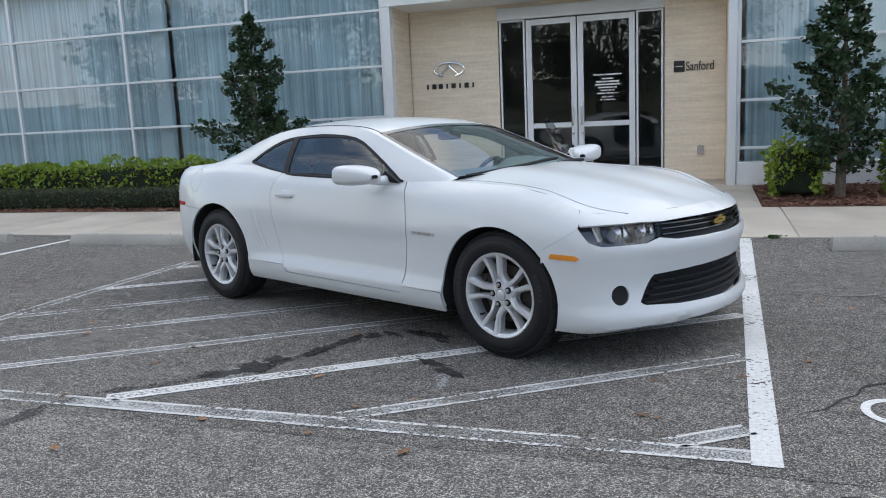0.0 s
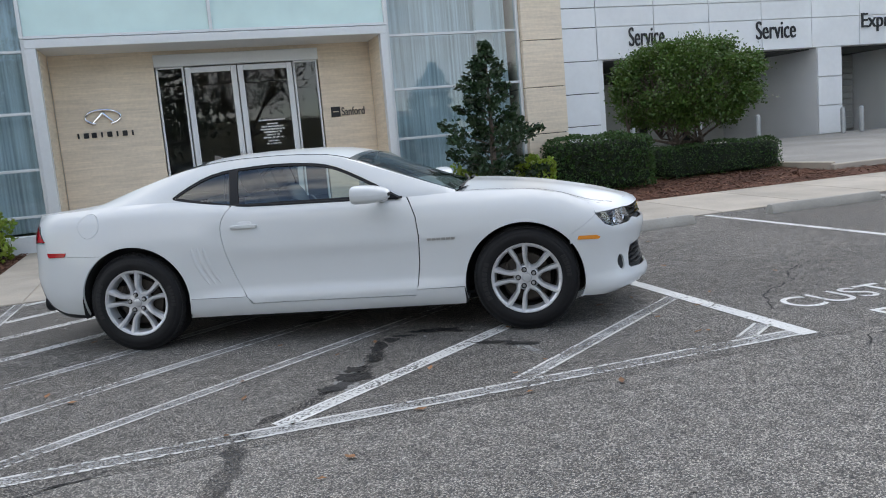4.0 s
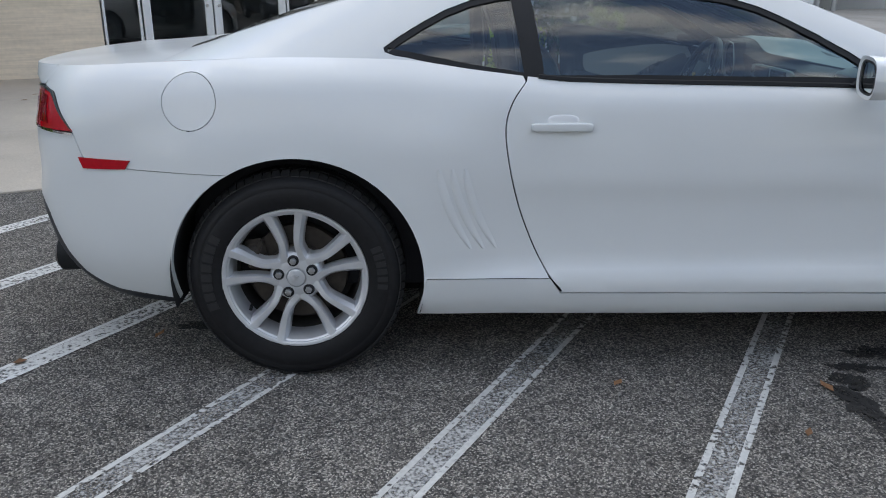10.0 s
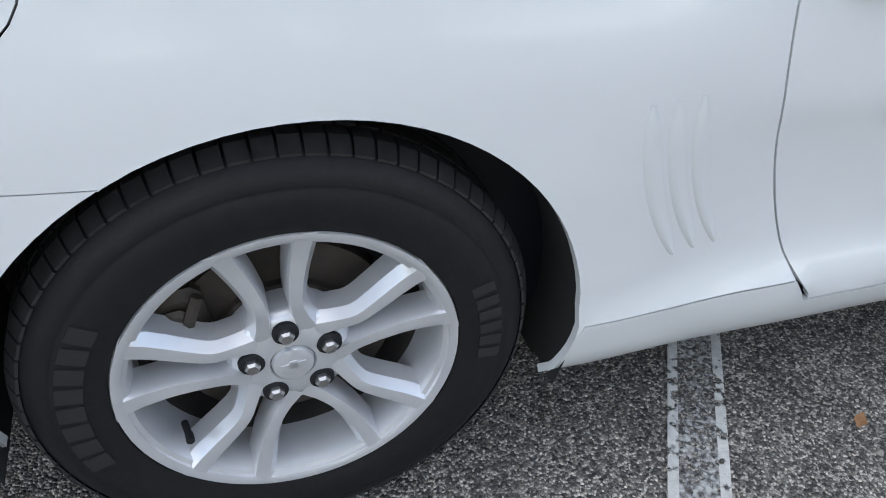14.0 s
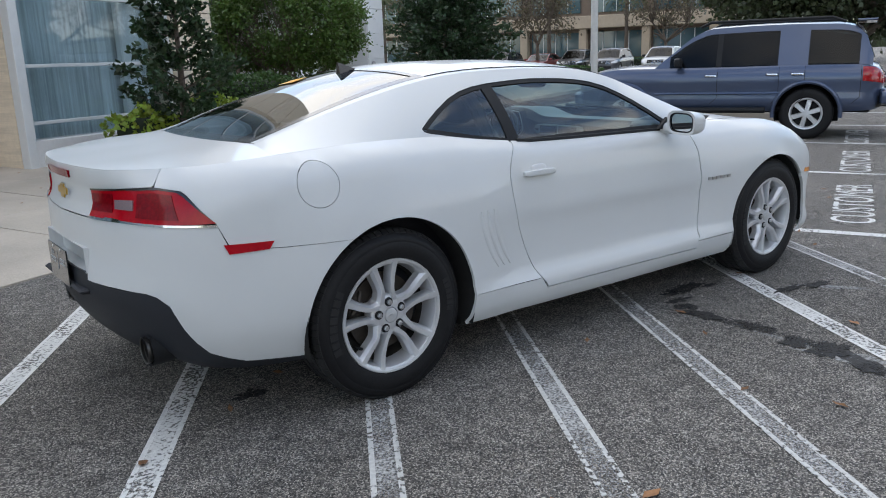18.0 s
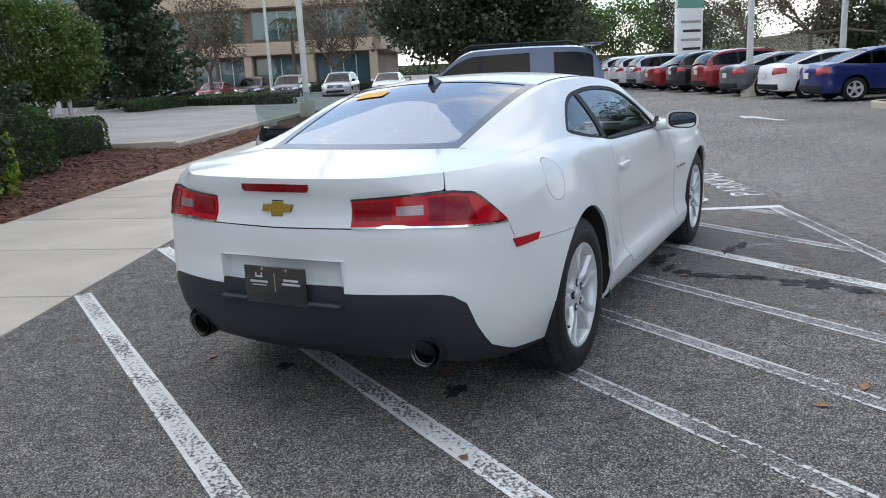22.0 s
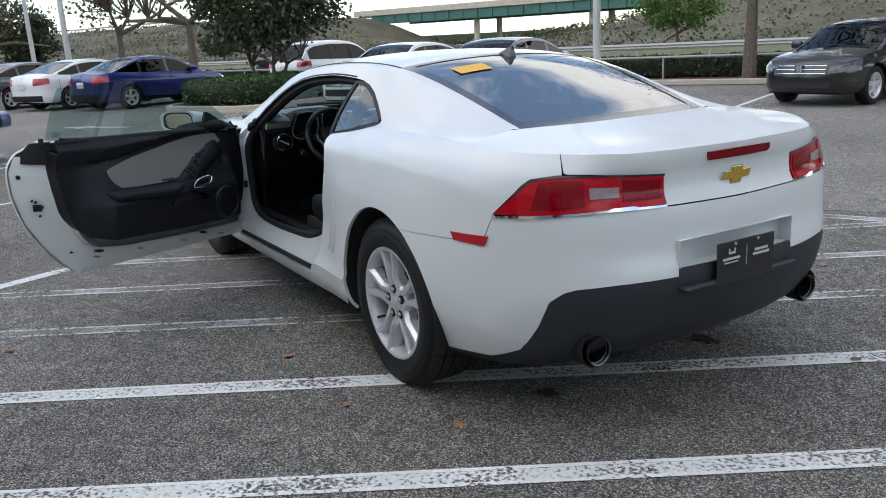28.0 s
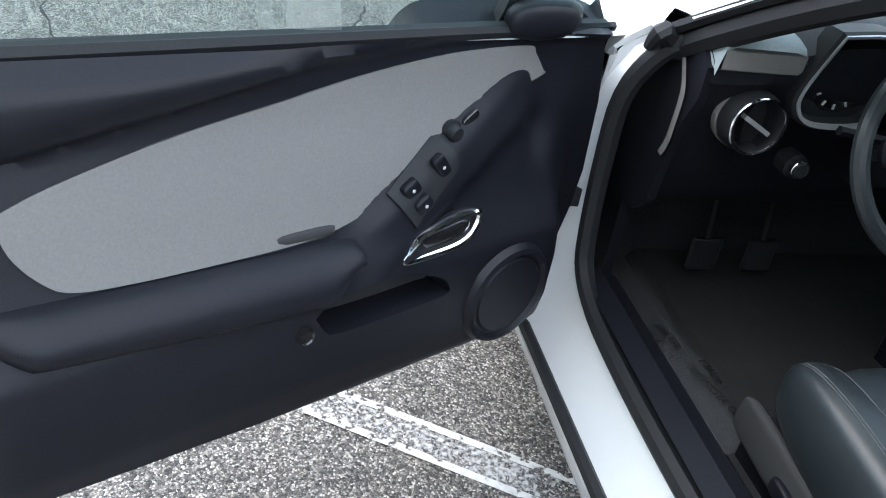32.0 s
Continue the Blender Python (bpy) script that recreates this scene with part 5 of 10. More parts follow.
SIGN = 1 if (skin(s_x(0) + .01, .6) - skin(s_x(0), .6)).cross(skin(s_x(0), .61) - skin(s_x(0), .6)).y > 0 else -1


# wheel arch edges
REAR_ARCH = arc(-1.411, .364, .416, .414, 190, -17)
FRONT_ARCH = arc(1.422, .344, .411, .412, 194, -20)

# rear bumper: white upper shell, with a recess for the plate
ra = [p for p in REAR_ARCH if p[0] < -1.6]
bumper = [(s_rear(0), .625), (s_rear(.30), .625), (s_rear(.302), .592 + .002), (s_rear(.53), .594 + .002), (s_rear(.66), .590 + .002), (s_rear(.70), .580 + .002), (s_rear(.74), .548 + .002), (s_rear(.77), .455), (s_rear(.795), .40), (s_rear(.82), .355)] + xz([(-2.14, .322 + .002), (-2.06, .302 + .002), (-1.83, .282 + .002)]) + xz(ra)
bumper += xz([(-1.612, .7250), (-1.9, .7342), (-2.052, .7452), (-2.088, .7690), (-2.1365, .8420)])
bumper += [(s_rear(.76), .840), (s_rear(.55), .845), (s_rear(.34), .842), (s_rear(0), .838)]
b_out = [(s_rear(0), .718), (s_rear(.288), .718), (s_rear(.30), .70), (s_rear(.30), .625)] + bumper[2:]
panel("rear_bumper", b_out, M_WHITE, both=False)
lower = [(s_rear(0), .622), (s_rear(.30), .622), (s_rear(.302), .592 + -.001), (s_rear(.53), .594 + -.001), (s_rear(.66), .590 + -.001), (s_rear(.70), .580 + -.001), (s_rear(.74), .548 + -.001), (s_rear(.77), .455), (s_rear(.795), .40), (s_rear(.82), .355)] + xz([(-2.14, .322 + -.001), (-2.06, .302 + -.001), (-1.83, .282 + -.001)]) + xz([(-1.83, .262), (-2.0, .258), (-2.12, .262)])
lower += [(s_rear(.74), .262), (s_rear(.6), .285), (s_rear(.45), .29), (s_rear(.3), .285), (s_rear(0), .285)]
M_CHARCOAL = material("charcoal_plastic", (0.020, 0.0225, 0.029), 0.55, spec=.4, grain=0.1, grain_scale=300, bump=0.04, bump_scale=700)
panel("lower_bumper", lower, M_CHARCOAL, both=False, label="dark grey textured lower bumper")
# plate recess
s_ = Soup()
s_.add([(-2.385, .30, .62), (-2.385, -.30, .62), (-2.385, -.30, .72), (-2.385, .30, .72), (-2.44, .30, .62), (-2.44, -.30, .62), (-2.44, -.30, .72), (-2.44, .30, .72)],
       [(0, 1, 2, 3), (7, 3, 2, 6), (4, 0, 3, 7), (1, 5, 6, 2), (0, 4, 5, 1)])
s_.make("plate_recess", M_WHITE, car, "", 0)
s_ = Soup()
s_.box((-2.475, -.30, .535), (-2.40, .30, .556), bevel=.008)
s_.make("bumper_step", M_CHARCOAL, car)

# rear quarter with door edge, arch and filler flap
door_rear = [(-.66, 1.0), (-.705, .94), (-.728, .86), (-.715, .74), (-.68, .60), (-.625, .46), (-.575, .37), (-.53, .318)]
door_rear = [(p.x, p.y) for p in curve_of([(x, z, 0) for x, z in door_rear], 29)]
ra2 = [p for p in REAR_ARCH if p[0] > -1.6]
quarter = xz([(-1.6105, .7266)]) + xz(ra2) + xz([(-.985, .370), (-.60, .362), (-.577, .363)]) + xz([(x - .0035, z) for x, z in door_rear[::-1] if z > .375])
quarter += top_run(s_x(-.67), s_rear(.695), 60) + [(s_rear(.695), .977), (s_rear(.73), .974), (s_rear(.788), .966), (s_rear(.806), .949)] + xz([(-2.132, .846), (-2.085, .772), (-2.05, .748), (-1.9, .7368)])
cap_hole = [(s_x(-1.725) + .088 * math.cos(a), .948 + .088 * math.sin(a)) for a in (2 * math.pi * i / 28 for i in range(28))]
for sg, gaps in ((1, ()), (-1, (cap_hole,))):
    V, F = lay(quarter, skin, gaps, .028, .014, 0, SIGN)
    piece("quarter_panel", *((V, F) if sg > 0 else mirrored(V, F)), M_WHITE, car, "", 40)
piece("filler_flap", *mirrored(*lay([(s_x(-1.725) + (p[0] - s_x(-1.725)) * .972, .948 + (p[1] - .948) * .972) for p in cap_hole], skin, (), .03, .014, 0, SIGN)), M_WHITE, car, "round fuel filler flap", 40)
# gills behind the door
for i in range(3):
    g0 = -.945 + i * .042
    for sg in (1, -1):
        rows = []
        for k in range(13):
            f = k / 12
            x, z = g0 + .02 * f + .085 * f * f, .735 - .27 * f
            c = skin(s_x(x), z)
            w = .019 * math.sin(math.pi * min(max(f * .96 + .02, 0), 1)) ** .4
            rows.append([(x - w, sg * (c.y - .002), z), (x - w * .5, sg * (c.y + .0035), z), (x, sg * (c.y + .0048), z), (x + w * .5, sg * (c.y + .0025), z), (x + w, sg * (c.y - .002), z)])
        q = Soup().grid(rows)
        if sg < 0:
            q.f = [tuple(reversed(f)) for f in q.f]
        q.f = [tuple(reversed(f)) for f in q.f]
        q.make("gill", M_WHITE, car)

# sill
sill = xz([(-.985, .367), (-.60, .3592), (-.574, .3602), (-.5355, .3055), (.1, .2995), (.655, .2905), (.66, .335), (1.0, .332), (1.005, .245), (1.0, .208), (.1, .213), (-1.02, .225)])
panel("sill", sill, M_WHITE)
# doors: the right one shut, the left one open
door = [(.66, .297), (.1, .306), (-.53, .312)] + [(x + .001, z) for x, z in door_rear[::-1]][1:]
door = xz(door) + top_run(s_x(-.654), s_x(.628), 40) + xz([(.655, .93), (.688, .84), (.703, .70), (.695, .52), (.672, .36)])
dV, dF = lay(door, skin, (), .03, .016, 0, SIGN)
rV, rF = mirrored(dV, dF)
right_door = piece("door", rV, rF, M_WHITE, car, "closed white passenger door", 40)


def open_door(p):
    """The open door's outer skin stands out from its lining towards the lock edge."""
    back = min(1, max(0, (.5 - p.x) / 1.2))
    rise = float(np.interp(p.z, (.30, .34, .40, .55, .90, .95, 1.0), (.10, .35, .70, 1, 1, .95, .70)))
    rise *= 1 - .8 * ease((p.z - .90) / .08) * (1 - ease((-.52 - p.x) / .14))
    return Vector((p.x - .055 * ease((-.35 - p.x) / .38) * rise, p.y + .145 * back * rise, p.z))


left_door = piece("door", [DOOR_TURN @ open_door(v) for v in dV], dF, M_WHITE, car, "white driver's door swung wide open", 40)

# front wing
fa = [p for p in FRONT_ARCH if p[0] < 1.735]
wing = xz([(.664, .338), (.68, .36), (.702, .52), (.711, .70), (.696, .84), (.663, .93)]) + top_run(s_x(.637), s_x(1.93), 50)
wing += xz([(1.945, .80), (1.935, .765), (1.86, .715), (1.74, .642)]) + xz([(1.7398, .610)]) + xz(fa[::-1]) + xz([(1.005, .338)])
panel("front_wing", wing, M_WHITE)

# front bumper with its openings
fa2 = [p for p in FRONT_ARCH if p[0] > 1.742]
nose = xz([(1.7412, .6412), (1.8612, .7142), (1.9352, .7640)]) + xz([(2.0, .69)]) + [(s_front(.82), .668), (s_front(.6), .668), (s_front(.52), .69), (s_front(.42), .672), (s_front(0), .668)]
nose += [(s_front(0), .208), (s_front(.3), .212), (s_front(.5), .225), (s_front(.56), .21)] + xz([(1.98, .205), (1.80, .215)]) + xz(fa2[::-1]) + xz([(1.7412, .578)])
low_grille = [(s_front(.0), .315), (s_front(.4), .325), (s_front(.60), .345), (s_front(.625), .36), (s_front(.56), .47), (s_front(.54), .49), (s_front(.25), .50), (s_front(0), .502)]
fog_c = (s_front(.735), .405)
fog = [(fog_c[0] + .052 * math.cos(a), fog_c[1] + .052 * math.sin(a)) for a in (2 * math.pi * i / 24 for i in range(24))]
b1 = nose[:9] + [(s_front(0), .505)] + [(s_front(.25), .503), (s_front(.545), .493), (s_front(.565), .47), (s_front(.632), .358), (s_front(.605), .34), (s_front(.4), .322), (s_front(0), .312)] + nose[9:]
panel("front_bumper", b1, M_WHITE, holes=[fog], both=False, step=.028)
panel("lower_grille", low_grille, M_BLACK, lift=-.035, both=False, depth=0, label="black slatted lower grille")
for i in range(4):
    z = .345 + i * .034
    w = .60 - .03 * i
    rows = [[skin(s_front(w * k / 20), z + dz) + Vector((-dd, 0, 0)) for dz, dd in ((-.008, .03), (0, .004), (.008, .004), (.011, .03))] for k in range(-0, 21)]
    q = Soup().grid(rows)
    V2, F2 = mirrored(q.v, q.f)
    q.add(V2, F2)
    q.make("grille_slat", M_BLACK, car)
panel("fog_cover", [(fog_c[0] + (p[0] - fog_c[0]) * .97, fog_c[1] + (p[1] - fog_c[1]) * .97) for p in fog], M_BLACK, lift=-.012, label="round black fog lamp blank")
# upper grille
upper = [(s_front(0), .672), (s_front(.42), .676), (s_front(.505), .694), (s_front(.49), .765), (s_front(.3), .772), (s_front(0), .774)]
panel("upper_grille", upper, M_BLACK, lift=-.03, both=False, depth=0, label="black upper grille")
for z in (.70, .728, .752):
    rows = [[skin(s_front(.49 * k / 16), z + dz) + Vector((-dd, 0, 0)) for dz, dd in ((-.006, .03), (0, .006), (.006, .006), (.008, .03))] for k in range(17)]
    q = Soup().grid(rows)
    q.add(*mirrored(q.v, q.f))
    q.make("grille_bar", M_GLOSSBLACK, car)
# brow over grille and lamps
brow = [(s_front(0), .778), (s_front(.3), .776), (s_front(.49), .769), (s_front(.6), .775), (s_front(.8), .775)] + xz([(1.945, .772), (1.94, .80)]) + top_run(s_x(1.935), s_front(0), 40)
panel("nose_panel", brow, M_WHITE, both=False)
# headlamps
lamp = [(s_front(.512), .696), (s_front(.6), .672), (s_front(.815), .672)] + xz([(1.998, .694), (1.947, .757), (1.95, .768)]) + [(s_front(.8), .771), (s_front(.6), .771), (s_front(.50), .765)]
G_LAMP = glass("lamp_lens", (0.95, 0.96, 0.97), 0.92)
M_LAMPIN = material("lamp_reflector", (0.74, 0.75, 0.77), 0.13, 1.0, grain=.06, grain_scale=30)
M_LAMPDK = material("lamp_bezel", (0.10, 0.10, 0.105), 0.22, .7, grain=.3, grain_scale=40)
hl = panel("headlamp", lamp, G_LAMP, depth=0, lift=.0, label="clear headlamp")
for ob, sg in zip(hl, (1, -1)):
    V, F = lay(lamp, skin, (), .03, 0, -.05, SIGN)
    if sg < 0:
        V, F = mirrored(V, F)
    piece("lamp_bezel", V, F, M_LAMPDK, ob)
    q = Soup()
    for yy, r in ((.74, .042), (.60, .036)):
        c = skin(s_front(yy), .722)
        m = Matrix.Translation((c.x - .055, sg * c.y * .985, c.z)) @ pose(0, 0, 0, 0, 90, sg * 18)
        q = Soup()
        q.lathe([(0, -.02), (r * .5, -.012), (r * .85, .006), (r, .03), (r * 1.05, .034)], m, 20)
        q.make("reflector", M_LAMPIN, ob)
    for ya, yb, za, zb in ((.665, .69, .676, .766), (.80, .815, .69, .764), (.53, .545, .70, .765)):
        a, b = skin(s_front(ya), za), skin(s_front(yb), zb)
        q = Soup().grid([[(p.x - d, sg * (p.y - .01), p.z) for d in (.012, .05)] for p in (a, a.lerp(b, .5), b)] + [[(p.x - d, sg * (p.y + .008), p.z) for d in (.012, .05)] for p in (b, a.lerp(b, .5), a)])
        q.make("lamp_divider", M_LAMPIN, ob)
# side markers
M_AMBER = material("amber_lens", (0.75, 0.26, 0.02), 0.2, coat=.6)
M_RED = material("red_lens", (0.40, 0.001, 0.009), 0.10, spec=.35, grain=.12, grain_scale=60)
M_REDDK = material("dark_red_lens", (0.20, 0.0008, 0.006), 0.08, spec=.3, grain=.3, grain_scale=90)
panel("front_marker", xz([(1.79, .607), (1.80, .632), (1.92, .625)]) + xz([(1.945, .61), (1.93, .598)]), M_AMBER, lift=.006, depth=.008, label="amber side marker lamp")
panel("rear_marker", xz([(-2.085, .735), (-2.10, .77), (-1.925, .765), (-1.945, .737)]), M_RED, lift=.006, depth=.008, label="red side marker lamp")

# boot lid: the upright part of the tail
lid = [(s_rear(0), .843), (s_rear(.337), .847), (s_rear(.337), .952), (s_rear(.55), .969), (s_rear(.682), .978), (s_rear(.69), .985)] + top_run(s_rear(.692), s_rear(0), 30)
boot = panel("boot_lid", lid, M_WHITE, both=False)
brake = [(s_rear(0), .985), (s_rear(.155), .985), (s_rear(.163), .995), (s_rear(.16), 1.012), (s_rear(0), 1.014)]
panel("brake_light", brake, M_REDDK, lift=.007, depth=.02, both=False, label="dark red high-level brake light")
# tail lamps
tail = [(s_rear(.342), .852), (s_rear(.342), .948), (s_rear(.55), .962), (s_rear(.72), .967), (s_rear(.78), .959), (s_rear(.797), .945)] + xz([(-2.142, .850)]) + [(s_rear(.76), .848), (s_rear(.56), .853), (s_rear(.54), .857), (s_rear(.47), .857), (s_rear(.45), .852)]
tl = panel("tail_lamp", tail, M_RED, lift=.004, depth=.03, label="red tail lamp with a clear centre", step=.02)
chrome = [(s_rear(.342), .843), (s_rear(.342), .850), (s_rear(.45), .852), (s_rear(.47), .857), (s_rear(.54), .857), (s_rear(.56), .853), (s_rear(.76), .848)] + xz([(-2.147, .845), (-2.15, .838)]) + [(s_rear(.76), .84), (s_rear(.55), .846)]
cl = panel("chrome_strip", chrome, M_CHROME, lift=.007, depth=.012, step=.012)
M_CLEAR = material("clear_lens", (0.30, 0.22, 0.24), 0.2, 0.2, coat=.8, grain=.15, grain_scale=200)
rv = panel("reversing_lens", [(s_rear(.515), .890), (s_rear(.515), .926), (s_rear(.615), .929), (s_rear(.615), .891)], M_CLEAR, lift=.009, depth=.01, step=.015)
dk = panel("lamp_field", [(s_rear(.355), .872), (s_rear(.355), .938), (s_rear(.50), .948), (s_rear(.50), .874)], M_REDDK, lift=.007, depth=.008, step=.02)
dk2 = panel("lamp_field", [(s_rear(.632), .868), (s_rear(.632), .953), (s_rear(.70), .957), (s_rear(.765), .950), (s_rear(.785), .864)], M_REDDK, lift=.007, depth=.008, step=.02)
ed = panel("lamp_edge", [(s_rear(.338), .948), (s_rear(.338), .955), (s_rear(.55), .969), (s_rear(.72), .974), (s_rear(.786), .965), (s_rear(.805), .947)] + xz([(-2.132, .849), (-2.142, .850)]) + [(s_rear(.797), .945), (s_rear(.78), .959), (s_rear(.72), .967), (s_rear(.55), .962)], M_GLOSSBLACK, lift=.006, depth=.012, step=.012)
for group in (cl, rv, dk, dk2, ed):
    for ob, lamp_ob in zip(group, tl):
        ob.parent = lamp_ob
# emblem: a plain gilt bar shape
M_GOLD = material("gilt", (0.62, 0.40, 0.08), 0.28, 0.8, grain=.1, grain_scale=80)
q = Soup()
em = [(-.072, -.012), (-.062, .014), (-.024, .014), (-.02, .028), (.03, .028), (.03, .014), (.072, .014), (.062, -.012), (.024, -.012), (.02, -.028), (-.03, -.028), (-.03, -.012)]
q.prism(em, 0, .008, Matrix.Translation((-2.414, 0, .915)) @ Matrix(((0, 0, -1, 0), (-1, 0, 0, 0), (0, 1, 0, 0), (0, 0, 0, 1))))
q.make("emblem", M_GOLD, car, "gilt bar emblem with a chrome rim")
q = Soup()
q.prism([(x * 1.1, y * 1.18) for x, y in em], 0, .005, Matrix.Translation((-2.412, 0, .915)) @ Matrix(((0, 0, -1, 0), (-1, 0, 0, 0), (0, 1, 0, 0), (0, 0, 0, 1))))
q.make("emblem_rim", M_CHROME, car)
q = Soup()
q.prism(em, 0, .012, Matrix.Translation((2.285, 0, .725)) @ Matrix(((0, 0, 1, 0), (1, 0, 0, 0), (0, 1, 0, 0), (0, 0, 0, 1))))
q.make("emblem", M_GOLD, car, "gilt bar emblem with a chrome rim")

# ---- upper body ----
RAIL = [(.985, .735, .985), (.80, .72, 1.05), (.6, .70, 1.122), (.4, .678, 1.196), (.22, .655, 1.262), (.1, .635, 1.295), (0, .622, 1.312), (-.2, .61, 1.327), (-.4, .602, 1.333), (-.6, .597, 1.332), (-.8, .592, 1.322),
        (-1.0, .585, 1.297), (-1.2, .575, 1.256), (-1.4, .565, 1.205), (-1.6, .555, 1.146), (-1.8, .545, 1.085), (-1.9, .54, 1.063)]
_rx = [p[0] for p in RAIL[::-1]]
rail_y, rail_z = smooth_table(_rx, [p[1] for p in RAIL[::-1]]), smooth_table(_rx, [p[2] for p in RAIL[::-1]])
mid_z = smooth_table([-1.9, -1.86, -1.6, -1.4, -1.2, -1.0, -.9, -.8, -.6, -.4, -.2, 0, .1, .22, .4, .6, .8, 1.0, 1.06], [1.068, 1.078, 1.168, 1.238, 1.305, 1.352, 1.366, 1.374, 1.382, 1.383, 1.379, 1.366, 1.353, 1.328, 1.262, 1.178, 1.088, 1.0, .975])


def roof(x, t):
    """Roof, windscreen and rear window: place along the car, and share of the half width."""
    zr, y = float(rail_z(x)), t * float(rail_y(x))
    return Vector((x, y, zr + (float(mid_z(x)) - zr) * (1 - abs(t) ** 2.2)))


def roof_sheet(x_front, x_rear, rows, cols=28, t0=-1.0, t1=1.0, lift=0.0):
    out = []
    for i in range(rows + 1):
        r = []
        for j in range(cols + 1):
            t = t0 + (t1 - t0) * j / cols
            a, b = x_front(t), x_rear(t)
            p = roof(a + (b - a) * i / rows, t)
            p.z += lift
            r.append(p)
        out.append(r if UPSIDE else r[::-1])
    return out


UPSIDE = False
ws_top, ws_base = (lambda t: .19 + .05 * (1 - t * t)), (lambda t: .965 + .07 * (1 - t * t))
rg_top, rg_base = (lambda t: -.93 - .05 * (1 - t * t)), (lambda t: -1.80 - .05 * (1 - t * t))
Soup().grid(roof_sheet(ws_top, rg_top, 26)).make("roof", M_WHITE, car, sharp=180)
G_SCREEN = glass("screen_glass", (0.80, 0.90, 0.88), 0.78, ior=1.5)
G_REAR = glass("rear_glass", (0.62, 0.76, 0.76), 0.36, ior=4.0)
G_SIDE = glass("side_glass", (0.64, 0.80, 0.79), 0.82, ior=2.1)
ws = Soup().grid(roof_sheet(ws_base, ws_top, 16, t0=-.955, t1=.955, lift=-.003)).make("windscreen", G_SCREEN, car, sharp=180)
rg = Soup().grid(roof_sheet(rg_top, rg_base, 16, t0=-.93, t1=.93, lift=-.002)).make("rear_window", G_REAR, car, sharp=180)
# black borders of the glass
q = Soup()
q.grid(roof_sheet(rg_top, lambda t: rg_top(t) - .035, 2, t0=-.93, t1=.93, lift=.001))
q.grid(roof_sheet(lambda t: rg_base(t) + .06, rg_base, 3, t0=-.93, t1=.93, lift=.001))
for a, b in ((-.93, -.85), (.85, .93)):
    q.grid(roof_sheet(rg_top, rg_base, 14, 3, a, b, lift=.001))
q.make("glass_border", M_GLOSSBLACK, rg)
q = Soup()
q.grid(roof_sheet(lambda t: ws_top(t) + .045, ws_top, 2, t0=-.955, t1=.955, lift=.0))
for a, b in ((-.955, -.915), (.915, .955)):
    q.grid(roof_sheet(ws_base, ws_top, 14, 2, a, b, lift=.0))
q.make("glass_border", M_GLOSSBLACK, ws)
# pillars beside the glass
for a, b in ((-1, -.955), (.955, 1)):
    Soup().grid(roof_sheet(ws_base, ws_top, 16, 2, a, b)).make("screen_pillar", M_WHITE, car, sharp=180)
for a, b in ((-1, -.93), (.93, 1)):
    Soup().grid(roof_sheet(rg_top, rg_base, 16, 3, a, b)).make("rear_pillar", M_WHITE, car, sharp=180)
# roof joint strips
for sg in (1, -1):
    q = Soup()
    q.tube([roof(x, sg * .93) + Vector((0, 0, .0005)) for x in np.linspace(.21, -.94, 30)], .0035, 6)
    q.make("roof_joint", M_BLACK, car)


def house(x, q):
    """Side of the upper body: from the belt line (q = 0) to the roof rail (q = 1)."""
    s = s_x(x)
    lo, hi = skin(s, ztop(s)), Vector((x, float(rail_y(x)), float(rail_z(x))))
    p = lo.lerp(hi, q)
    p.x = lo.x + (x - lo.x) * min(1, max(q, 0)) if x < -1.85 else x
    return p + Vector((0, .9, .6)) * (.018 * q * (1 - q) * 4 * min(1.0, max(0.0, (hi.z - lo.z) / .25)))


def house_q(x, z):
    s = s_x(x)
    lo, hi = ztop(s), float(rail_z(x))
    return (z - lo) / max(hi - lo, 1e-3)


def xzq(points):
    return [(x, house_q(x, z)) for x, z in points]


WIN_TOP = [(-1.121, 1.096), (-1.075, 1.124), (-1.0, 1.165), (-.92, 1.205), (-.84, 1.235), (-.75, 1.255), (-.66, 1.265), (-.5, 1.275), (-.37, 1.278), (-.2, 1.272), (-.08, 1.262), (.02, 1.247), (.12, 1.218), (.21, 1.178), (.31, 1.128), (.41, 1.076), (.51, 1.022), (.60, .976)]
WIN_LOW = [(.45, .982), (.1, .989), (-.3, .997), (-.66, 1.008), (-.78, 1.022), (-.88, 1.038), (-1.0, 1.060), (-1.085, 1.0745), (-1.116, 1.0835)]
win = xzq(WIN_TOP + WIN_LOW)
side_poly = [(x, 0.0) for x in np.linspace(-1.95, .97, 60)] + [(x, 1.0) for x in np.linspace(.97, -1.88, 60)]
side_poly = [(-1.86, 0.0)] + [(x, 0.0) for x in np.linspace(-1.8, .97, 60)] + [(x, 1.0) for x in np.linspace(.97, -1.86, 60)]
hV, hF = lay(side_poly, house, [win], .032, 0)
up = (house(-.3 + .01, .1) - house(-.3, .1)).cross(house(-.3, .11) - house(-.3, .1)).y
up = 1 if up > 0 else -1
hF = [tuple(reversed(f)) for f in hF] if up < 0 else hF
def above_doorway(f):
    c = sum((hV[i] for i in f), Vector()) / len(f)
    return not (-.675 < c.x < .60 and c.z < 1.045 and c.y > .5 and c.z < 1.02 + .0 * c.x)


piece("side_frame", hV, [f for f in hF if above_doorway(f)], M_WHITE, car, sharp=60)
piece("side_frame", *mirrored(hV, hF), M_WHITE, car, sharp=60)


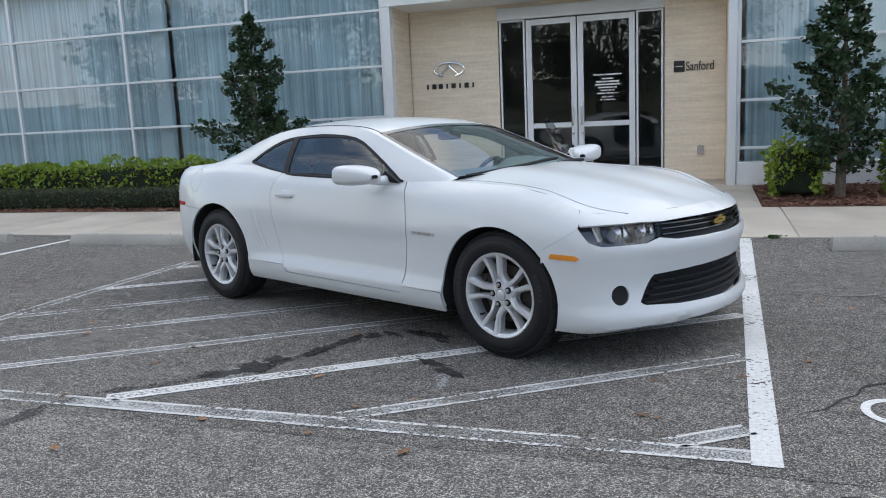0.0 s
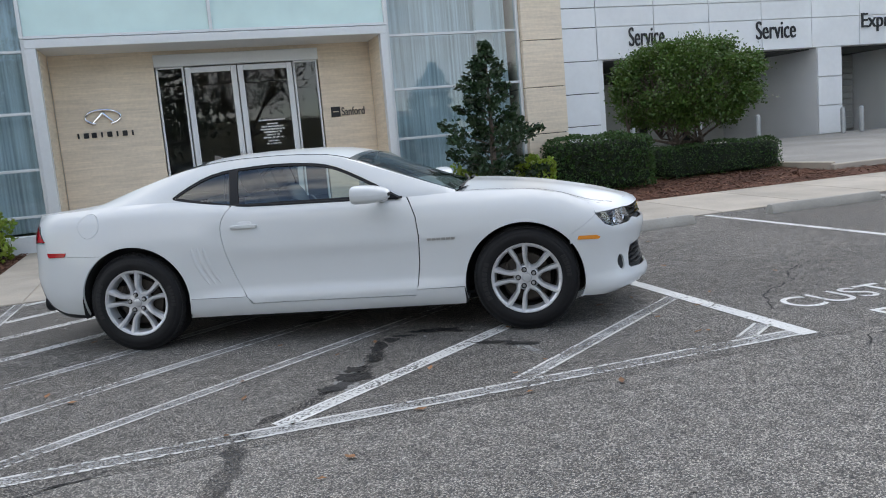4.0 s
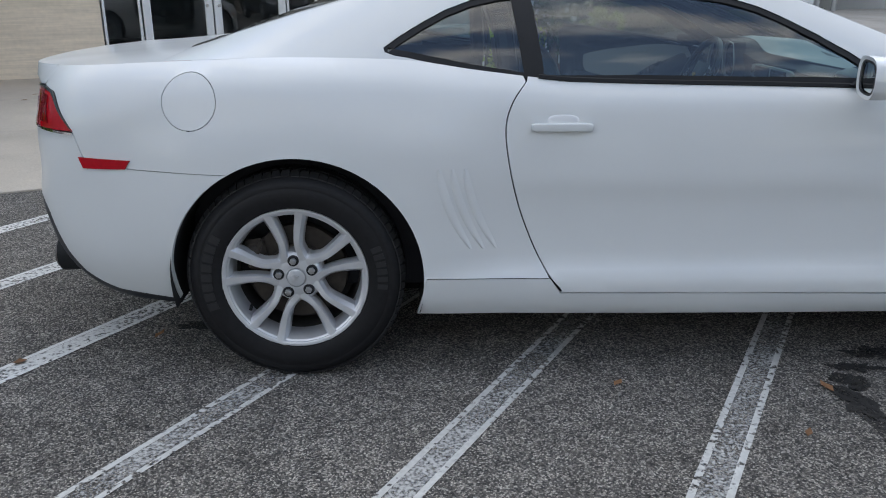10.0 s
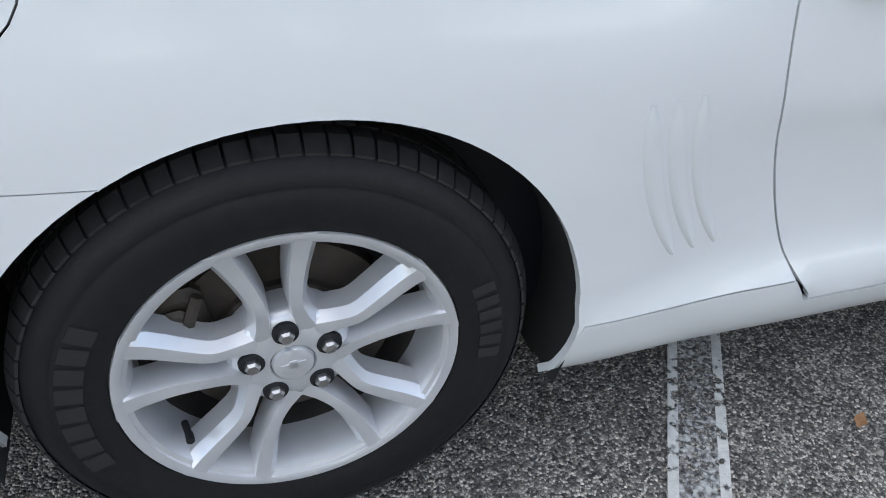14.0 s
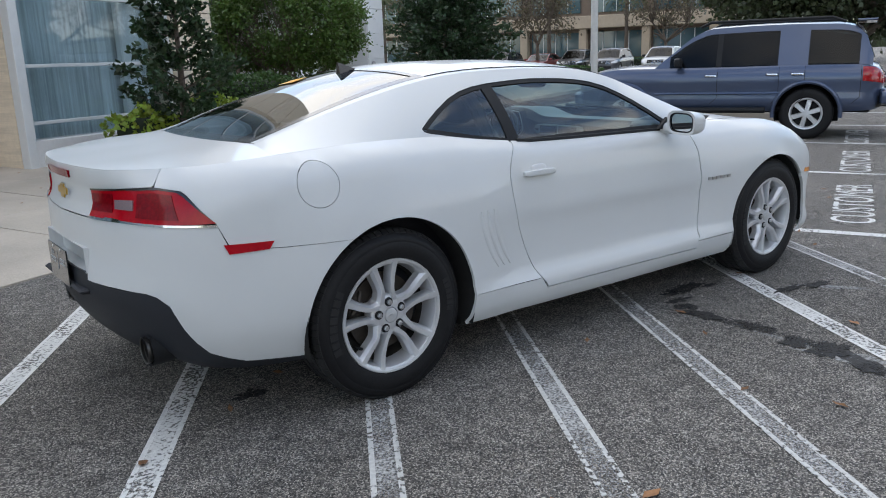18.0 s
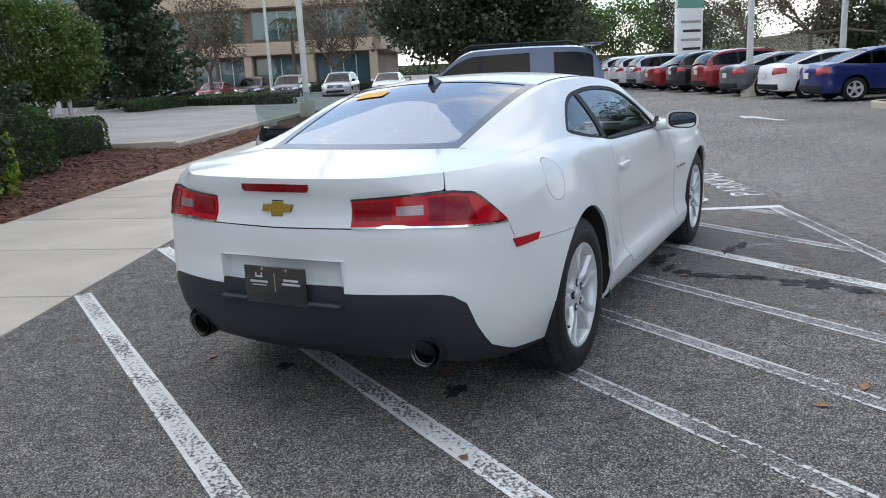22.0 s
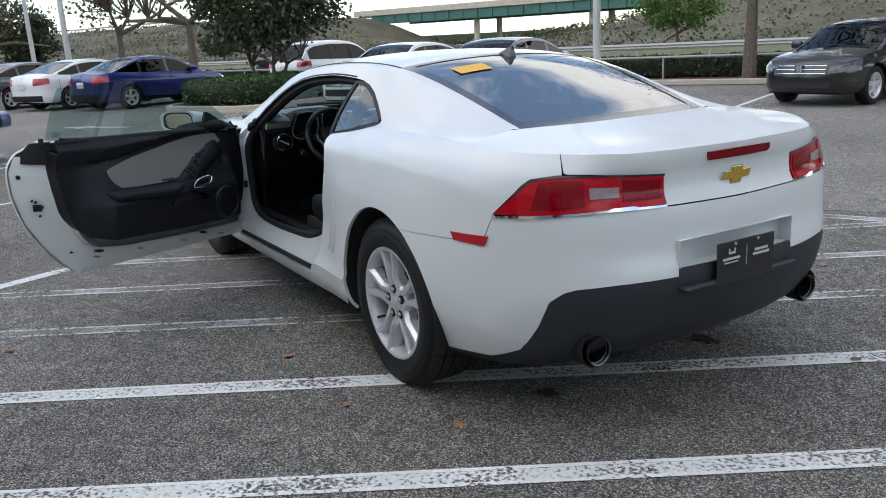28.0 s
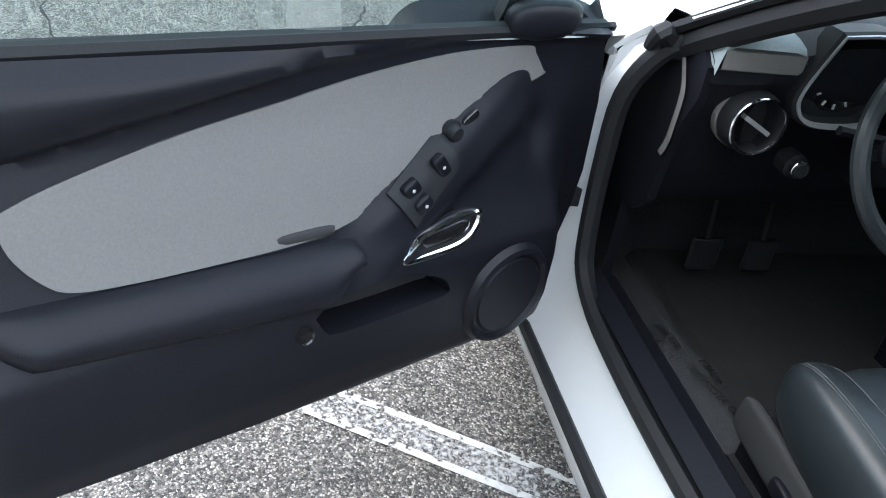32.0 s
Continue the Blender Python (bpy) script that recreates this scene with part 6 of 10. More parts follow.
def house_panel(name, poly, mat, lift, depth, sides=(1, -1), turn=None, parent=None, step=.03, label="", holes=()):
    V, F = lay(poly, house, holes, step, depth, lift, up)
    made = []
    for sg in sides:
        v, f = (V, F) if sg > 0 else mirrored(V, F)
        if turn and sg > 0:
            v = [turn @ p for p in v]
        made.append(piece(name, v, f, mat, parent or car, label))
    return made


def shrink(poly, d):
    cx, cz = -.28, 1.12
    out = []
    n = len(poly)
    for i, p in enumerate(poly):
        a, b = Vector(poly[i - 1]), Vector(poly[(i + 1) % n])
        t = (b - a).normalized()
        nrm = Vector((-t.y, t.x))
        if nrm.dot(Vector((cx, cz)) - Vector(p)) < 0:
            nrm = -nrm
        out.append((p[0] + nrm.x * d, p[1] + nrm.y * d))
    return out


wpoly = WIN_TOP + WIN_LOW
inner = shrink(wpoly, .018)
B0, B1 = -.70, -.635
# quarter window and its black surround
qw_top = [p for p in inner[:18] if p[0] < B0]
qw_low = [p for p in inner[18:] if p[0] < B0]
qz_top, qz_low = 1.243, 1.024
qw_poly = qw_top + [(B0, qz_top), (B0 + .035, qz_low)] + qw_low
dg_top = [p for p in inner[:18] if p[0] > B1 - .01]
dg_low = [p for p in inner[18:] if p[0] > B1 + .04]
dg_poly = [(B1, 1.251)] + dg_top + dg_low + [(B1 + .035, 1.018)]
for sg in (1, -1):
    qp = house_panel("quarter_window", xzq(qw_poly), G_SIDE, -.008, 0, (sg,), label="tinted quarter window")[0]
    if sg < 0:
        house_panel("window_surround", xzq(wpoly), M_BLACK, -.003, .012, (sg,), holes=[xzq(qw_poly), xzq(dg_poly)], step=.03)
        house_panel("door_window", xzq(dg_poly), G_SIDE, -.008, 0, (sg,), parent=right_door, label="tinted side window")
    else:
        rear_trim = [p for p in wpoly[:18] if p[0] < B0 + .03] + [(B0 + .03, 1.2545), (B0 + .065, 1.009)] + [p for p in wpoly[18:] if p[0] < B0 + .04]
        house_panel("window_surround", xzq(rear_trim), M_BLACK, -.003, .012, (sg,), holes=[xzq(qw_poly)], step=.03)
        top_edge = [p for p in wpoly[:18] if p[0] > B1 + .01]
        house_panel("door_window", xzq([(B0 - .02, 1.255), (B1, 1.264)] + top_edge) + [(x, .004) for x in np.linspace(.56, B0 - .01, 24)], G_SIDE, -.008, .0, (sg,), DOOR_TURN, parent=left_door, label="clear green-tinted frameless window", step=.04)
        # seal round the empty doorway
        q = Soup()
        q.tube([house(x, min(1, house_q(x, z))) + Vector((0, -.012, 0)) for x, z in [p for p in wpoly[:18] if p[0] > B0]], .012, 6)
        q.make("door_seal", M_BLACK, car)
        q = Soup()
        q.tube(curve_of([(.582, .832, .95), (.563, .822, .985)] + [house(x, min(1, house_q(x, z))) + Vector((-.012, -.040, -.022)) for x, z in [p for p in wpoly[:18] if p[0] > B0][::-1]], 50), [.010 + .017 * min(1, k / 8) for k in range(len(curve_of([(0, 0, 0), (1, 0, 0), (2, 0, 0)], 50)))], 8)
        q.make("doorway_trim", M_BLACK, car)

# bonnet and boot top
cowl = .80
s0, s1 = s_x(.72), s_front(-.08)
rim = [skin(s0 + (s1 - s0) * i / 70, ztop(s0 + (s1 - s0) * i / 70)) for i in range(71)]
rim = [p for p in rim if p.y >= -.001]
ctrl = [tuple(p) for p in rim[::5]]
ctrl = ctrl + [(x, -y, z) for x, y, z in ctrl if y > .02]
for x, z in ((.8, 1.022), (1.05, 1.03), (1.35, 1.003), (1.65, .957), (1.9, .905), (2.1, .852)):
    ctrl += [(x, yy, z - .004 * (abs(yy) < .1)) for yy in (-.30, 0, .30)]
for x, z in ((.85, 1.0), (1.2, .995), (1.5, .962), (1.8, .895)):
    ctrl += [(x, yy, z) for yy in (-.6, .6)]
bz = thin_plate(ctrl)
hood_out = [(p.x, p.y) for p in rim]
hood_poly = hood_out + [(x, -y) for x, y in hood_out[::-1] if y > .01]
base_line = [(.985 + .05 * (1 - (y / .74) ** 2), y) for y in np.linspace(-.74, .74, 18)]
hood_poly = hood_poly + base_line


def bonnet(x, y):
    return Vector((x, y, bz(x, y)))


V, F = lay(hood_poly, bonnet, (), .045, 0)
F = F if (bonnet(1.5, .01) - bonnet(1.5, 0)).y > 0 and V else F
piece("bonnet", V, F, M_WHITE, car, sharp=60)
for sg in (1, -1):
    q = Soup()
    q.tube([bonnet(x, sg * y) + Vector((0, 0, -.0006)) for x, y in zip(np.linspace(1.0, 2.06, 24), [.735 - .02 * k / 23 - .12 * max(0, (k - 15) / 8) ** 2 for k in range(24)])], .0022, 5)
    q.make("bonnet_joint", M_BLACK, car)
rs0, rs1 = s_x(-1.84), s_rear(-.08)
rrim = [skin(rs0 + (rs1 - rs0) * i / 50, ztop(rs0 + (rs1 - rs0) * i / 50)) for i in range(51)]
rrim = [p for p in rrim if p.y >= -.001]
ctrl = [tuple(p) for p in rrim[::4]]
ctrl = ctrl + [(x, -y, z) for x, y, z in ctrl if y > .02]
ctrl += [(-1.80, yy, 1.083) for yy in (-.54, .54)] + [(-1.86, 0, 1.082), (-1.84, -.3, 1.083), (-1.84, .3, 1.083)]
ctrl += [(-2.1, yy, 1.055) for yy in (-.5, -.2, .2, .5)] + [(-2.3, yy, 1.042) for yy in (-.5, -.2, .2, .5)]
tz = thin_plate(ctrl)
deck_out = [(p.x, p.y) for p in rrim]
deck_poly = deck_out + [(x, -y) for x, y in deck_out[::-1] if y > .01]
deck_poly += [(rg_base(t) + .0, t * .548) for t in np.linspace(-1, 1, 14)]


def deck(x, y):
    return Vector((x, y, tz(x, y)))


V, F = lay(deck_poly, deck, (), .04, 0)
piece("boot_top", V, F, M_WHITE, car, sharp=60)
# aerial fin
q = Soup()
fin = [(-.95, 0), (-1.06, .052), (-1.075, .055), (-1.072, .01), (-1.075, 0)]
zf = float(mid_z(-1.0)) - .006
rows = [[(x, -w, zf + h) for x, h in fin] for w in (.0,)]
q.add([(x, .004 + .016 * (1 - h / .06), zf + h - .012 * (x < -1)) for x, h in fin] + [(x, -.004 - .016 * (1 - h / .06), zf + h - .012 * (x < -1)) for x, h in fin],
      [(0, 1, 2, 3, 4), (9, 8, 7, 6, 5)] + [(i, 5 + i, 5 + (i + 1) % 5, (i + 1) % 5) for i in range(5)])
q.make("aerial_fin", M_GLOSSBLACK, car)

# dark structure behind the panel gaps, and wheel wells
def shell_poly(x0, x1, z0):
    return xz([(x0, z0), (x1, z0)]) + top_run(s_x(x1), s_x(x0), 40, .02)


M_UNDER = material("underbody", (0.012, 0.012, 0.012), 0.9, grain=.2, grain_scale=20)
for sg in (1, -1):
    for x0, x1 in ((-.985, -.45 if sg < 0 else -.74), (.60 if sg < 0 else .71, 1.0)):
        V, F = lay(shell_poly(x0, x1, .23), skin, (), .06, 0, -.022, SIGN)
        V, F = (V, F) if sg > 0 else mirrored(V, F)
        piece("gap_backing", V, F, M_UNDER, car)
    for cx, cz, r, a_low, a_high, rim_y in ((-1.411, .364, .420, -18, 193, .938), (1.422, .344, .420, -9, 195, .915)):
        q = Soup()
        rows = [[(cx + (r + dr) * math.cos(a), sg * y, cz + (r + dr) * math.sin(a)) for a in np.linspace(radians(a_low), radians(a_high), 34)] for y, dr in ((rim_y, 0), (.60, .0))]
        q.grid(rows)
        q.add([(cx + r * math.cos(a), sg * .60, cz + r * math.sin(a)) for a in np.linspace(radians(a_low), radians(a_high), 34)], [tuple(range(34))])
        q.make("wheel_well", M_UNDER, car)
# Low pans added to keep light from the ground under the car.
for lo, hi in (((-1.86, -.56, .175), (1.84, .56, .30)), ((-.98, -.76, .170), (.98, .76, .26)), ((-2.16, -.60, .275), (-1.86, .60, .34)), ((1.84, -.62, .19), (2.08, .62, .30))):
    Soup().box(lo, hi, bevel=.03).make("underbody_pan", M_UNDER, car)
q = Soup()
q.box((-2.18, -.60, .27), (-1.83, .60, .42), bevel=.03)
q.box((-1.0, -.84, .20), (1.0, .84, .235))
q.box((1.82, -.66, .235), (2.06, .66, .30), bevel=.02)
q.box((-1.83, -.58, .215), (1.83, .58, .258))
q.make("underbody", M_UNDER, car)

# ---- wheels ----
SPOKE_OFF = smooth_table((.055, .085, .112, .15, .19, .2362), (.037, .030, .027, .0335, .045, .0595))
SPOKE_HALF = smooth_table((.055, .085, .112, .16, .2362), (.019, .0145, .0135, .0155, .0195))
SPOKE_Z = smooth_table((.055, .085, .12, .165, .205, .230, .2362), (-.021, -.016, -.009, -.008, -.004, .0026, .0032))


def spoke(q, side):
    """One arm of a twin spoke: it leaves the nut, swings outwards and laps over the rim's lip."""
    rows = []
    for r in np.linspace(.055, .2362, 19):
        o, w, z = float(SPOKE_OFF(r)), float(SPOKE_HALF(r)), float(SPOKE_Z(r))
        slope = float(SPOKE_OFF(r + .004) - SPOKE_OFF(r - .004)) / .008
        t = Vector((side * slope, 1, 0)).normalized()
        n = Vector((t.y * side, -t.x * side, 0))
        deep = min(1.0, (.2362 - r) / .03 + .16)
        c = Vector((side * o, r, z))
        rows.append([c + n * (w * k) + Vector((0, 0, zz * deep)) for k, zz in ((-1.12, -.050), (-1.0, -.005), (-.86, .0012), (-.1, .0022), (.40, .0012), (1.04, -.016), (1.24, -.050))])
    q.grid(rows if side < 0 else [list(reversed(row)) for row in rows])
    e = rows[-1]
    q.add(e, [tuple(range(7)) if side > 0 else tuple(range(6, -1, -1))])


rim = Soup()
# Barrel alloy is coloured near black for the shade behind the spokes.
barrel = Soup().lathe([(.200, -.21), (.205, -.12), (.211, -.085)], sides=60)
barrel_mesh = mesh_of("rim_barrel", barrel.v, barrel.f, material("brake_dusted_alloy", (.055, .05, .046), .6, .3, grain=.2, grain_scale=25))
rim.lathe([(.211, -.085), (.2145, -.058), (.2155, -.034), (.2205, -.013), (.2225, -.006), (.2285, -.003), (.2295, .001), (.235, .0045), (.2425, .0045), (.245, -.002), (.245, -.03)], sides=84)
spoke_meshes = []
for off in (1, -1):
    one = Soup()
    spoke(one, off)
    spoke_meshes.append(mesh_of("spoke", one.v, one.f, M_ALLOY, 20))
hub = Soup()
hub.lathe([(.0, -.022), (.031, -.022), (.034, -.0165), (.048, -.0165), (.072, -.021), (.084, -.027), (.090, -.038), (.093, -.075)], sides=50)
hub_mesh = mesh_of("hub", hub.v, hub.f, M_ALLOY, 38)
rim_mesh = mesh_of("wheel", rim.v, rim.f, M_ALLOY, 38)
cap = Soup().lathe([(0, -.011), (.024, -.011), (.029, -.013), (.031, -.02)], sides=32)
cap.box((-.018, -.005, -.0115), (.018, .005, -.0095)).box((-.006, -.009, -.0115), (.006, .009, -.0095))
cap_mesh = mesh_of("centre_cap", cap.v, cap.f, M_ALLOY)
nut = Soup().lathe([(0, -.003), (.0085, -.004), (.0118, -.008), (.0122, -.03)], sides=6)
nut_mesh = mesh_of("wheel_nut", nut.v, nut.f, M_STEEL, 20)
# Black disc on the hub stands in for the shaded nut hole.
pocket = Soup().lathe([(0, -.0155), (.0165, -.0145), (.0185, -.0155), (.0195, -.022)], sides=24)
pocket_mesh = mesh_of("nut_seat", pocket.v, pocket.f, M_BLACK)
tyre = Soup()
tyre.lathe([(.240, -.014), (.246, .004), (.262, .010), (.285, .013), (.310, .012), (.312, .0105), (.316, .0105), (.318, .011), (.333, .004), (.349, -.010), (.357, -.022), (.3595, -.034), (.3595, -.20), (.354, -.222), (.335, -.238), (.29, -.25), (.245, -.244), (.236, -.22)], sides=84)
tyre_mesh = mesh_of("tyre", tyre.v, tyre.f, M_RUBBER, 50)
tread = Soup()
for k in range(74):
    a0, a1 = 2 * math.pi * (k + .07) / 74, 2 * math.pi * (k + .93) / 74
    for j, (z0, z1) in enumerate(((-.006, -.052), (-.060, -.098), (-.106, -.144), (-.152, -.19), (-.198, -.222))):
        sh = .5 * (j % 2) * 2 * math.pi / 74
        v = []
        for a in (a0 + sh, a1 + sh):
            for z, r0, r1 in ((z0, .348 if j == 0 else .356, .352 if j == 0 else .3655), ((z0 + z1) / 2 if j == 0 else z0 - .003, .352, .3655), (z1, .352, .3655 if j < 4 else .355)):
                v += [(r0 * math.cos(a), r0 * math.sin(a), z), (r1 * math.cos(a), r1 * math.sin(a), z)]
        tread.add(v, [(0, 2, 3, 1), (2, 4, 5, 3), (7, 9, 8, 6), (9, 11, 10, 8), (1, 3, 9, 7), (3, 5, 11, 9), (0, 1, 7, 6), (4, 10, 11, 5)])
# Tread colour is lifted for the sky light its top catches.
M_TREAD = material("dusty_tread_rubber", (0.021, 0.021, 0.022), 0.62, spec=.4, grain=.25, grain_scale=50, bump=.1, bump_scale=260)
tread_mesh = mesh_of("tread", tread.v, tread.f, M_TREAD, 30)
M_SIDEMARK = material("moulded_rubber", (0.0125, 0.0125, 0.0135), 0.7, grain=.15, grain_scale=90)
marks = []
for start, count, wid in ((191, 8, 5.2), (14, 6, 3.6)):
    for k in range(count):
        a = radians(start - k * (wid + 1.6))
        q = Soup()
        m = pose(0, 0, 0, 0, 0, math.degrees(a)) @ Matrix.Translation((.291, 0, .0135))
        w = .291 * radians(wid) / 2
        q.box((-.017, -w, -.004), (.017, w, .0012), m)
        marks.append(mesh_of("sidewall_bar", q.v, q.f, M_SIDEMARK, 0))
disc = Soup().lathe([(.07, -.075), (.10, -.075), (.102, -.085), (.165, -.085), (.167, -.115), (.10, -.115)], sides=48)
M_DISC = material("cast_iron_disc", (0.060, 0.050, 0.042), 0.55, 0.5, grain=.2, grain_scale=40)
disc_mesh = mesh_of("brake_disc", disc.v, disc.f, M_DISC)
# Backing disc is coloured dark too, as shade in the spoke gaps.
back = Soup().lathe([(0, -.14), (.19, -.135), (.195, -.20)], sides=40)
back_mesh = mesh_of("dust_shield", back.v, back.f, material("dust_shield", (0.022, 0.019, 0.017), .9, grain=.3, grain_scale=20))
cal = Soup().box((-.165, .035, -.105), (-.095, .135, -.062), bevel=.012).box((-.150, .055, -.064), (-.120, .115, -.050), bevel=.006).tube([(-.155, .045, -.058), (-.125, .085, -.05), (-.10, .13, -.058)], .009, 6)
cal_mesh = mesh_of("brake_caliper", cal.v, cal.f, M_DISC, 30)
valve = Soup().tube([(-.176, -.090, -.045), (-.170, -.088, -.012)], [.0055, .005], 8).tube([(-.171, -.0885, -.020), (-.169, -.0875, -.004)], .0062, 8)
valve_mesh = mesh_of("valve_stem", valve.v, valve.f, M_BLACK, 40)
for cx in (-1.424, 1.432):
    for sg in (1, -1):
        m = Matrix.Translation((cx, sg * .920, .362)) @ Matrix(((-sg, 0, 0, 0), (0, 0, sg, 0), (0, 1, 0, 0), (0, 0, 0, 1)))
        m = m @ pose(0, 0, 0, 0, 0, 7 if cx < 0 else 14)
        wheel = attach(new("wheel", rim_mesh), car, "silver alloy wheel with five twin spokes")
        wheel.matrix_basis = m
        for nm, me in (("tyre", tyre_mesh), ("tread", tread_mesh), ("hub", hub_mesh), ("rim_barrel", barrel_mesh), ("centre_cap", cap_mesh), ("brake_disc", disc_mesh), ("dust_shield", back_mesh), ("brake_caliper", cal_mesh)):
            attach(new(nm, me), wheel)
        for k in range(5):
            a = radians(90 + 72 * k)
            for nm, me in (("wheel_nut", nut_mesh), ("nut_seat", pocket_mesh)):
                ob = attach(new(nm, me), wheel)
                ob.matrix_basis = Matrix.Translation((.0585 * math.cos(a), .0585 * math.sin(a), 0))
        for k in range(5):
            for me in spoke_meshes:
                attach(new("spoke", me), wheel).matrix_basis = pose(0, 0, 0, 0, 0, 72 * k)
        for me in marks:
            attach(new("sidewall_bar", me), wheel)
        attach(new("valve_stem", valve_mesh), wheel)

# ---- door furniture, mirrors ----
def rounded(q, c, size, m=None, p=4.0, n=14):
    """A soft-edged block."""
    rows = []
    for i in range(n + 1):
        u = -math.pi / 2 + math.pi * i / n
        row = []
        for j in range(2 * n + 1):
            w = 2 * math.pi * j / (2 * n)
            e = 2 / p
            f = lambda t: math.copysign(abs(t) ** e, t)
            v = Vector((c[0] + size[0] / 2 * f(math.cos(u)) * f(math.cos(w)), c[1] + size[1] / 2 * f(math.cos(u)) * f(math.sin(w)), c[2] + size[2] / 2 * f(math.sin(u))))
            row.append(m @ v if m else v)
        rows.append(row)
    return q.grid([list(reversed(r)) for r in rows])


M_MIRROR = material("mirror_glass", (0.75, 0.78, 0.78), 0.02, 1.0)
for sg, parent, turn in ((1, left_door, DOOR_TURN), (-1, right_door, Matrix())):
    flip = Matrix.Diagonal((1, sg, 1, 1))
    tm = turn @ flip

    def put(q, name, mat, label="", sharp=40):
        if name in ("mirror_housing", "mirror_glass", "mirror_surround", "mirror_rim"):
            q.v = [(v[0] - .30 * (v[1] - 1.03), v[1], v[2]) for v in q.v]
        q.v = [tm @ Vector(v) for v in q.v]
        if sg < 0:
            q.f = [tuple(reversed(f)) for f in q.f]
        return q.make(name, mat, parent, label, sharp)

    # mirror housing: a tapered shell behind the glass
    rows = []
    for k in range(13):
        f = k / 12
        x = .335 + .20 * f
        g = math.sqrt(max(0, 1 - (f * .985) ** 2.6))
        cy, cz, hy, hz = 1.03 - .03 * f, 1.030 - .012 * f, .108 * g, .062 * g
        rows.append([(x, cy + hy * math.copysign(abs(math.cos(a)) ** .6, math.cos(a)), cz + hz * math.copysign(abs(math.sin(a)) ** .6, math.sin(a))) for a in (2 * math.pi * j / 24 for j in range(25))])
    put(Soup().grid(rows), "mirror_housing", M_WHITE, "white door mirror")
    put(Soup().prism([(1.03 + .088 * math.copysign(abs(math.cos(a)) ** .6, math.cos(a)), 1.030 + .047 * math.copysign(abs(math.sin(a)) ** .6, math.sin(a))) for a in (2 * math.pi * j / 24 for j in range(24))], -.001, .003, Matrix(((0, 0, 1, .344), (1, 0, 0, 0), (0, 1, 0, 0), (0, 0, 0, 1)))), "mirror_glass", M_MIRROR, "mirror glass", 0)
    q = Soup().grid([[(.334 + .004 * r, 1.03 + (.108 - .016 * r) * math.copysign(abs(math.cos(a)) ** .6, math.cos(a)), 1.030 + (.062 - .011 * r) * math.copysign(abs(math.sin(a)) ** .6, math.sin(a))) for a in (2 * math.pi * j / 24 for j in range(25))] for r in (0, 1)])
    put(q, "mirror_surround", M_WHITE)
    q = Soup().grid([[(.338, 1.03 + (.093 - .008 * r) * math.copysign(abs(math.cos(a)) ** .6, math.cos(a)), 1.030 + (.052 - .008 * r) * math.copysign(abs(math.sin(a)) ** .6, math.sin(a))) for a in (2 * math.pi * j / 24 for j in range(25))] for r in (0, 1)])
    put(q, "mirror_rim", M_BLACK)
    put(Soup().tube([(.47, .83, .982), (.46, .89, .985), (.45, .95, .990)], [.035, .028, .026], 10), "mirror_arm", M_WHITE)
    q = Soup().prism([(.575, .974), (.325, .992), (.365, 1.080), (.375, 1.083)] if sg > 0 else [(.595, .972), (.40, .984), (.475, 1.042)], .825, .845, Matrix(((1, 0, 0, 0), (0, 0, 1, 0), (0, 1, 0, 0), (0, 0, 0, 1))))
    put(q, "mirror_foot", M_BLACK)
    # pull handle with its scooped cup
    c = skin(s_x(-.55), .87)
    c = open_door(c) if sg > 0 else c
    q = Soup()
    rounded(q, (-.55, c.y + .012, .862), (.20, .026, .027), p=6, n=12)
    put(q, "door_handle", M_WHITE, "white pull handle")
    q = Soup()
    rounded(q, (-.545, c.y - .004, .872), (.11, .012, .055), p=3, n=8)
    put(q, "handle_cup", material("cup_shade", (0.70, 0.71, 0.72), .4, coat=.5), "scooped recess behind the handle")
    # window ledge strip
    q = Soup().tube([skin(s_x(x), ztop(s_x(x))) + Vector((0, .0, .003)) for x in np.linspace(-.62, .60, 24)], .009, 6)
    put(q, "waist_strip", M_BLACK)
# badge on each wing, as plain bars
for sg in (1, -1):
    for k in range(6):
        x = .765 + k * .034
        c = skin(s_x(x + .013), .677)
        q = Soup().box((x, sg * c.y - .002, .669), (x + .027, sg * c.y + sg * .004 if sg > 0 else sg * c.y + .002, .686)) if sg > 0 else Soup().box((x, -c.y - .004, .669), (x + .027, -c.y + .002, .686))
        q.make("badge_bar", M_STEEL, car)

# ---- exhausts, plate, wipers ----
M_TIP = material("sooty_chrome", (.13, .125, .12), .34, 1.0, grain=.25, grain_scale=40)
for sg in (1, -1):
    q = Soup().lathe([(.048, -.16), (.048, 0), (.053, .004), (.053, -.008), (.045, -.012), (.043, -.15), (0, -.15)], Matrix.Translation((-2.335, sg * .578, .350)) @ pose(0, 0, 0, 0, -90, 0), 28)
    q.make("exhaust_tip", M_TIP, car, "dull chrome exhaust tip")
    q = Soup().lathe([(.066, -.10), (.070, .0), (.062, -.005), (.058, -.09)], Matrix.Translation((-2.325, sg * .578, .355)) @ pose(0, 0, 0, 0, -90, 0), 24)
    q.make("exhaust_surround", M_BLACK, car)
q = Soup().box((-2.476, -.1525, .535), (-2.470, .1525, .69), bevel=.0015)
plate = q.make("dealer_plate", M_GLOSSBLACK, car, "black dealer plate with pale plain bars")
M_PLATETEXT = material("pale_print", (0.45, 0.45, 0.45), .6)
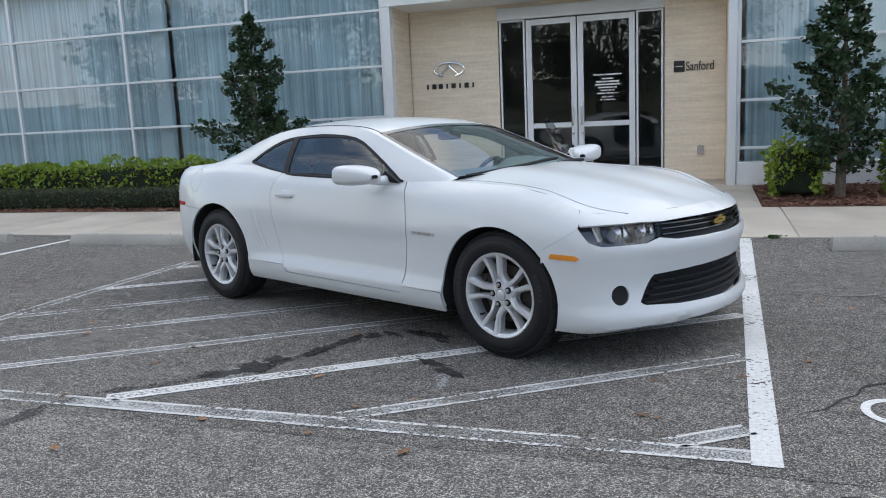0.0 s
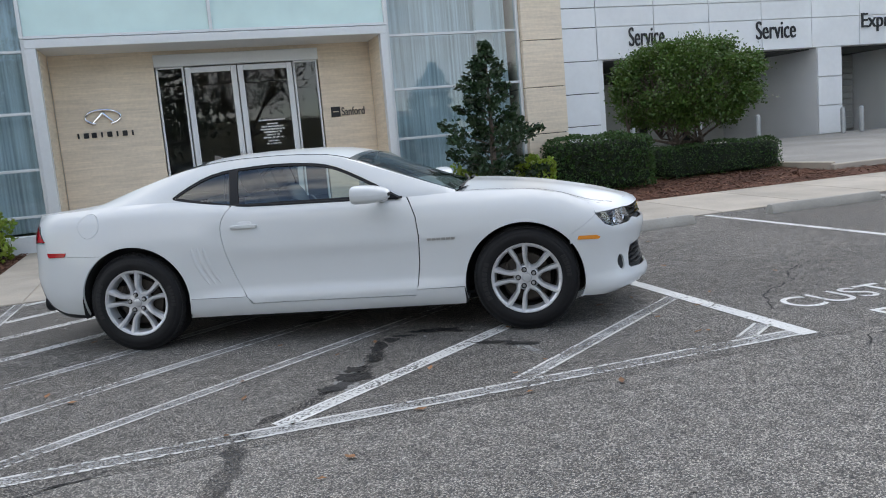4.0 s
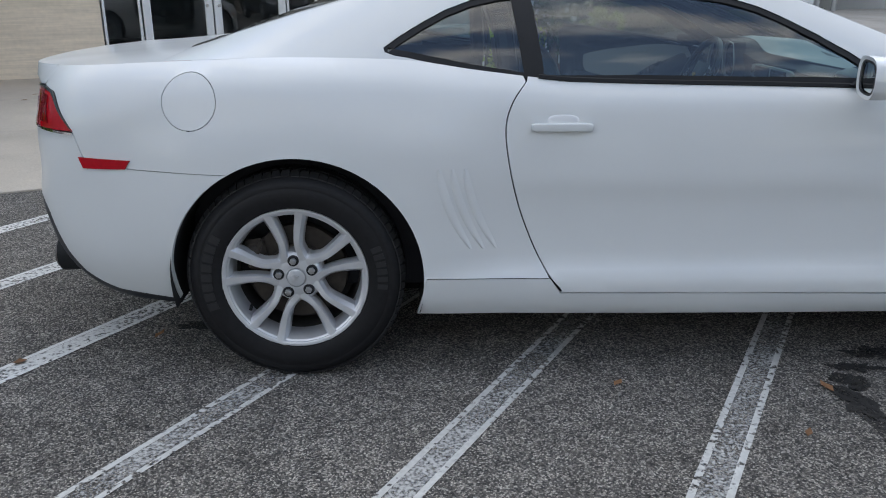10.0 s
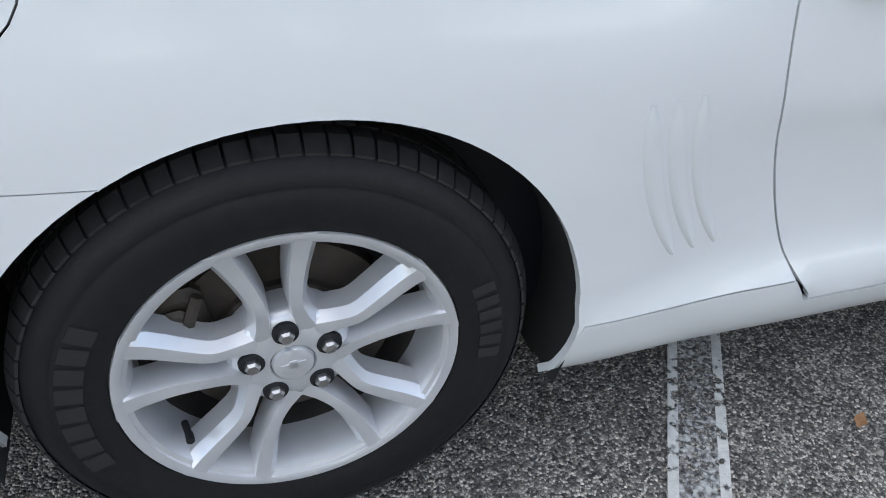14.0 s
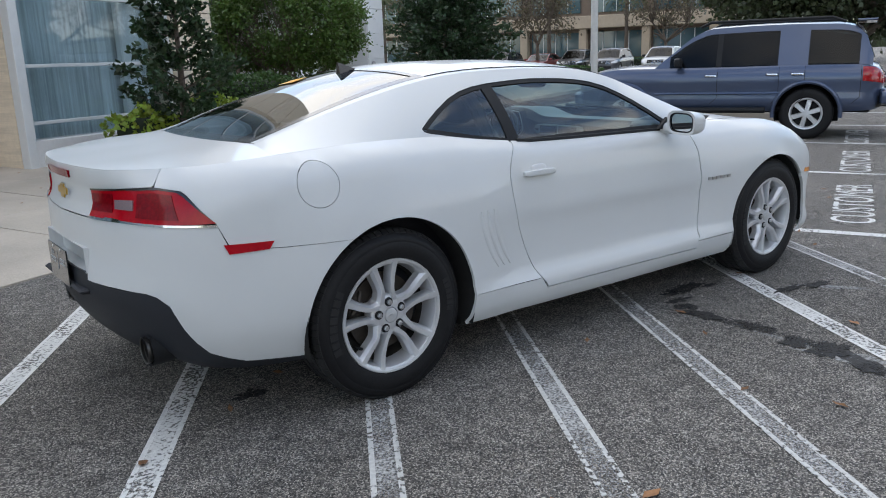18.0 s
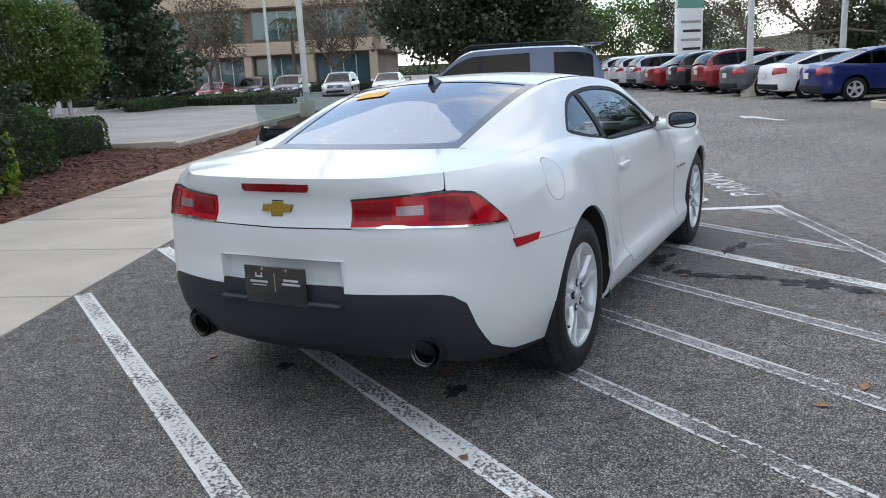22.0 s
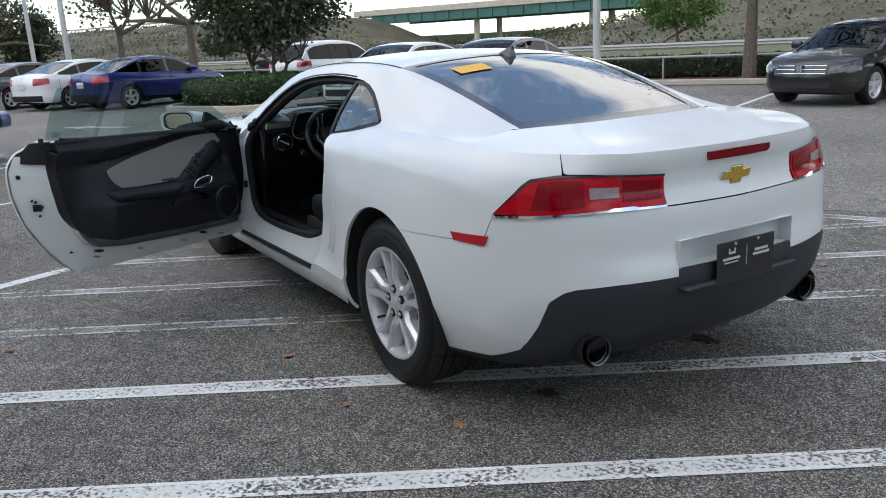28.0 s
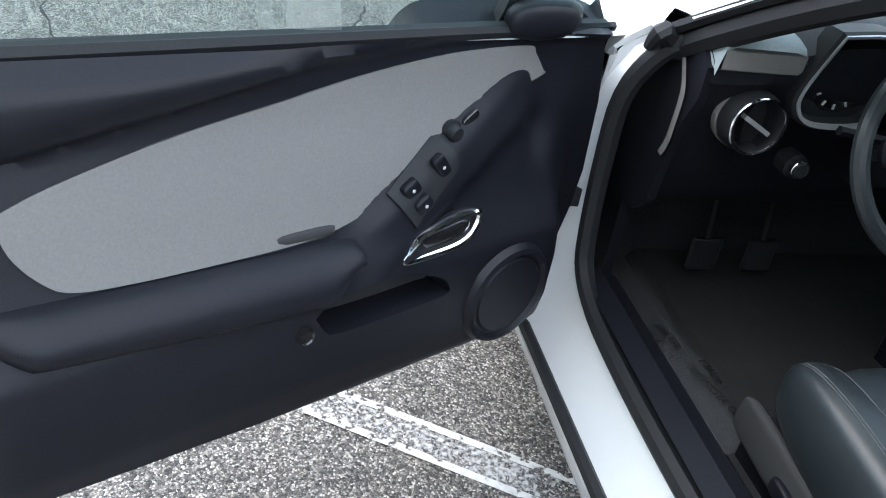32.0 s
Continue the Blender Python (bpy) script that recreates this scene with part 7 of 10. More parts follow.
for y, z, w, h in ((.078, .655, .018, .004), (.092, .664, .003, .007), (.064, .664, .003, .007), (.08, .634, .044, .0045), (.08, .620, .036, .002), (-.08, .646, .036, .0045), (-.08, .630, .044, .0045), (0, .635, .0008, .038)):
    Soup().box((-2.478, y - w, z - h - .008), (-2.4755, y + w, z + h - .008)).make("print_bar", M_PLATETEXT, plate)
for y in (-.06, .06):
    Soup().lathe([(0, .004), (.005, .003), (.006, 0)], Matrix.Translation((-2.476, y, .678)) @ pose(0, 0, 0, 0, -90, 0), 10).make("screw", M_STEEL, plate)
q = Soup()
q.tube([(1.0, -.66, 1.004), (1.02, -.34, 1.022), (1.02, -.1, 1.034), (.98, .16, 1.046), (.95, .36, 1.05)], .011, 6).make("wiper", M_BLACK, car)
q = Soup()
q.tube([(1.0, .30, 1.022), (1.01, .5, 1.028), (.985, .64, 1.02)], .011, 6).make("wiper", M_BLACK, car)
q = Soup()
rows = [[(.955 + .085 * (1 - (y / .75) ** 2) + dx, y, z) for dx, z in ((-.03, .962), (.035, .996), (.06, 1.010))] for y in np.linspace(-.74, .74, 24)]
q.grid(rows).make("cowl_grille", M_BLACK, car)
# yellow slip on the rear window
M_YELLOW = material("yellow_paper", (0.72, 0.40, 0.07), .7, grain=.06, grain_scale=30)
rows = [[roof(x, t) + Vector((0, 0, .003)) for t in np.linspace(.38, .68, 6)] for x in np.linspace(-1.13, -1.22, 4)]
Soup().grid(rows).make("window_slip", M_YELLOW, car, "yellow paper slip stuck to the rear window")

# ---- inside of the open door ----
M_TRIM = material("dark_door_trim", (0.0075, 0.0082, 0.0118), 0.42, spec=.22, grain=.12, grain_scale=200, bump=.08, bump_scale=500)
M_GREYTRIM = material("grey_trim_cloth", (0.15, 0.146, 0.14), 0.8, grain=.08, grain_scale=300, bump=.05, bump_scale=600)
INNER = .815


def door_mesh(q, name, mat, label="", sharp=40, parent=None):
    q.v = [DOOR_TURN @ Vector(v) for v in q.v]
    return q.make(name, mat, parent or left_door, label, sharp)


low_loop = [(-.66, 1.0), (-.70, .94), (-.722, .86), (-.709, .74), (-.674, .60), (-.619, .46), (-.569, .37), (-.53, .312), (-.3, .309), (.1, .306), (.4, .301), (.66, .297), (.672, .36), (.695, .52), (.703, .70), (.688, .84), (.655, .93), (.62, .975)]
in_loop = [(-.64, 1.0), (-.66, .94), (-.66, .86), (-.645, .74), (-.612, .61), (-.570, .52), (-.53, .475), (-.47, .445), (-.3, .420), (.1, .400), (.4, .390), (.60, .385), (.615, .42), (.625, .52), (.63, .70), (.62, .84), (.60, .93), (.58, .975)]
rows = []
for (xo, zo), (xi, zi) in zip(low_loop, in_loop):
    o = open_door(Vector((xo, skin(s_x(xo), zo).y - .012, zo)))
    i = Vector((xi, min(.872, o.y - .045), zi))
    e = o + Vector((0, -.014, 0))
    rows.append([tuple(o), tuple(e)] + [tuple(e.lerp(i, f) + Vector((0, -.012 * math.sin(math.pi * f), 0))) for f in (.06, .18, .45, .75, .93)] + [tuple(i), (xi, INNER + .005, zi)])
door_mesh(Soup().grid(rows[1:-1]), "door_shell", M_WHITE)
# dark lining: a padded roll on top, a bulging lower half with armrest, console, pocket and speaker
trim = [(-.65, 1.0), (-.670, .94), (-.672, .87), (-.658, .76), (-.638, .66), (-.602, .565), (-.55, .515), (-.46, .488), (-.20, .474), (.05, .460), (.30, .452), (.44, .452), (.52, .475), (.585, .53), (.61, .62), (.62, .70), (.61, .84), (.59, .93), (.575, .972)]


def soft_step(a, b, x):
    t = min(1, max(0, (x - a) / (b - a)))
    return t * t * (3 - 2 * t)


def lining(a, b, console=True):
    """Depth of the door lining."""
    w = soft_step(-.62, -.42, a) * (1 - soft_step(.45, .57, a))
    body = float(np.interp(b, (.44, .47, .52, .60, .66, .72, .76, .82, .88, .92), (.735, .716, .707, .707, .715, .752, .768, .786, .808, .815)))
    y = .808 + w * (body - .808)
    low = float(np.interp(a, (-.64, -.38, -.2, 0, .2, .37, .6), (.87, .884, .914, .955, .966, .969, .955)))
    y -= (.030 * soft_step(low - .004, low + .020, b) + .014 * soft_step(low + .01, low + .05, b)) * soft_step(-.60, -.36, a) + .024 * soft_step(.86, .97, b) * (1 - soft_step(-.60, -.36, a))
    y += .030 * soft_step(.955, 1.0, b)
    if console:
        u = ((a - .04) * .36 + (b - .70) * .20) / .412
        d = ((a - .04) * .20 - (b - .70) * .36) / .412
        y -= .022 * math.exp(-(max(0, abs(d - .012) - .022) / .022) ** 2) * soft_step(-.03, .07, u) * (1 - soft_step(.36, .46, u)) * (1 - .45 * soft_step(.2, .42, u))
        y += .022 * math.exp(-((a - .435) / .032) ** 2 - ((b - .815) / .040) ** 2)
    return y


pocket_rim = [(p.x, p.y) for p in curve_of([(-.039, .630, 0), (-.022, .604, 0), (.0, .596, 0), (.10, .594, 0), (.198, .599, 0), (.209, .612, 0), (.190, .632, 0), (.13, .655, 0), (.086, .662, 0), (.03, .657, 0), (-.02, .645, 0), (-.039, .630, 0)], 44)[:-1]]
V, F = lay(trim, lambda a, b: Vector((a, lining(a, b), b)), (pocket_rim,), .010, .075, 0)
door_mesh(Soup().add(V, F), "door_lining", M_TRIM, "black door lining", 60)
V, F = lay([(.085 + (x - .085) * 1.05, .627 + (z - .627) * 1.1) for x, z in pocket_rim], lambda a, b: Vector((a, .765, b)), (), .03, 0, 0)
door_mesh(Soup().add(V, F), "door_pocket", M_DARK)
ins = curve_of([(-.403, .828, 0), (-.393, .79, 0), (-.368, .757, 0), (-.338, .740, 0), (-.27, .734, 0), (-.18, .732, 0), (-.05, .732, 0), (.03, .742, 0), (.11, .768, 0), (.20, .819, 0), (.31, .868, 0), (.435, .905, 0), (.438, .914, 0), (.412, .944, 0), (.39, .957, 0), (.25, .956, 0), (.10, .940, 0), (-.04, .915, 0), (-.19, .889, 0), (-.33, .857, 0), (-.39, .838, 0), (-.403, .828, 0)], 90)[:-1]
V, F = lay([(p.x, p.y) for p in ins], lambda a, b: Vector((a, lining(a, b, False) - .004, b)), (), .02, .006, 0)
door_mesh(Soup().add(V, F), "door_insert", M_GREYTRIM, "light grey padded insert", 80)
# armrest: a rounded roll along the top of the bulge
rows = []
for k in range(41):
    f = k / 40
    x = -.446 + .484 * f
    top = .738 - .014 * f
    low = .676 - .036 * f
    grow = min(1, (f + .012) * 9) ** .5
    low = top - (top - low) * grow * (1 if f < .86 else 1 - .55 * soft_step(.86, 1.0, f))
    out = .040 * min(1, (f + .01) * 7) ** .6
    rows.append([(x, lining(x, top + (low - top) * g, False) + .004 - out * math.sin(math.pi * min(1, g * 1.0)) ** .55 * (1.05 - .25 * g), top + (low - top) * g) for g in np.linspace(0, 1, 17)])
rows.append([(x + .006, y + .022, z) for x, y, z in rows[-1]])
door_mesh(Soup().grid(rows), "armrest", M_TRIM, "", 70)
# Dark block, nearly flush, stands in for the shaded finger hollow.
q = Soup()
rounded(q, (-.035, .768, .738), (.105, .03, .020), n=8)
door_mesh(q, "finger_recess", M_DARK)
# switch panel with rockers, mirror knob
sp = pose(0, 0, 0, 0, -38, 0)
panel = [((sp @ Vector((u, 0, v))).x + .165, (sp @ Vector((u, 0, v))).z + .790) for u, v in ((-.062, -.034), (.05, -.034), (.062, -.022), (.062, .014), (.050, .022), (-.062, .026))]
V, F = lay(panel, lambda a, b: Vector((a, lining(a, b), b)), (), .009, .010, .005)
door_mesh(Soup().add(V, F), "switch_panel", M_BLACK)
q = Soup()
rounded(q, (.415, .812, 1.000), (.17, .05, .068), p=2.6, n=10)
door_mesh(q, "mirror_pod", M_TRIM)
for u, v, w, h in ((-.030, .010, .030, .026), (-.030, -.018, .030, .026), (.030, -.004, .024, .042)):
    p = sp @ Vector((u, 0, v)) + Vector((.165, 0, .790))
    q = Soup()
    rounded(q, (0, 0, 0), (w, .016, h), Matrix.Translation((p.x, lining(p.x, p.z) - .006, p.z)) @ sp, p=5, n=8)
    sw = door_mesh(q, "window_switch", M_TRIM)
    q = Soup()
    rounded(q, (0, 0, 0), (.005, .003, .005), Matrix.Translation((p.x, lining(p.x, p.z) - .0145, p.z)), n=6)
    door_mesh(q, "switch_mark", M_PLATETEXT, parent=sw)
door_mesh(Soup().lathe([(0, .014), (.010, .014), (.013, .011), (.014, 0), (.018, -.001), (.018, -.008)], Matrix.Translation((.232, lining(.232, .842), .842)) @ pose(0, 0, 0, 90, 0, 0), 22), "mirror_knob", M_BLACK)
q = Soup()
rounded(q, (0, 0, 0), (.034, .010, .016), Matrix.Translation((.268, lining(.268, .858), .858)) @ sp, p=5, n=8)
door_mesh(q, "mirror_switch", M_GLOSSBLACK)
# release lever in its chrome bezel
bez = [(.112, .682), (.118, .674), (.150, .672), (.215, .674), (.250, .684), (.268, .702), (.272, .716), (.262, .722), (.225, .722), (.170, .714), (.135, .702), (.112, .682)]
ring = [Vector((p.x, .4 * lining(p.x, p.y) + .6 * lining(.19, .70) - .008, p.y)) for p in curve_of([(x, z, 0) for x, z in bez], 44)]
door_mesh(Soup().tube(ring, .0062, 8), "release_bezel", M_CHROME, "chrome bezel of the release lever")
V, F = lay([(p.x, p.z) for p in ring[:-1]], lambda a, b: Vector((a, lining(a, b), b)), (), .012, .003, .002)
door_mesh(Soup().add(V, F), "release_well", M_BLACK)
q = Soup()
rounded(q, (0, 0, 0), (.105, .016, .030), Matrix.Translation((.200, lining(.2, .698) - .004, .698)) @ pose(0, 0, 0, 0, -8, 0), p=3.5, n=10)
door_mesh(q, "release_lever", M_GLOSSBLACK)
door_mesh(Soup().lathe([(0, .004), (.070, .005), (.074, .001), (.078, .001), (.084, .009), (.092, .006), (.098, -.006)], Matrix.Translation((.350, .703, .557)) @ pose(0, 0, 0, 90, 0, 0), 36), "speaker_grille", M_TRIM)
door_mesh(Soup().lathe([(0, .007), (.007, .007), (.008, .004), (.011, .004), (.013, .006), (.015, 0), (.015, -.01)], Matrix.Translation((-.058, .707, .612)) @ pose(0, 0, 0, 90, 0, 0), 18), "boot_button", M_GLOSSBLACK)
# lock edge: latch, round plug, screw heads and a drip clip, all lying on the slanting end face
FACE = Matrix(((-.64, -.765, 0, 0), (.765, -.64, 0, 0), (0, 0, 1, 0), (0, 0, 0, 1)))
at = lambda x, y, z: Matrix.Translation((x, y, z)) @ FACE
q = Soup()
for lo, hi in (((-.021, -.004, -.017), (.021, .0015, .017)), ((-.030, -.003, -.004), (-.015, .006, .012)), ((-.016, .001, -.013), (.008, .009, -.004)), ((.002, .001, -.002), (.018, .008, .013))):
    k = len(q.v)
    q.box(lo, hi, bevel=.0015)
    q.v[k:] = [tuple(at(-.716, .926, .686) @ Vector(v)) for v in q.v[k:]]
door_mesh(q, "door_latch", M_BLACK)
for x, y, z, r in ((-.757, .980, .841, .0115), (-.733, .937, .722, .006), (-.724, .925, .715, .006), (-.714, .920, .645, .006)):
    door_mesh(Soup().lathe([(0, .003), (r * .8, .003), (r, .0005), (r, -.012)], at(x, y, z) @ pose(0, 0, 0, -90, 0, 0), 14), "plug", M_BLACK)
q = Soup()
for lo, hi in (((-.003, -.008, -.014), (.003, .004, .014)), ((-.012, -.008, .010), (.012, .003, .016)), ((-.010, -.008, -.016), (.010, .003, -.010))):
    q.box(lo, hi, bevel=.001)
q.v = [tuple(at(-.572, .918, .443) @ Vector(v)) for v in q.v]
door_mesh(q, "drip_clip", M_BLACK)
for x, z, w in ((-.462, .422, .030), (-.48, .394, .014), (-.195, .378, .014), (.11, .360, .014), (.27, .376, .022), (.415, .342, .014)):
    door_mesh(Soup().box((x - w / 2, .825, z - .005), (x + w / 2, .868, z + .005), bevel=.002), "drain_plug", M_BLACK if w > .02 else M_STEEL)
rows = [[Vector(p).lerp(Vector(r), f) + Vector((-.765, -.64, 0)) * (.004 + .012 * math.sin(math.pi * f)) for f in np.linspace(0, 1, 7)] for p, r in (((-.662, .868, .895), (-.743, .966, .905)), ((-.660, .862, .950), (-.738, .958, .958)), ((-.650, .850, 1.004), (-.712, .925, 1.000)), ((-.635, .855, 1.008), (-.685, .915, 1.004)))]
q = Soup().grid([[tuple(v) for v in r] for r in rows])
door_mesh(q, "corner_cap", M_BLACK)
q = Soup().tube([(x, INNER + .004, z) for x, z in ((-.64, 1.0), (-.2, .992), (.3, .984), (.58, .976))], .014, 8)
door_mesh(q, "inner_waist_strip", M_BLACK)
q = Soup().tube([(.70, .86, .62), (.62, .84, .62)], .012, 6)
q.box((.64, .86, .59), (.66, .90, .63))
q.make("door_check", M_BLACK, car)

q = Soup().box((-.63, .86, 1.022), (-.585, .866, 1.05))
door_mesh(q, "glass_sticker", M_PLATETEXT, "small white sticker on the glass")
q = Soup().box((-.70, .845, .995), (-.685, .87, 1.025), bevel=.003)
door_mesh(q, "glass_clip", M_BLACK)

# ---- doorway and cabin ----
band_out = low_loop
band_in = [(-.67, 1.0), (-.69, .93), (-.695, .85), (-.68, .74), (-.655, .64), (-.61, .565), (-.55, .52), (-.47, .485), (-.3, .442), (.1, .42), (.35, .42), (.50, .435), (.585, .48), (.612, .56), (.626, .70), (.618, .84), (.590, .93), (.562, .985)]
rows, seal = [], []
for (xo, zo), (xi, zi) in zip(band_out, band_in):
    yo = skin(s_x(xo), zo).y - .016
    rows.append([(xo, yo, zo), (xo * .9 + xi * .1, yo - .02, zo * .9 + zi * .1), (xo * .45 + xi * .55, min(.868, yo - .022), zo * .45 + zi * .55), (xi, min(.845, yo - .03), zi)])
    seal.append((xi, min(.838, yo - .035), zi))
Soup().grid([list(reversed(r)) for r in rows]).make("doorway_frame", M_WHITE, car)
Soup().tube(curve_of(seal, 70), .021, 8).make("door_seal", M_BLACK, car)
Soup().tube([(.60, .935, .318), (.1, .93, .322), (-.50, .925, .328)], .013, 6).make("sill_strip", M_BLACK, car, "black rubber sill strip")
rows = [[(x, .838, .455), (x, .79, .46), (x, .74, .43), (x, .70, .29)] for x in np.linspace(.62, -.72, 12)]
Soup().grid(rows).make("sill_trim", M_TRIM, car)
M_LEATHER = material("black_leather", (0.019, 0.0245, 0.028), 0.36, grain=.12, grain_scale=90, bump=.05, bump_scale=420)
M_STITCH = material("grey_stitching", (0.075, 0.08, 0.085), 0.7)
M_CARPET = material("black_carpet", (0.020, 0.020, 0.022), 0.95, grain=.4, grain_scale=120, bump=.3, bump_scale=300)
# Grey is lifted to pale teal for sky mirrored in the dash top.
M_DASHGREY = material("grey_dash_top", (0.22, 0.26, 0.265), 0.45, grain=.1, grain_scale=200)
q = Soup().box((-1.0, -.80, .262), (1.05, .80, .275))
q.box((.95, -.8, .27), (1.0, .8, .95))
q.make("cabin_floor", M_CARPET, car)
G_FILM = material("plastic_film", (.55, .57, .58), .10, grain=.3, grain_scale=14)
film_clear, film_mix = G_FILM.node_tree.nodes.new("ShaderNodeBsdfTransparent"), G_FILM.node_tree.nodes.new("ShaderNodeMixShader")
film_mix.inputs[0].default_value = .055
G_FILM.node_tree.links.new(film_clear.outputs[0], film_mix.inputs[1])
G_FILM.node_tree.links.new(G_FILM.node_tree.nodes["Principled BSDF"].outputs[0], film_mix.inputs[2])
G_FILM.node_tree.links.new(film_mix.outputs[0], G_FILM.node_tree.nodes["Material Output"].inputs[0])
rows = [[(x, y, .284 + .006 * noise.noise(Vector((x * 9, y * 9, 1))) + .009 * abs(noise.noise(Vector((x * 16, y * 25, 4))))) for y in np.linspace(.13, .70, 30)] for x in np.linspace(.16, .88, 34)]
film_sheet = Soup().grid(rows).make("floor_film", G_FILM, car, "crinkled clear protective floor film")
M_PRINT = material("black_print", (.008, .008, .009), .6)
lettering("film_print", "DEALER MUST REMOVE", .235, .022, M_PRINT, film_sheet, pose(.494, .562, .2975, 0, 0, 193.7), .0006)
lettering("film_print", "PROTECTIVE COVER", .19, .022, M_PRINT, film_sheet, pose(.470, .595, .2975, 0, 0, 193.7), .0006)
for x, y, w in ((.64, .60, .11), (.63, .632, .08), (.60, .48, .12), (.585, .51, .09), (.56, .33, .12), (.54, .365, .10)):
    for k in range(int(w / .016)):
        if (k * 7 + int(w * 900)) % 5:
            Soup().box((x - .016 * k - .012, y - .008 - .004 * k, .2935), (x - .016 * k, y + .008 - .004 * k, .2945)).make("print_bar", M_PRINT, film_sheet)
for sg in (1, -1):
    yc = sg * .375
    q = Soup()
    rounded(q, (-.05, yc, .462), (.61, .40, .16), pose(0, 0, 0, 0, -6, 0), p=5, n=16)
    cushion = q.make("seat_cushion", M_LEATHER, car, "black leather seat")
    for e in (1, -1):
        q = Soup()
        rounded(q, (-.03, yc + e * .205, .487), (.58, .125, .165), pose(0, 0, 0, 0, -6, 0), p=3.2, n=14)
        q.make("seat_bolster", M_LEATHER, car)
    m = Matrix.Translation((-.36, yc, .50)) @ pose(0, 0, 0, 0, -22, 0)
    q = Soup()
    rounded(q, (-.02, 0, .31), (.16, .48, .64), m, p=4.5, n=16)
    q.make("seat_back", M_LEATHER, car)
    for e in (1, -1):
        q = Soup()
        rounded(q, (.03, e * .21, .26), (.16, .09, .46), m, p=3.5, n=10)
        q.make("seat_bolster", M_LEATHER, car)
    q = Soup()
    rounded(q, (-.01, 0, .72), (.11, .27, .19), m, p=4, n=12)
    q.make("headrest", M_LEATHER, car)
    tilt = pose(0, 0, 0, 0, -6, 0)
    for off in (-.030, .016, .022):
        pts = []
        for x in np.linspace(-.26, .268, 22):
            zz = .0825 * max(0, 1 - abs(x / .29) ** 3.2 - abs(off / .0625) ** 3.2) ** (1 / 3.2)
            pts.append(tilt @ Vector((-.03 + x, yc + sg * (.205 + off), .487 + zz)))
        Soup().tube(pts, .0013, 5).make("seat_seam", M_STITCH, cushion)
    q = Soup().box((-.33, yc - .24, .28), (.24, yc + .24, .40), bevel=.02)
    q.make("seat_base", M_TRIM, car)
    q = Soup()
    rounded(q, (-.20, yc + sg * .255, .36), (.24, .03, .14), p=3, n=8)
    q.make("seat_side_cover", M_TRIM, car)
    q = Soup()
    rounded(q, (.10, yc + sg * .252, .385), (.34, .024, .085), pose(0, 0, 0, 0, -4, 0), p=6, n=8)
    q.make("seat_side_panel", M_DARK, car)
    q = Soup()
    rounded(q, (.03, yc + sg * .268, .375), (.17, .020, .034), pose(0, 0, 0, 0, -4, 0), p=5, n=8)
    q.make("seat_lever", M_TRIM, car)
    q = Soup().box((-.12, yc + sg * .26, .30), (.20, yc + sg * .275, .325))
    q.make("seat_rail", M_BLACK, car)
    q = Soup()
    rounded(q, (-.95, yc, .60), (.5, .52, .2), p=4, n=10)
    rounded(q, (-1.22, yc, .80), (.16, .54, .5), pose(0, 0, 0, 0, -0, 0), p=4, n=10)
    q.make("rear_seat", M_LEATHER, car)
Soup().box((-1.75, -.62, .93), (-1.22, .62, .96), bevel=.01).make("parcel_shelf", M_CARPET, car)
Soup().box((-1.80, -.70, .30), (-1.30, .70, .93)).make("boot_wall", M_CARPET, car)
# roof lining and inner pillars
Soup().grid([[p + Vector((0, 0, -.035)) for p in reversed(r)] for r in roof_sheet(lambda t: .22, lambda t: -.98, 10, 16)]).make("roof_lining", material("pale_lining", (.42, .42, .40), .9, grain=.06, grain_scale=200), car)
for sg in (1, -1):
    q = Soup().tube([(x, sg * (float(rail_y(x)) - .03), float(rail_z(x)) - .04) for x in np.linspace(.95, -.9, 24)], .026, 8)
    q.make("inner_rail", M_TRIM, car)
    q = Soup().tube([(-.70, sg * .77, .95), (-.72, sg * .655, 1.15), (-.74, sg * .565, 1.27)], .035, 8)
    q.make("inner_pillar", M_TRIM, car)
# dashboard
M_SATIN = material("satin_silver_plastic", (.50, .51, .52), .32, .6, grain=.04, grain_scale=60)
prof = [(.98, .955), (.80, .99), (.60, 1.005), (.52, .995), (.475, .965), (.47, .93), (.50, .88), (.53, .80), (.55, .72), (.60, .64), (.72, .58)]
rows = []


def hood(y):
    """The binnacle stands out of the dash before the driver."""
    return math.exp(-((y - .425) / .19) ** 4)


for y in np.linspace(-.76, .76, 48):
    back = .045 * math.exp(-(y / .27) ** 4)
    rows.append([(x - .02 * hood(y) * (z > .8) + back * (x < .9), y, z + .052 * hood(y) * (z > .92) * (x < .85)) for x, z in prof])
dash = Soup().grid(rows).make("dashboard", M_TRIM, car, "black dashboard with grey top")
rows = [[(x, y, z + .003 + .052 * hood(y) * (x < .85)) for x, z in ((.97, .958), (.80, .992), (.60, 1.007), (.545, 1.001))] for y in np.linspace(-.75, .60, 36)]
Soup().grid(rows).make("dash_top", M_DASHGREY, dash, "pale grey upper dash pad")
Soup().tube([(.515, y, .952 + .012 * math.cos(y)) for y in np.linspace(-.74, .16, 16)], .006, 6).make("dash_strip", M_BLACK, dash)
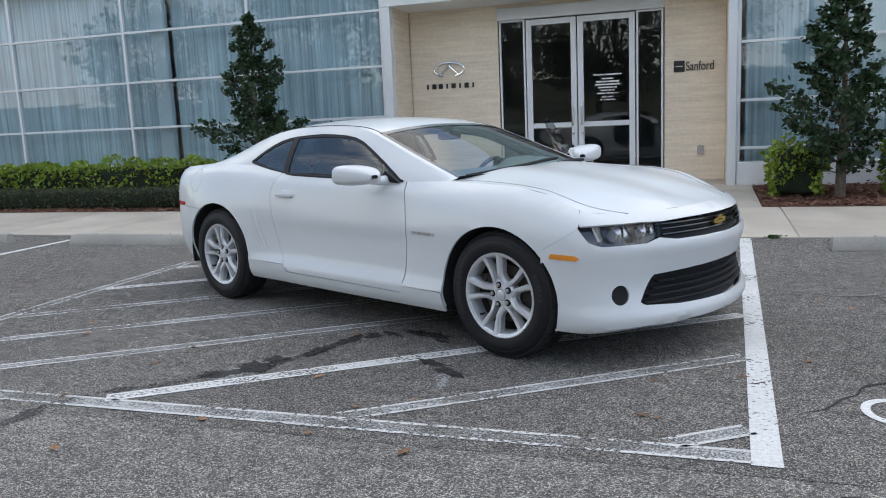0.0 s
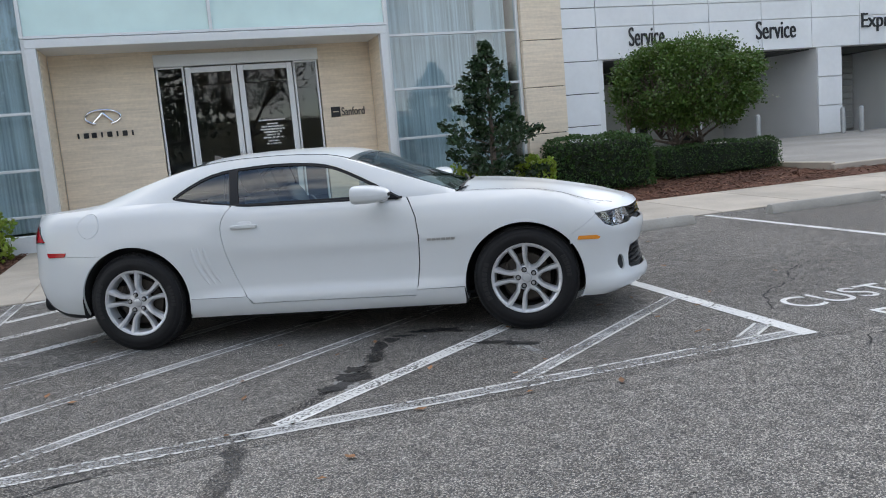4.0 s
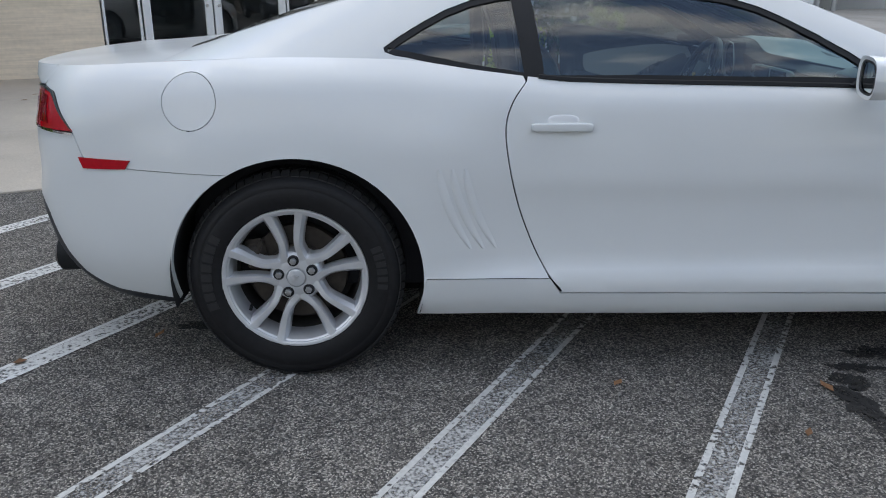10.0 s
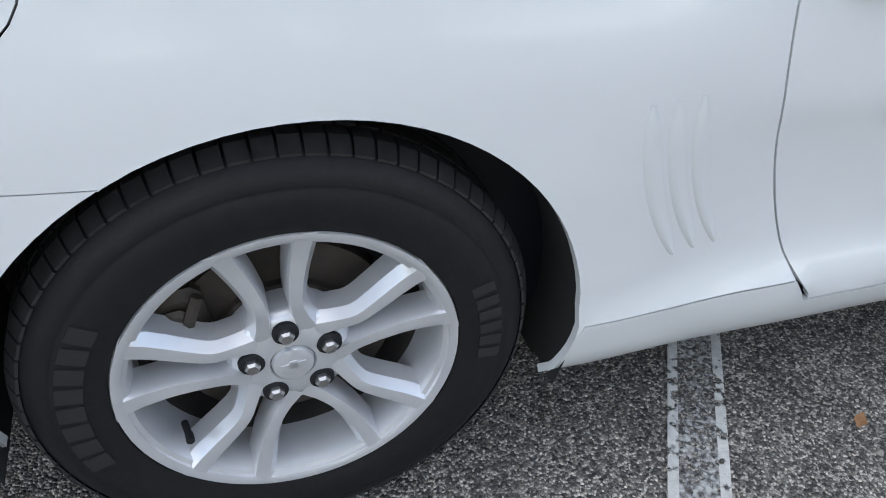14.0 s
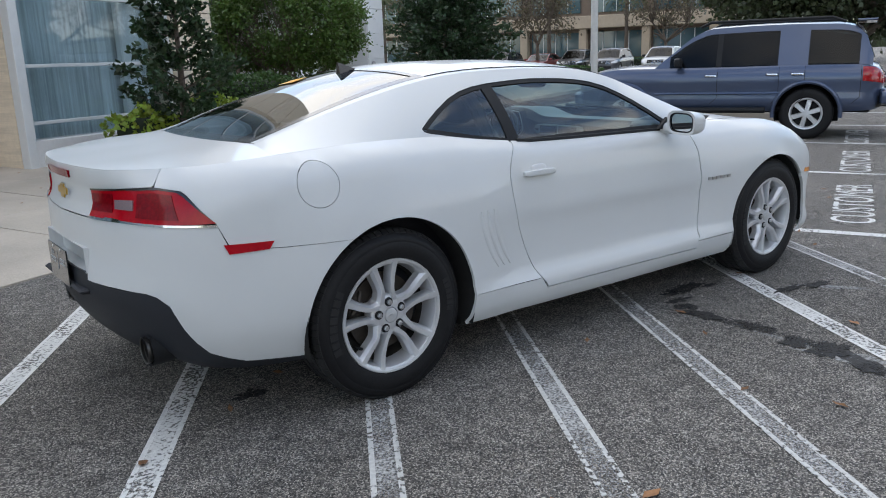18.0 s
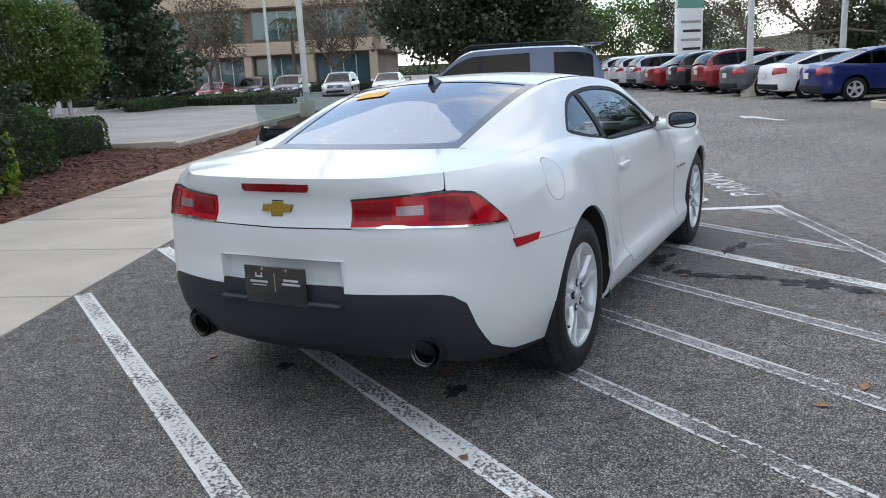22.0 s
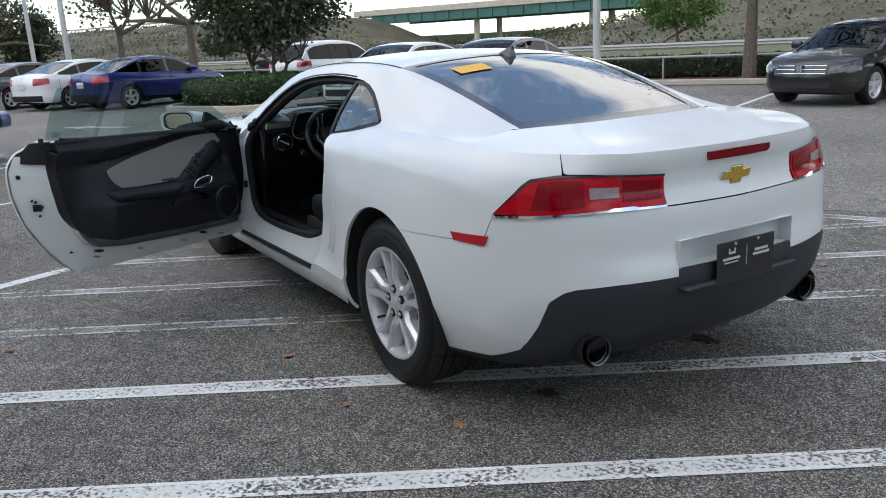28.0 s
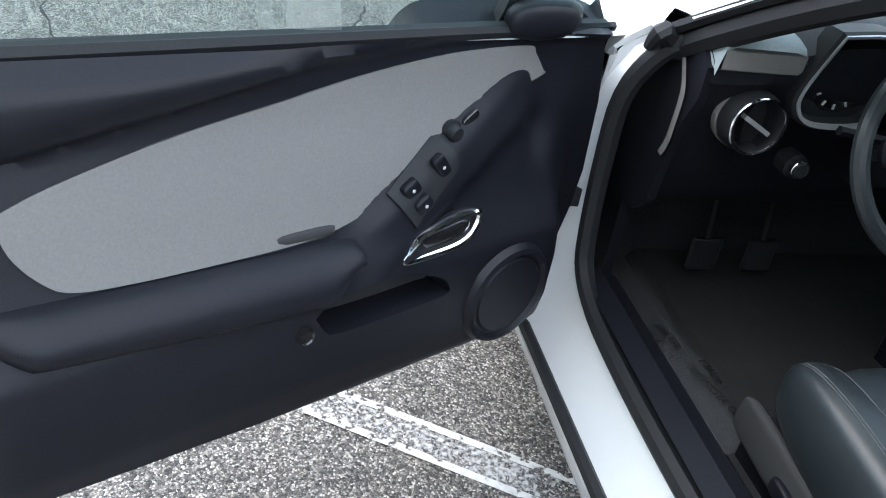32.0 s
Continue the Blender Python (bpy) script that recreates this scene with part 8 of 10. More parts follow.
# corner pod over the outer vent: pale top with slots, grey bar under it
for sg in (1, -1):
    rows = [[(x, sg * yy, z - d) for x, z in ((.462, .996), (.470, 1.006), (.53, 1.026), (.62, 1.036), (.82, 1.0))] for yy, d in ((.592, .03), (.602, .004), (.625, 0), (.735, 0), (.752, .006), (.760, .05))]
    q = Soup().grid(rows if sg < 0 else [list(reversed(row)) for row in rows])
    pod = q.make("dash_pod", M_DASHGREY, dash, "pale grey corner pod of the dash", 50)
    for k in range(5):
        yy = .650 + .019 * k
        q = Soup().prism([(.505, yy - .012), (.505, yy - .003), (.548, yy + .006), (.548, yy - .003)], 0, .0015, Matrix(((1, 0, 0, 0), (0, sg, 0, 0), (.333, 0, 1, .8510), (0, 0, 0, 1))))
        q.make("vent_slot", M_BLACK, pod)
    rows = [[(x, sg * yy, z) for x, z in ((.475, .994), (.460, .990), (.462, .958), (.480, .950))] for yy in (.600, .68, .742, .752)]
    q = Soup().grid(rows if sg > 0 else [list(reversed(row)) for row in rows])
    q.make("pod_bar", M_GREYTRIM, pod, "light grey bar under the pod")
    # round outer vent in its barrel
    m = Matrix.Translation((.452, sg * .655, .866)) @ pose(0, 0, 0, 0, -90, 0)
    vent = Soup().lathe([(.058, -.10), (.057, -.02), (.054, .002), (.050, .004), (.047, -.004), (.045, -.03), (0, -.03)], m, 36).make("air_vent", M_BLACK, dash, "round air vent with a thin chrome ring")
    Soup().tube([m @ Vector((.051 * math.cos(a), .051 * math.sin(a), .005)) for a in np.linspace(0, 2 * math.pi, 41)], .0026, 6, False).make("chrome_ring", M_CHROME, vent)
    for w in (-.016, .016):
        Soup().grid([[m @ Vector((.040 * f, w + .010 * (1 - f * f) * (1 if w > 0 else -1), d)) for d in (-.022, -.002)] for f in np.linspace(-1, 1, 11)]).make("vane", M_TRIM, vent)
    Soup().box((-.032, -.004, -.012), (.032, .004, .002), m @ pose(0, 0, 0, 0, 0, 62)).make("vent_tab", M_SATIN, vent)
    Soup().lathe([(.0588, -.055), (.060, -.05), (.060, -.038), (.0588, -.034)], m, 36).make("vent_band", M_GREYTRIM, vent)
# centre vents
vents = Soup()
rounded(vents, (.507, 0, .928), (.026, .43, .066), p=5, n=12)
vents = vents.make("vent_surround", M_DASHGREY, dash, "pale grey surround of the centre vents")
for y0, y1 in ((.008, .155), (-.155, -.008)):
    Soup().box((.4915, y0, .906), (.497, y1, .952), bevel=.002).make("vent_core", M_BLACK, vents)
    for k in range(3):
        Soup().box((.489, y0 + .004, .913 + .012 * k), (.494, y1 - .004, .917 + .012 * k)).make("vent_slat", M_TRIM, vents)
for y in (.182, -.182):
    Soup().box((.489, y - .014, .922), (.497, y + .014, .934), bevel=.003).make("vent_wheel", M_BLACK, vents)
# lamp switch
m = Matrix.Translation((.474, .535, .785)) @ pose(0, 0, 0, 0, -90, 0)
knob = Soup().lathe([(.024, -.03), (.024, .006), (.016, .008), (.016, .020), (.012, .024), (0, .024)], m, 24).make("light_switch", M_BLACK, dash)
Soup().tube([m @ Vector((.0165 * math.cos(a), .0165 * math.sin(a), .021)) for a in np.linspace(0, 2 * math.pi, 25)], .0018, 6, False).make("chrome_ring", M_CHROME, knob)
# two hooded instruments in silver frames
for face in ([(.560, 1.034), (.470, 1.040), (.436, 1.015), (.428, .95), (.445, .895), (.480, .880), (.560, .880), (.596, .905), (.598, .945)], [(.290, 1.034), (.360, 1.040), (.392, 1.015), (.400, .95), (.385, .900), (.360, .886), (.300, .886), (.268, .910), (.262, .95)]):
    loop = curve_of([(.440, y, z) for y, z in face + face[:1]], 46)
    cy, cz = sum(y for y, z in face) / 9, sum(z for y, z in face) / 9
    rows = [[Vector((.440 + dx, cy + (p.y - cy) * k, cz + (p.z - cz) * k)) for p in loop] for dx, k in ((.05, 1.10), (.004, 1.10), (-.003, 1.04), (.0, .98), (.03, .90), (.045, .0))]
    tunnel = Soup().grid(rows).make("gauge_tunnel", M_BLACK, dash)
    Soup().grid([[Vector((.4375 + dx, cy + (p.y - cy) * k, cz + (p.z - cz) * k)) for p in loop] for dx, k in ((.006, 1.065), (-.003, 1.04), (-.002, .985), (.012, .955))]).make("silver_frame", M_SATIN, tunnel, "satin silver frame of the instrument")
    m = Matrix.Translation((.474, cy, cz)) @ pose(0, 0, 0, 0, -90, 0)
    Soup().lathe([(0, .004), (.052, .004), (.056, .001)], m, 28).make("gauge_face", M_GLOSSBLACK, tunnel)
    for k in range(9):
        Soup().box((-.002, .040, .0045), (.002, .049, .006), m @ pose(0, 0, 0, 0, 0, -120 + 30 * k)).make("scale_mark", M_PLATETEXT, tunnel)
# leaning centre stack: display, slot, row of buttons, knobs
XZ = Matrix(((1, 0, 0, 0), (0, 0, 1, 0), (0, 1, 0, 0), (0, 0, 0, 1)))
stack = Soup().prism([(.515, .888), (.462, .872), (.440, .80), (.425, .70), (.435, .62), (.53, .56), (.56, .70)], -.125, .125, XZ).make("centre_console_front", M_TRIM, dash)
lean = Matrix.Translation((.450, 0, .836)) @ pose(0, 0, 0, 0, 16, 0)
Soup().box((-.008, -.105, -.042), (.01, .105, .042), lean, bevel=.012).make("display_bezel", M_GLOSSBLACK, stack)
Soup().box((-.0105, -.075, -.028), (-.006, .075, .03), lean).make("stack_display", material("display", (.012, .030, .034), .5, spec=.2), stack)
Soup().box((-.010, -.112, -.088), (.01, .112, -.050), lean, bevel=.006).make("button_plate", M_DASHGREY, stack)
for k in range(8):
    Soup().box((-.014, -.077 + k * .0205, -.072), (-.008, -.063 + k * .0205, -.058), lean, bevel=.002).make("stack_button", M_SATIN, stack)
Soup().box((-.0125, -.07, -.084), (-.008, .07, -.078), lean).make("disc_slot", M_BLACK, stack)
for y, z, r in ((.108, -.082, .015), (-.108, -.082, .015), (.082, -.138, .022), (-.082, -.138, .022), (0, -.132, .018)):
    Soup().lathe([(r * 1.1, -.01), (r * 1.05, .004), (r * .85, .006), (r * .8, .02), (0, .022)], lean @ pose(-.006, y, z, 0, -90, 0), 20).make("stack_knob", M_BLACK if r > .016 else M_SATIN, stack)
q = Soup().box((-.45, -.11, .28), (.52, .11, .50), bevel=.02)
q.make("centre_console", M_TRIM, car)
q = Soup().tube([(.14, 0, .49), (.12, 0, .60)], [.018, .014], 8)
rounded(q, (.115, 0, .625), (.05, .045, .07), n=8)
q.make("gear_lever", M_LEATHER, car)
for sg in (1, -1):
    q = Soup().prism([(.475, .955), (.475, .90), (.505, .84), (.53, .76), (.545, .665), (.60, .615), (.80, .60), (.98, .62), (.98, .95), (.80, .985), (.60, 1.0), (.52, .99)], .750, .768, Matrix(((1, 0, 0, 0), (0, 0, sg, 0), (0, 1, 0, 0), (0, 0, 0, 1))))
    q.make("dash_end", M_TRIM, dash)
    # Pale strip stands in for the reflection along the dash end.
    Soup().grid([[p + Vector((0, sg * .004, 0)), p + Vector((.016, sg * .005, .002)), p + Vector((.02, 0, 0))] for p in curve_of([(.60, sg * .768, .985), (.555, sg * .769, .955), (.527, sg * .770, .92), (.512, sg * .770, .885), (.515, sg * .770, .80), (.53, sg * .770, .765)], 18)]).make("end_trim", M_GREYTRIM, dash)
    Soup().box((.66, sg * .745 - .012, .30), (.98, sg * .745 + .012, .62)).make("kick_panel", M_TRIM, car)
# steering wheel
sm = Matrix.Translation((.31, .375, .885)) @ pose(0, 0, 0, 0, -66, 0)
ringp = [sm @ Vector((.178 * math.cos(a), .178 * math.sin(a), 0)) for a in (2 * math.pi * k / 48 for k in range(49))]
steer = Soup().tube(ringp, .0155, 10, False).make("steering_wheel", M_LEATHER, car, "black leather steering wheel with silver spokes")
q = Soup()
rows = []
for f in np.linspace(0, 1, 11):
    half = .083 - .040 * max(0, f - .25) / .75
    dome = .018 * math.sin(math.pi * min(.98, max(.05, f))) ** .5
    rows.append([sm @ Vector((.068 - .215 * f, half * g, -.006 + dome * (1 - abs(g) ** 3) + .004)) for g in np.linspace(-1, 1, 13)])
q.grid([list(reversed(row)) for row in rows])
q.make("wheel_boss", M_LEATHER, steer)
for e in (1, -1):
    q = Soup()
    rounded(q, (.005, e * .118, .0), (.05, .05, .016), sm, p=4, n=8)
    pad = q.make("switch_pad", M_TRIM, steer)
    for k in range(3):
        Soup().box((-.004, -.004, 0), (.004, .004, .003), sm @ pose(.016 - .012 * k, e * .118, .008)).make("pad_mark", M_PLATETEXT, pad)
for e in (1, -1):
    path = [(-.012, .118), (-.040, .098), (-.085, .070), (-.125, .052), (-.168, .038)]
    q = Soup().grid([[sm @ Vector((px, e * (py + w * (1 - .1 * i)), z)) for w, z in ((-.010, .006), (-.008, .019), (.006, .019), (.009, .004))] for i, (px, py) in enumerate(path)])
    if e > 0:
        q.f = [tuple(reversed(f)) for f in q.f]
    q.make("silver_spoke", M_SATIN, steer)
for a, l in ((90, .165), (-90, .165)):
    ar = radians(a)
    side = Vector((-math.sin(ar), math.cos(ar), 0))
    q = Soup()
    rows = [[sm @ (Vector((math.cos(ar), math.sin(ar), 0)) * r + side * w + Vector((0, 0, .004 * (1 - abs(w) / .02) - .01))) for w in (-.018 + .004 * i, -.008, .008, .018 - .004 * i)] for i, r in enumerate((.06, .10, .14, l))]
    q.grid(rows)
    q.make("wheel_spoke", M_STEEL if a > 100 else M_TRIM, steer)
q = Soup().prism([(x * .30, y * .30) for x, y in em], .012, .0185, sm @ pose(0, 0, 0, 0, 0, -90))
q.make("emblem", M_GOLD, steer)
Soup().tube([sm @ Vector((0, 0, -.02)), (.50, .375, .80)], [.05, .06], 12).make("steering_column", M_TRIM, car)
Soup().tube([(.36, .44, .885), (.37, .56, .90)], .009, 6).make("indicator_stalk", M_TRIM, car)
for y in (.30, .45):
    q = Soup().box((.76, y - .04, .36), (.775, y + .04, .45), bevel=.006)
    q.tube([(.77, y, .44), (.80, y, .65)], .009, 6)
    q.make("pedal", M_BLACK, car)
# inner mirror and lining of the closed door
q = Soup()
rounded(q, (.27, 0, 1.235), (.035, .23, .065), p=4, n=10)
q.tube([(.28, 0, 1.25), (.30, 0, 1.30)], .008, 6)
q.make("inner_mirror", M_BLACK, car)
V, F = lay(trim, lambda a, b: Vector((a, -(INNER + .01), b)), (), .05, 0)
piece("door_lining", V, [tuple(reversed(f)) for f in F], M_TRIM, right_door)
V, F = lay([(p.x, p.y) for p in ins], lambda a, b: Vector((a, -(INNER - .008), b)), (), .05, 0)
piece("door_insert", V, [tuple(reversed(f)) for f in F], M_GREYTRIM, right_door)
for sg in (1, -1):
    Soup().grid([[(x, sg * .80, z) for z in (.30, .70, 1.0)] for x in (-1.75, -1.3, -.95, -.70)]).make("quarter_lining", M_TRIM, car)

# ---- other vehicles: one builder, shaped by its numbers ----
G_AUTO = glass("parked_car_glass", (.20, .28, .34), .5, ior=1.38)
M_SMOKED = material("smoked_lamp_lens", (.03, .032, .036), .12, coat=1.0, grain=.2, grain_scale=40)
M_HEADLAMP = material("headlamp_lens", (.62, .64, .66), .12, .3, coat=1.0, grain=.2, grain_scale=40)
M_TAIL = material("tail_lens", (.34, .008, .012), .15, coat=.5, grain=.1, grain_scale=40)
M_PLATE = material("pale_plate", (.60, .60, .58), .5, grain=.1, grain_scale=60)
WHEELS = {}


def auto_wheel(r, rim_r, spokes):
    key = (r, rim_r, spokes)
    if key not in WHEELS:
        ty = Soup().lathe([(rim_r, -.02), (rim_r + .012, .004), ((r + rim_r) / 2, .012), (r - .03, .006), (r - .006, -.012), (r, -.03), (r, -.17), (r - .01, -.2), (rim_r, -.21)], sides=36)
        rm = Soup().lathe([(rim_r - .035, -.15), (rim_r - .028, -.02), (rim_r - .012, .0), (rim_r + .004, .003)], sides=36)
        rm.lathe([(0, -.016), (.05, -.016), (.062, -.03), (.066, -.07)], sides=24)
        for k in range(spokes):
            a = 2 * math.pi * k / spokes + .3
            d, n = Vector((math.cos(a), math.sin(a), 0)), Vector((-math.sin(a), math.cos(a), 0))
            rm.grid([[d * q + n * w + Vector((0, 0, z)) for w, z in ((-.034 - q * .02, -.06), (-.026 - q * .03, -.016 - .004 * i), (.026 + q * .03, -.016 - .004 * i), (.034 + q * .02, -.06))] for i, q in enumerate((.045, rim_r * .5, rim_r - .015))])
        bk = Soup().lathe([(0, -.085), (rim_r - .03, -.085)], sides=24)
        WHEELS[key] = (mesh_of("rim", rm.v, rm.f, M_ALLOY, 40), mesh_of("tyre", ty.v, ty.f, M_RUBBER, 50), mesh_of("brake_shade", bk.v, bk.f, M_UNDER))
    return WHEELS[key]


def vehicle(name, paint, label, length, width, belt, roofline, glass_x, wheel_x, wheel_r=.33, rim_r=.22, spokes=5, sill=.24, rail_in=.16, pillars=(), lower=None, category="car", group="parked cars", tail_z=(.70, .92), head_z=(.60, .76), grille=True, rails=False, suv=False, step=.10, smoked=False):
    """A parked car along its own x axis, nose forward. belt: heights of bonnet, waist and deck; roofline: the glasshouse from screen foot to rear-window foot."""
    root = empty(name, pose(0, 0, 0), label, category, group)
    L, W = length / 2, width / 2
    e = .42
    plan = curve_of([(-L, -.25, 0), (-L - .01, 0, 0), (-L, .25, 0), (-L + .05, W * .72, 0), (-L + .20, W * .93, 0), (-L + e, W * .985, 0), (-L * .5, W, 0), (0, W, 0), (L * .5, W, 0), (L - e * 1.25, W * .975, 0), (L - .30, W * .90, 0), (L - .10, W * .68, 0), (L - .01, .25, 0), (L, 0, 0), (L - .01, -.25, 0)], 260)
    px, py = np.array([p.x for p in plan]), np.array([p.y for p in plan])
    ln = np.r_[0, np.cumsum(np.hypot(np.diff(px), np.diff(py)))]
    i0, i1 = np.argmin(np.abs(py[:60])), len(py) - 60 + np.argmin(np.abs(py[-60:]))
    nx, ny = np.gradient(py, ln), -np.gradient(px, ln)
    bz = smooth_table([p[0] for p in belt], [p[1] for p in belt])
    mid = np.arange(len(px))
    flank = (py > W * .8)

    def s_of(x):
        return float(np.interp(x, px[flank], ln[flank]))

    def top(s):
        return float(bz(np.interp(s, ln, px)))

    prof = smooth_table([0, .10, .22, .45, .68, .86, 1.0], [-.07, -.02, .0, -.012, .006, -.012, -.075])

    def body(s, z):
        hi = top(s)
        d = float(prof(min(max((z - sill) / (hi - sill), 0), 1)))
        return Vector((np.interp(s, ln, px) - np.interp(s, ln, nx) * d, np.interp(s, ln, py) - np.interp(s, ln, ny) * d, z))

    sa, sb = ln[i0], ln[i1]
    arch = wheel_r * 1.17
    low = [(sa, sill + .05), (s_of(wheel_x[0] - arch - .12), sill)]
    for wx in wheel_x:
        c = s_of(wx)
        low += [(c + arch * math.cos(a), max(sill, wheel_r + arch * math.sin(a))) for a in np.linspace(math.pi + .25, -.25, 15)]
    low += [(s_of(wheel_x[1] + arch + .10), sill), (sb, sill + .02)]
    low = [p for i, p in enumerate(low) if i == 0 or p[0] > low[i - 1][0] + 1e-4]
    outline = low + [(s, top(s)) for s in np.linspace(sb, sa, 46)]
    V, F = lay(outline, body, (), step, 0)
    c = sum((V[i] for i in F[0]), Vector()) / 3
    nrm = (V[F[0][1]] - V[F[0][0]]).cross(V[F[0][2]] - V[F[0][0]])
    k = min(range(len(F)), key=lambda q: abs(V[F[q][0]].x) + abs(V[F[q][0]].z - .6))
    if (V[F[k][1]] - V[F[k][0]]).cross(V[F[k][2]] - V[F[k][0]]).y < 0:
        F = [tuple(reversed(f)) for f in F]
    mV, mF = mirrored(V, F)
    n = len(V)
    stations = np.linspace(sa, sb, 60)
    rows = []
    for s in stations:
        p = body(s, top(s))
        rows.append([(p.x, p.y * t, p.z + .055 * (1 - t * t) * min(1, abs(p.y) / (W * .7))) for t in np.linspace(1, -1, 13)])
    q = Soup().add(V, F).add(mV, mF).grid(rows)
    q.make("body", paint, root, "", 50)
    if lower:
        band = [(s, sill - .01) for s in (sa, sb)]
        rows = [[body(s, z) + Vector((np.interp(s, ln, -nx), np.interp(s, ln, -ny), 0)) * -.012 for z in (sill + .02, sill + .17)] for s in np.linspace(sa, sb, 70) if all(abs(np.interp(s, ln, px) - wx) > arch + .02 for wx in wheel_x) or abs(np.interp(s, ln, py)) < W * .8]
    # glasshouse
    rx = [p[0] for p in roofline]
    order = np.argsort(rx)
    zr = smooth_table([rx[i] for i in order], [roofline[i][1] for i in order])
    x_front, x_rear = max(rx), min(rx)

    def rail(x, f=1.0):
        zb = float(bz(x)) - .005
        zt = max(zb + .002, float(zr(x)) - .045)
        wb = body(s_of(x), top(s_of(x))).y - .01
        h = (zt - zb)
        return Vector((x, wb - (rail_in * h / .45) * f, zb + h * f))

    rows = []
    xs = np.linspace(x_front, x_rear, 34)
    for x in xs:
        r = rail(x)
        rows.append([(x, r.y * t, r.z + .045 * (1 - abs(t) ** 2.5)) for t in np.linspace(-1, 1, 15)])
    gx0, gx1, gx2, gx3 = glass_x          # screen foot, screen head, rear-window head, rear-window foot
    Soup().grid([r for r, x in zip(rows, xs) if gx1 + .06 >= x >= gx2 - .06]).make("roof", paint, root, "", 180)
    for nm, a, b in (("windscreen", gx0, gx1), ("rear_window", gx2, gx3)):
        sel = []
        for x in np.linspace(a, b, 9):
            r = rail(x)
            sel.append([(x, r.y * t, r.z + .045 * (1 - abs(t) ** 2.5) + .002) for t in np.linspace(-.93, .93, 11)])
        Soup().grid(sel).make(nm, G_AUTO, root, "", 180)
        for t0, t1 in ((-1, -.92), (.92, 1)):
            Soup().grid([[(x, rail(x).y * t, rail(x).z + .045 * (1 - abs(t) ** 2.5) + .003) for t in (t0, (t0 + t1) / 2, t1)] for x in np.linspace(a, b, 9)]).make("pillar", paint, root, "", 180)
    # sides: painted frame; behind separate panes a dark sheet stands in for cabin shade
    for sg in (1, -1):
        def put(f_rows, nm, mat, lift=0.0, parent=root):
            return Soup().grid([[(p.x, sg * (p.y + lift), p.z + lift * .4) for p in r] for r in f_rows]).make(nm, mat, parent, "", 60)

        full = np.linspace(gx3 + .02, gx0 - .02, 30)
        put([[rail(x, f) for f in (.855, .93, 1.0)] for x in full], "roof_rail_panel", paint, .007)
        stops = [gx3 + .16] + list(pillars) + [gx0 - .20]
        for a, b in zip(stops, stops[1:]):
            put([[rail(x, f) for f in (.03, .3, .6, .85)] for x in np.linspace(a + .035, b - .035, 8)], "side_window", G_AUTO, .004)
        if rails:
            put([[rail(x, f) for f in (0, .45, .9)] for x in np.linspace(pillars[0] - .03, pillars[1] + .03, 5)], "rear_door_pillar", paint, .009)
        for x in stops[1:-1]:
            put([[rail(x + dx, f) for f in (0, .5, .9)] for dx in (-.04, .04)], "door_pillar", M_GLOSSBLACK if not suv else M_BLACK, .006)
        for a, b in ((gx3 + .02, gx3 + .20), (gx0 - .24, gx0 - .02)):
            put([[rail(x, f) for f in (0, .45, .92)] for x in np.linspace(a, b, 4)], "end_pillar", paint, .005)
        put([[rail(x, f) for f in (0, .9)] for x in np.linspace(gx3 + .18, gx0 - .22, 6)], "cabin_shade", M_UNDER, -.10)
        # door seams, handles, mirror
        for x in stops[:-1]:
            zt = top(s_of(x))
            pts = [body(s_of(x + (.10 if i == 0 else 0)), z) for i, z in enumerate(np.linspace(sill + .12, zt - .02, 7))]
            Soup().tube([(p.x, sg * (p.y + .001), p.z) for p in pts], .005, 4).make("door_seam", M_UNDER, root)
        for x in stops[1:-1]:
            p = body(s_of(x + .10), top(s_of(x)) - .13)
            h = Soup()
            rounded_block(h, (p.x, sg * (p.y + .018), p.z), (.19, .035, .035), 4, 5)
            h.make("door_handle", M_CHROME if suv else paint, root)
        p = body(s_of(gx0 - .42), top(s_of(gx0 - .42)))
        h = Soup()
        rounded_block(h, (p.x + .02, sg * (p.y + .12), p.z + .09), (.12, .22, .15), 3.5, 6)
        h.tube([(p.x, sg * (p.y - .02), p.z + .02), (p.x + .02, sg * (p.y + .08), p.z + .06)], .03, 6)
        h.make("door_mirror", M_BLACK if suv else paint, root)
        # lamps
        for nm, mat, zz, s0, s1 in (("tail_lamp", M_TAIL, tail_z, sa + W * .56, sa + W * 1.12), ("headlamp", M_SMOKED if smoked else M_HEADLAMP, head_z, sb - W * .60, sb - W * 1.15)):
            grid_rows = []
            for s in np.linspace(s0, s1, 8):
                f = abs(s - s0) / abs(s1 - s0)
                a, b = zz
                a2 = a + (b - a) * .25 * f
                grid_rows.append([body(s, z) + Vector((-np.interp(s, ln, nx) * .010, -np.interp(s, ln, ny) * .010, 0)) for z in np.linspace(a2, min(b, top(s) - .02), 4)])
            Soup().grid([[(p.x, sg * p.y, p.z) for p in r] for r in grid_rows]).make(nm, mat, root, "", 60)
        for wx in wheel_x:
            well = Soup().grid([[(wx + arch * 1.02 * math.cos(a), sg * y, wheel_r + arch * 1.02 * math.sin(a)) for a in np.linspace(-.3, math.pi + .3, 16)] for y in (W - .05, W - .38)])
            well.add([(wx + arch * 1.02 * math.cos(a), sg * (W - .38), wheel_r + arch * 1.02 * math.sin(a)) for a in np.linspace(-.3, math.pi + .3, 16)], [tuple(range(16))])
            well.make("wheel_well", M_UNDER, root)
            rm, ty, bk = auto_wheel(wheel_r, rim_r, spokes)
            w = attach(new("wheel", ty), root)
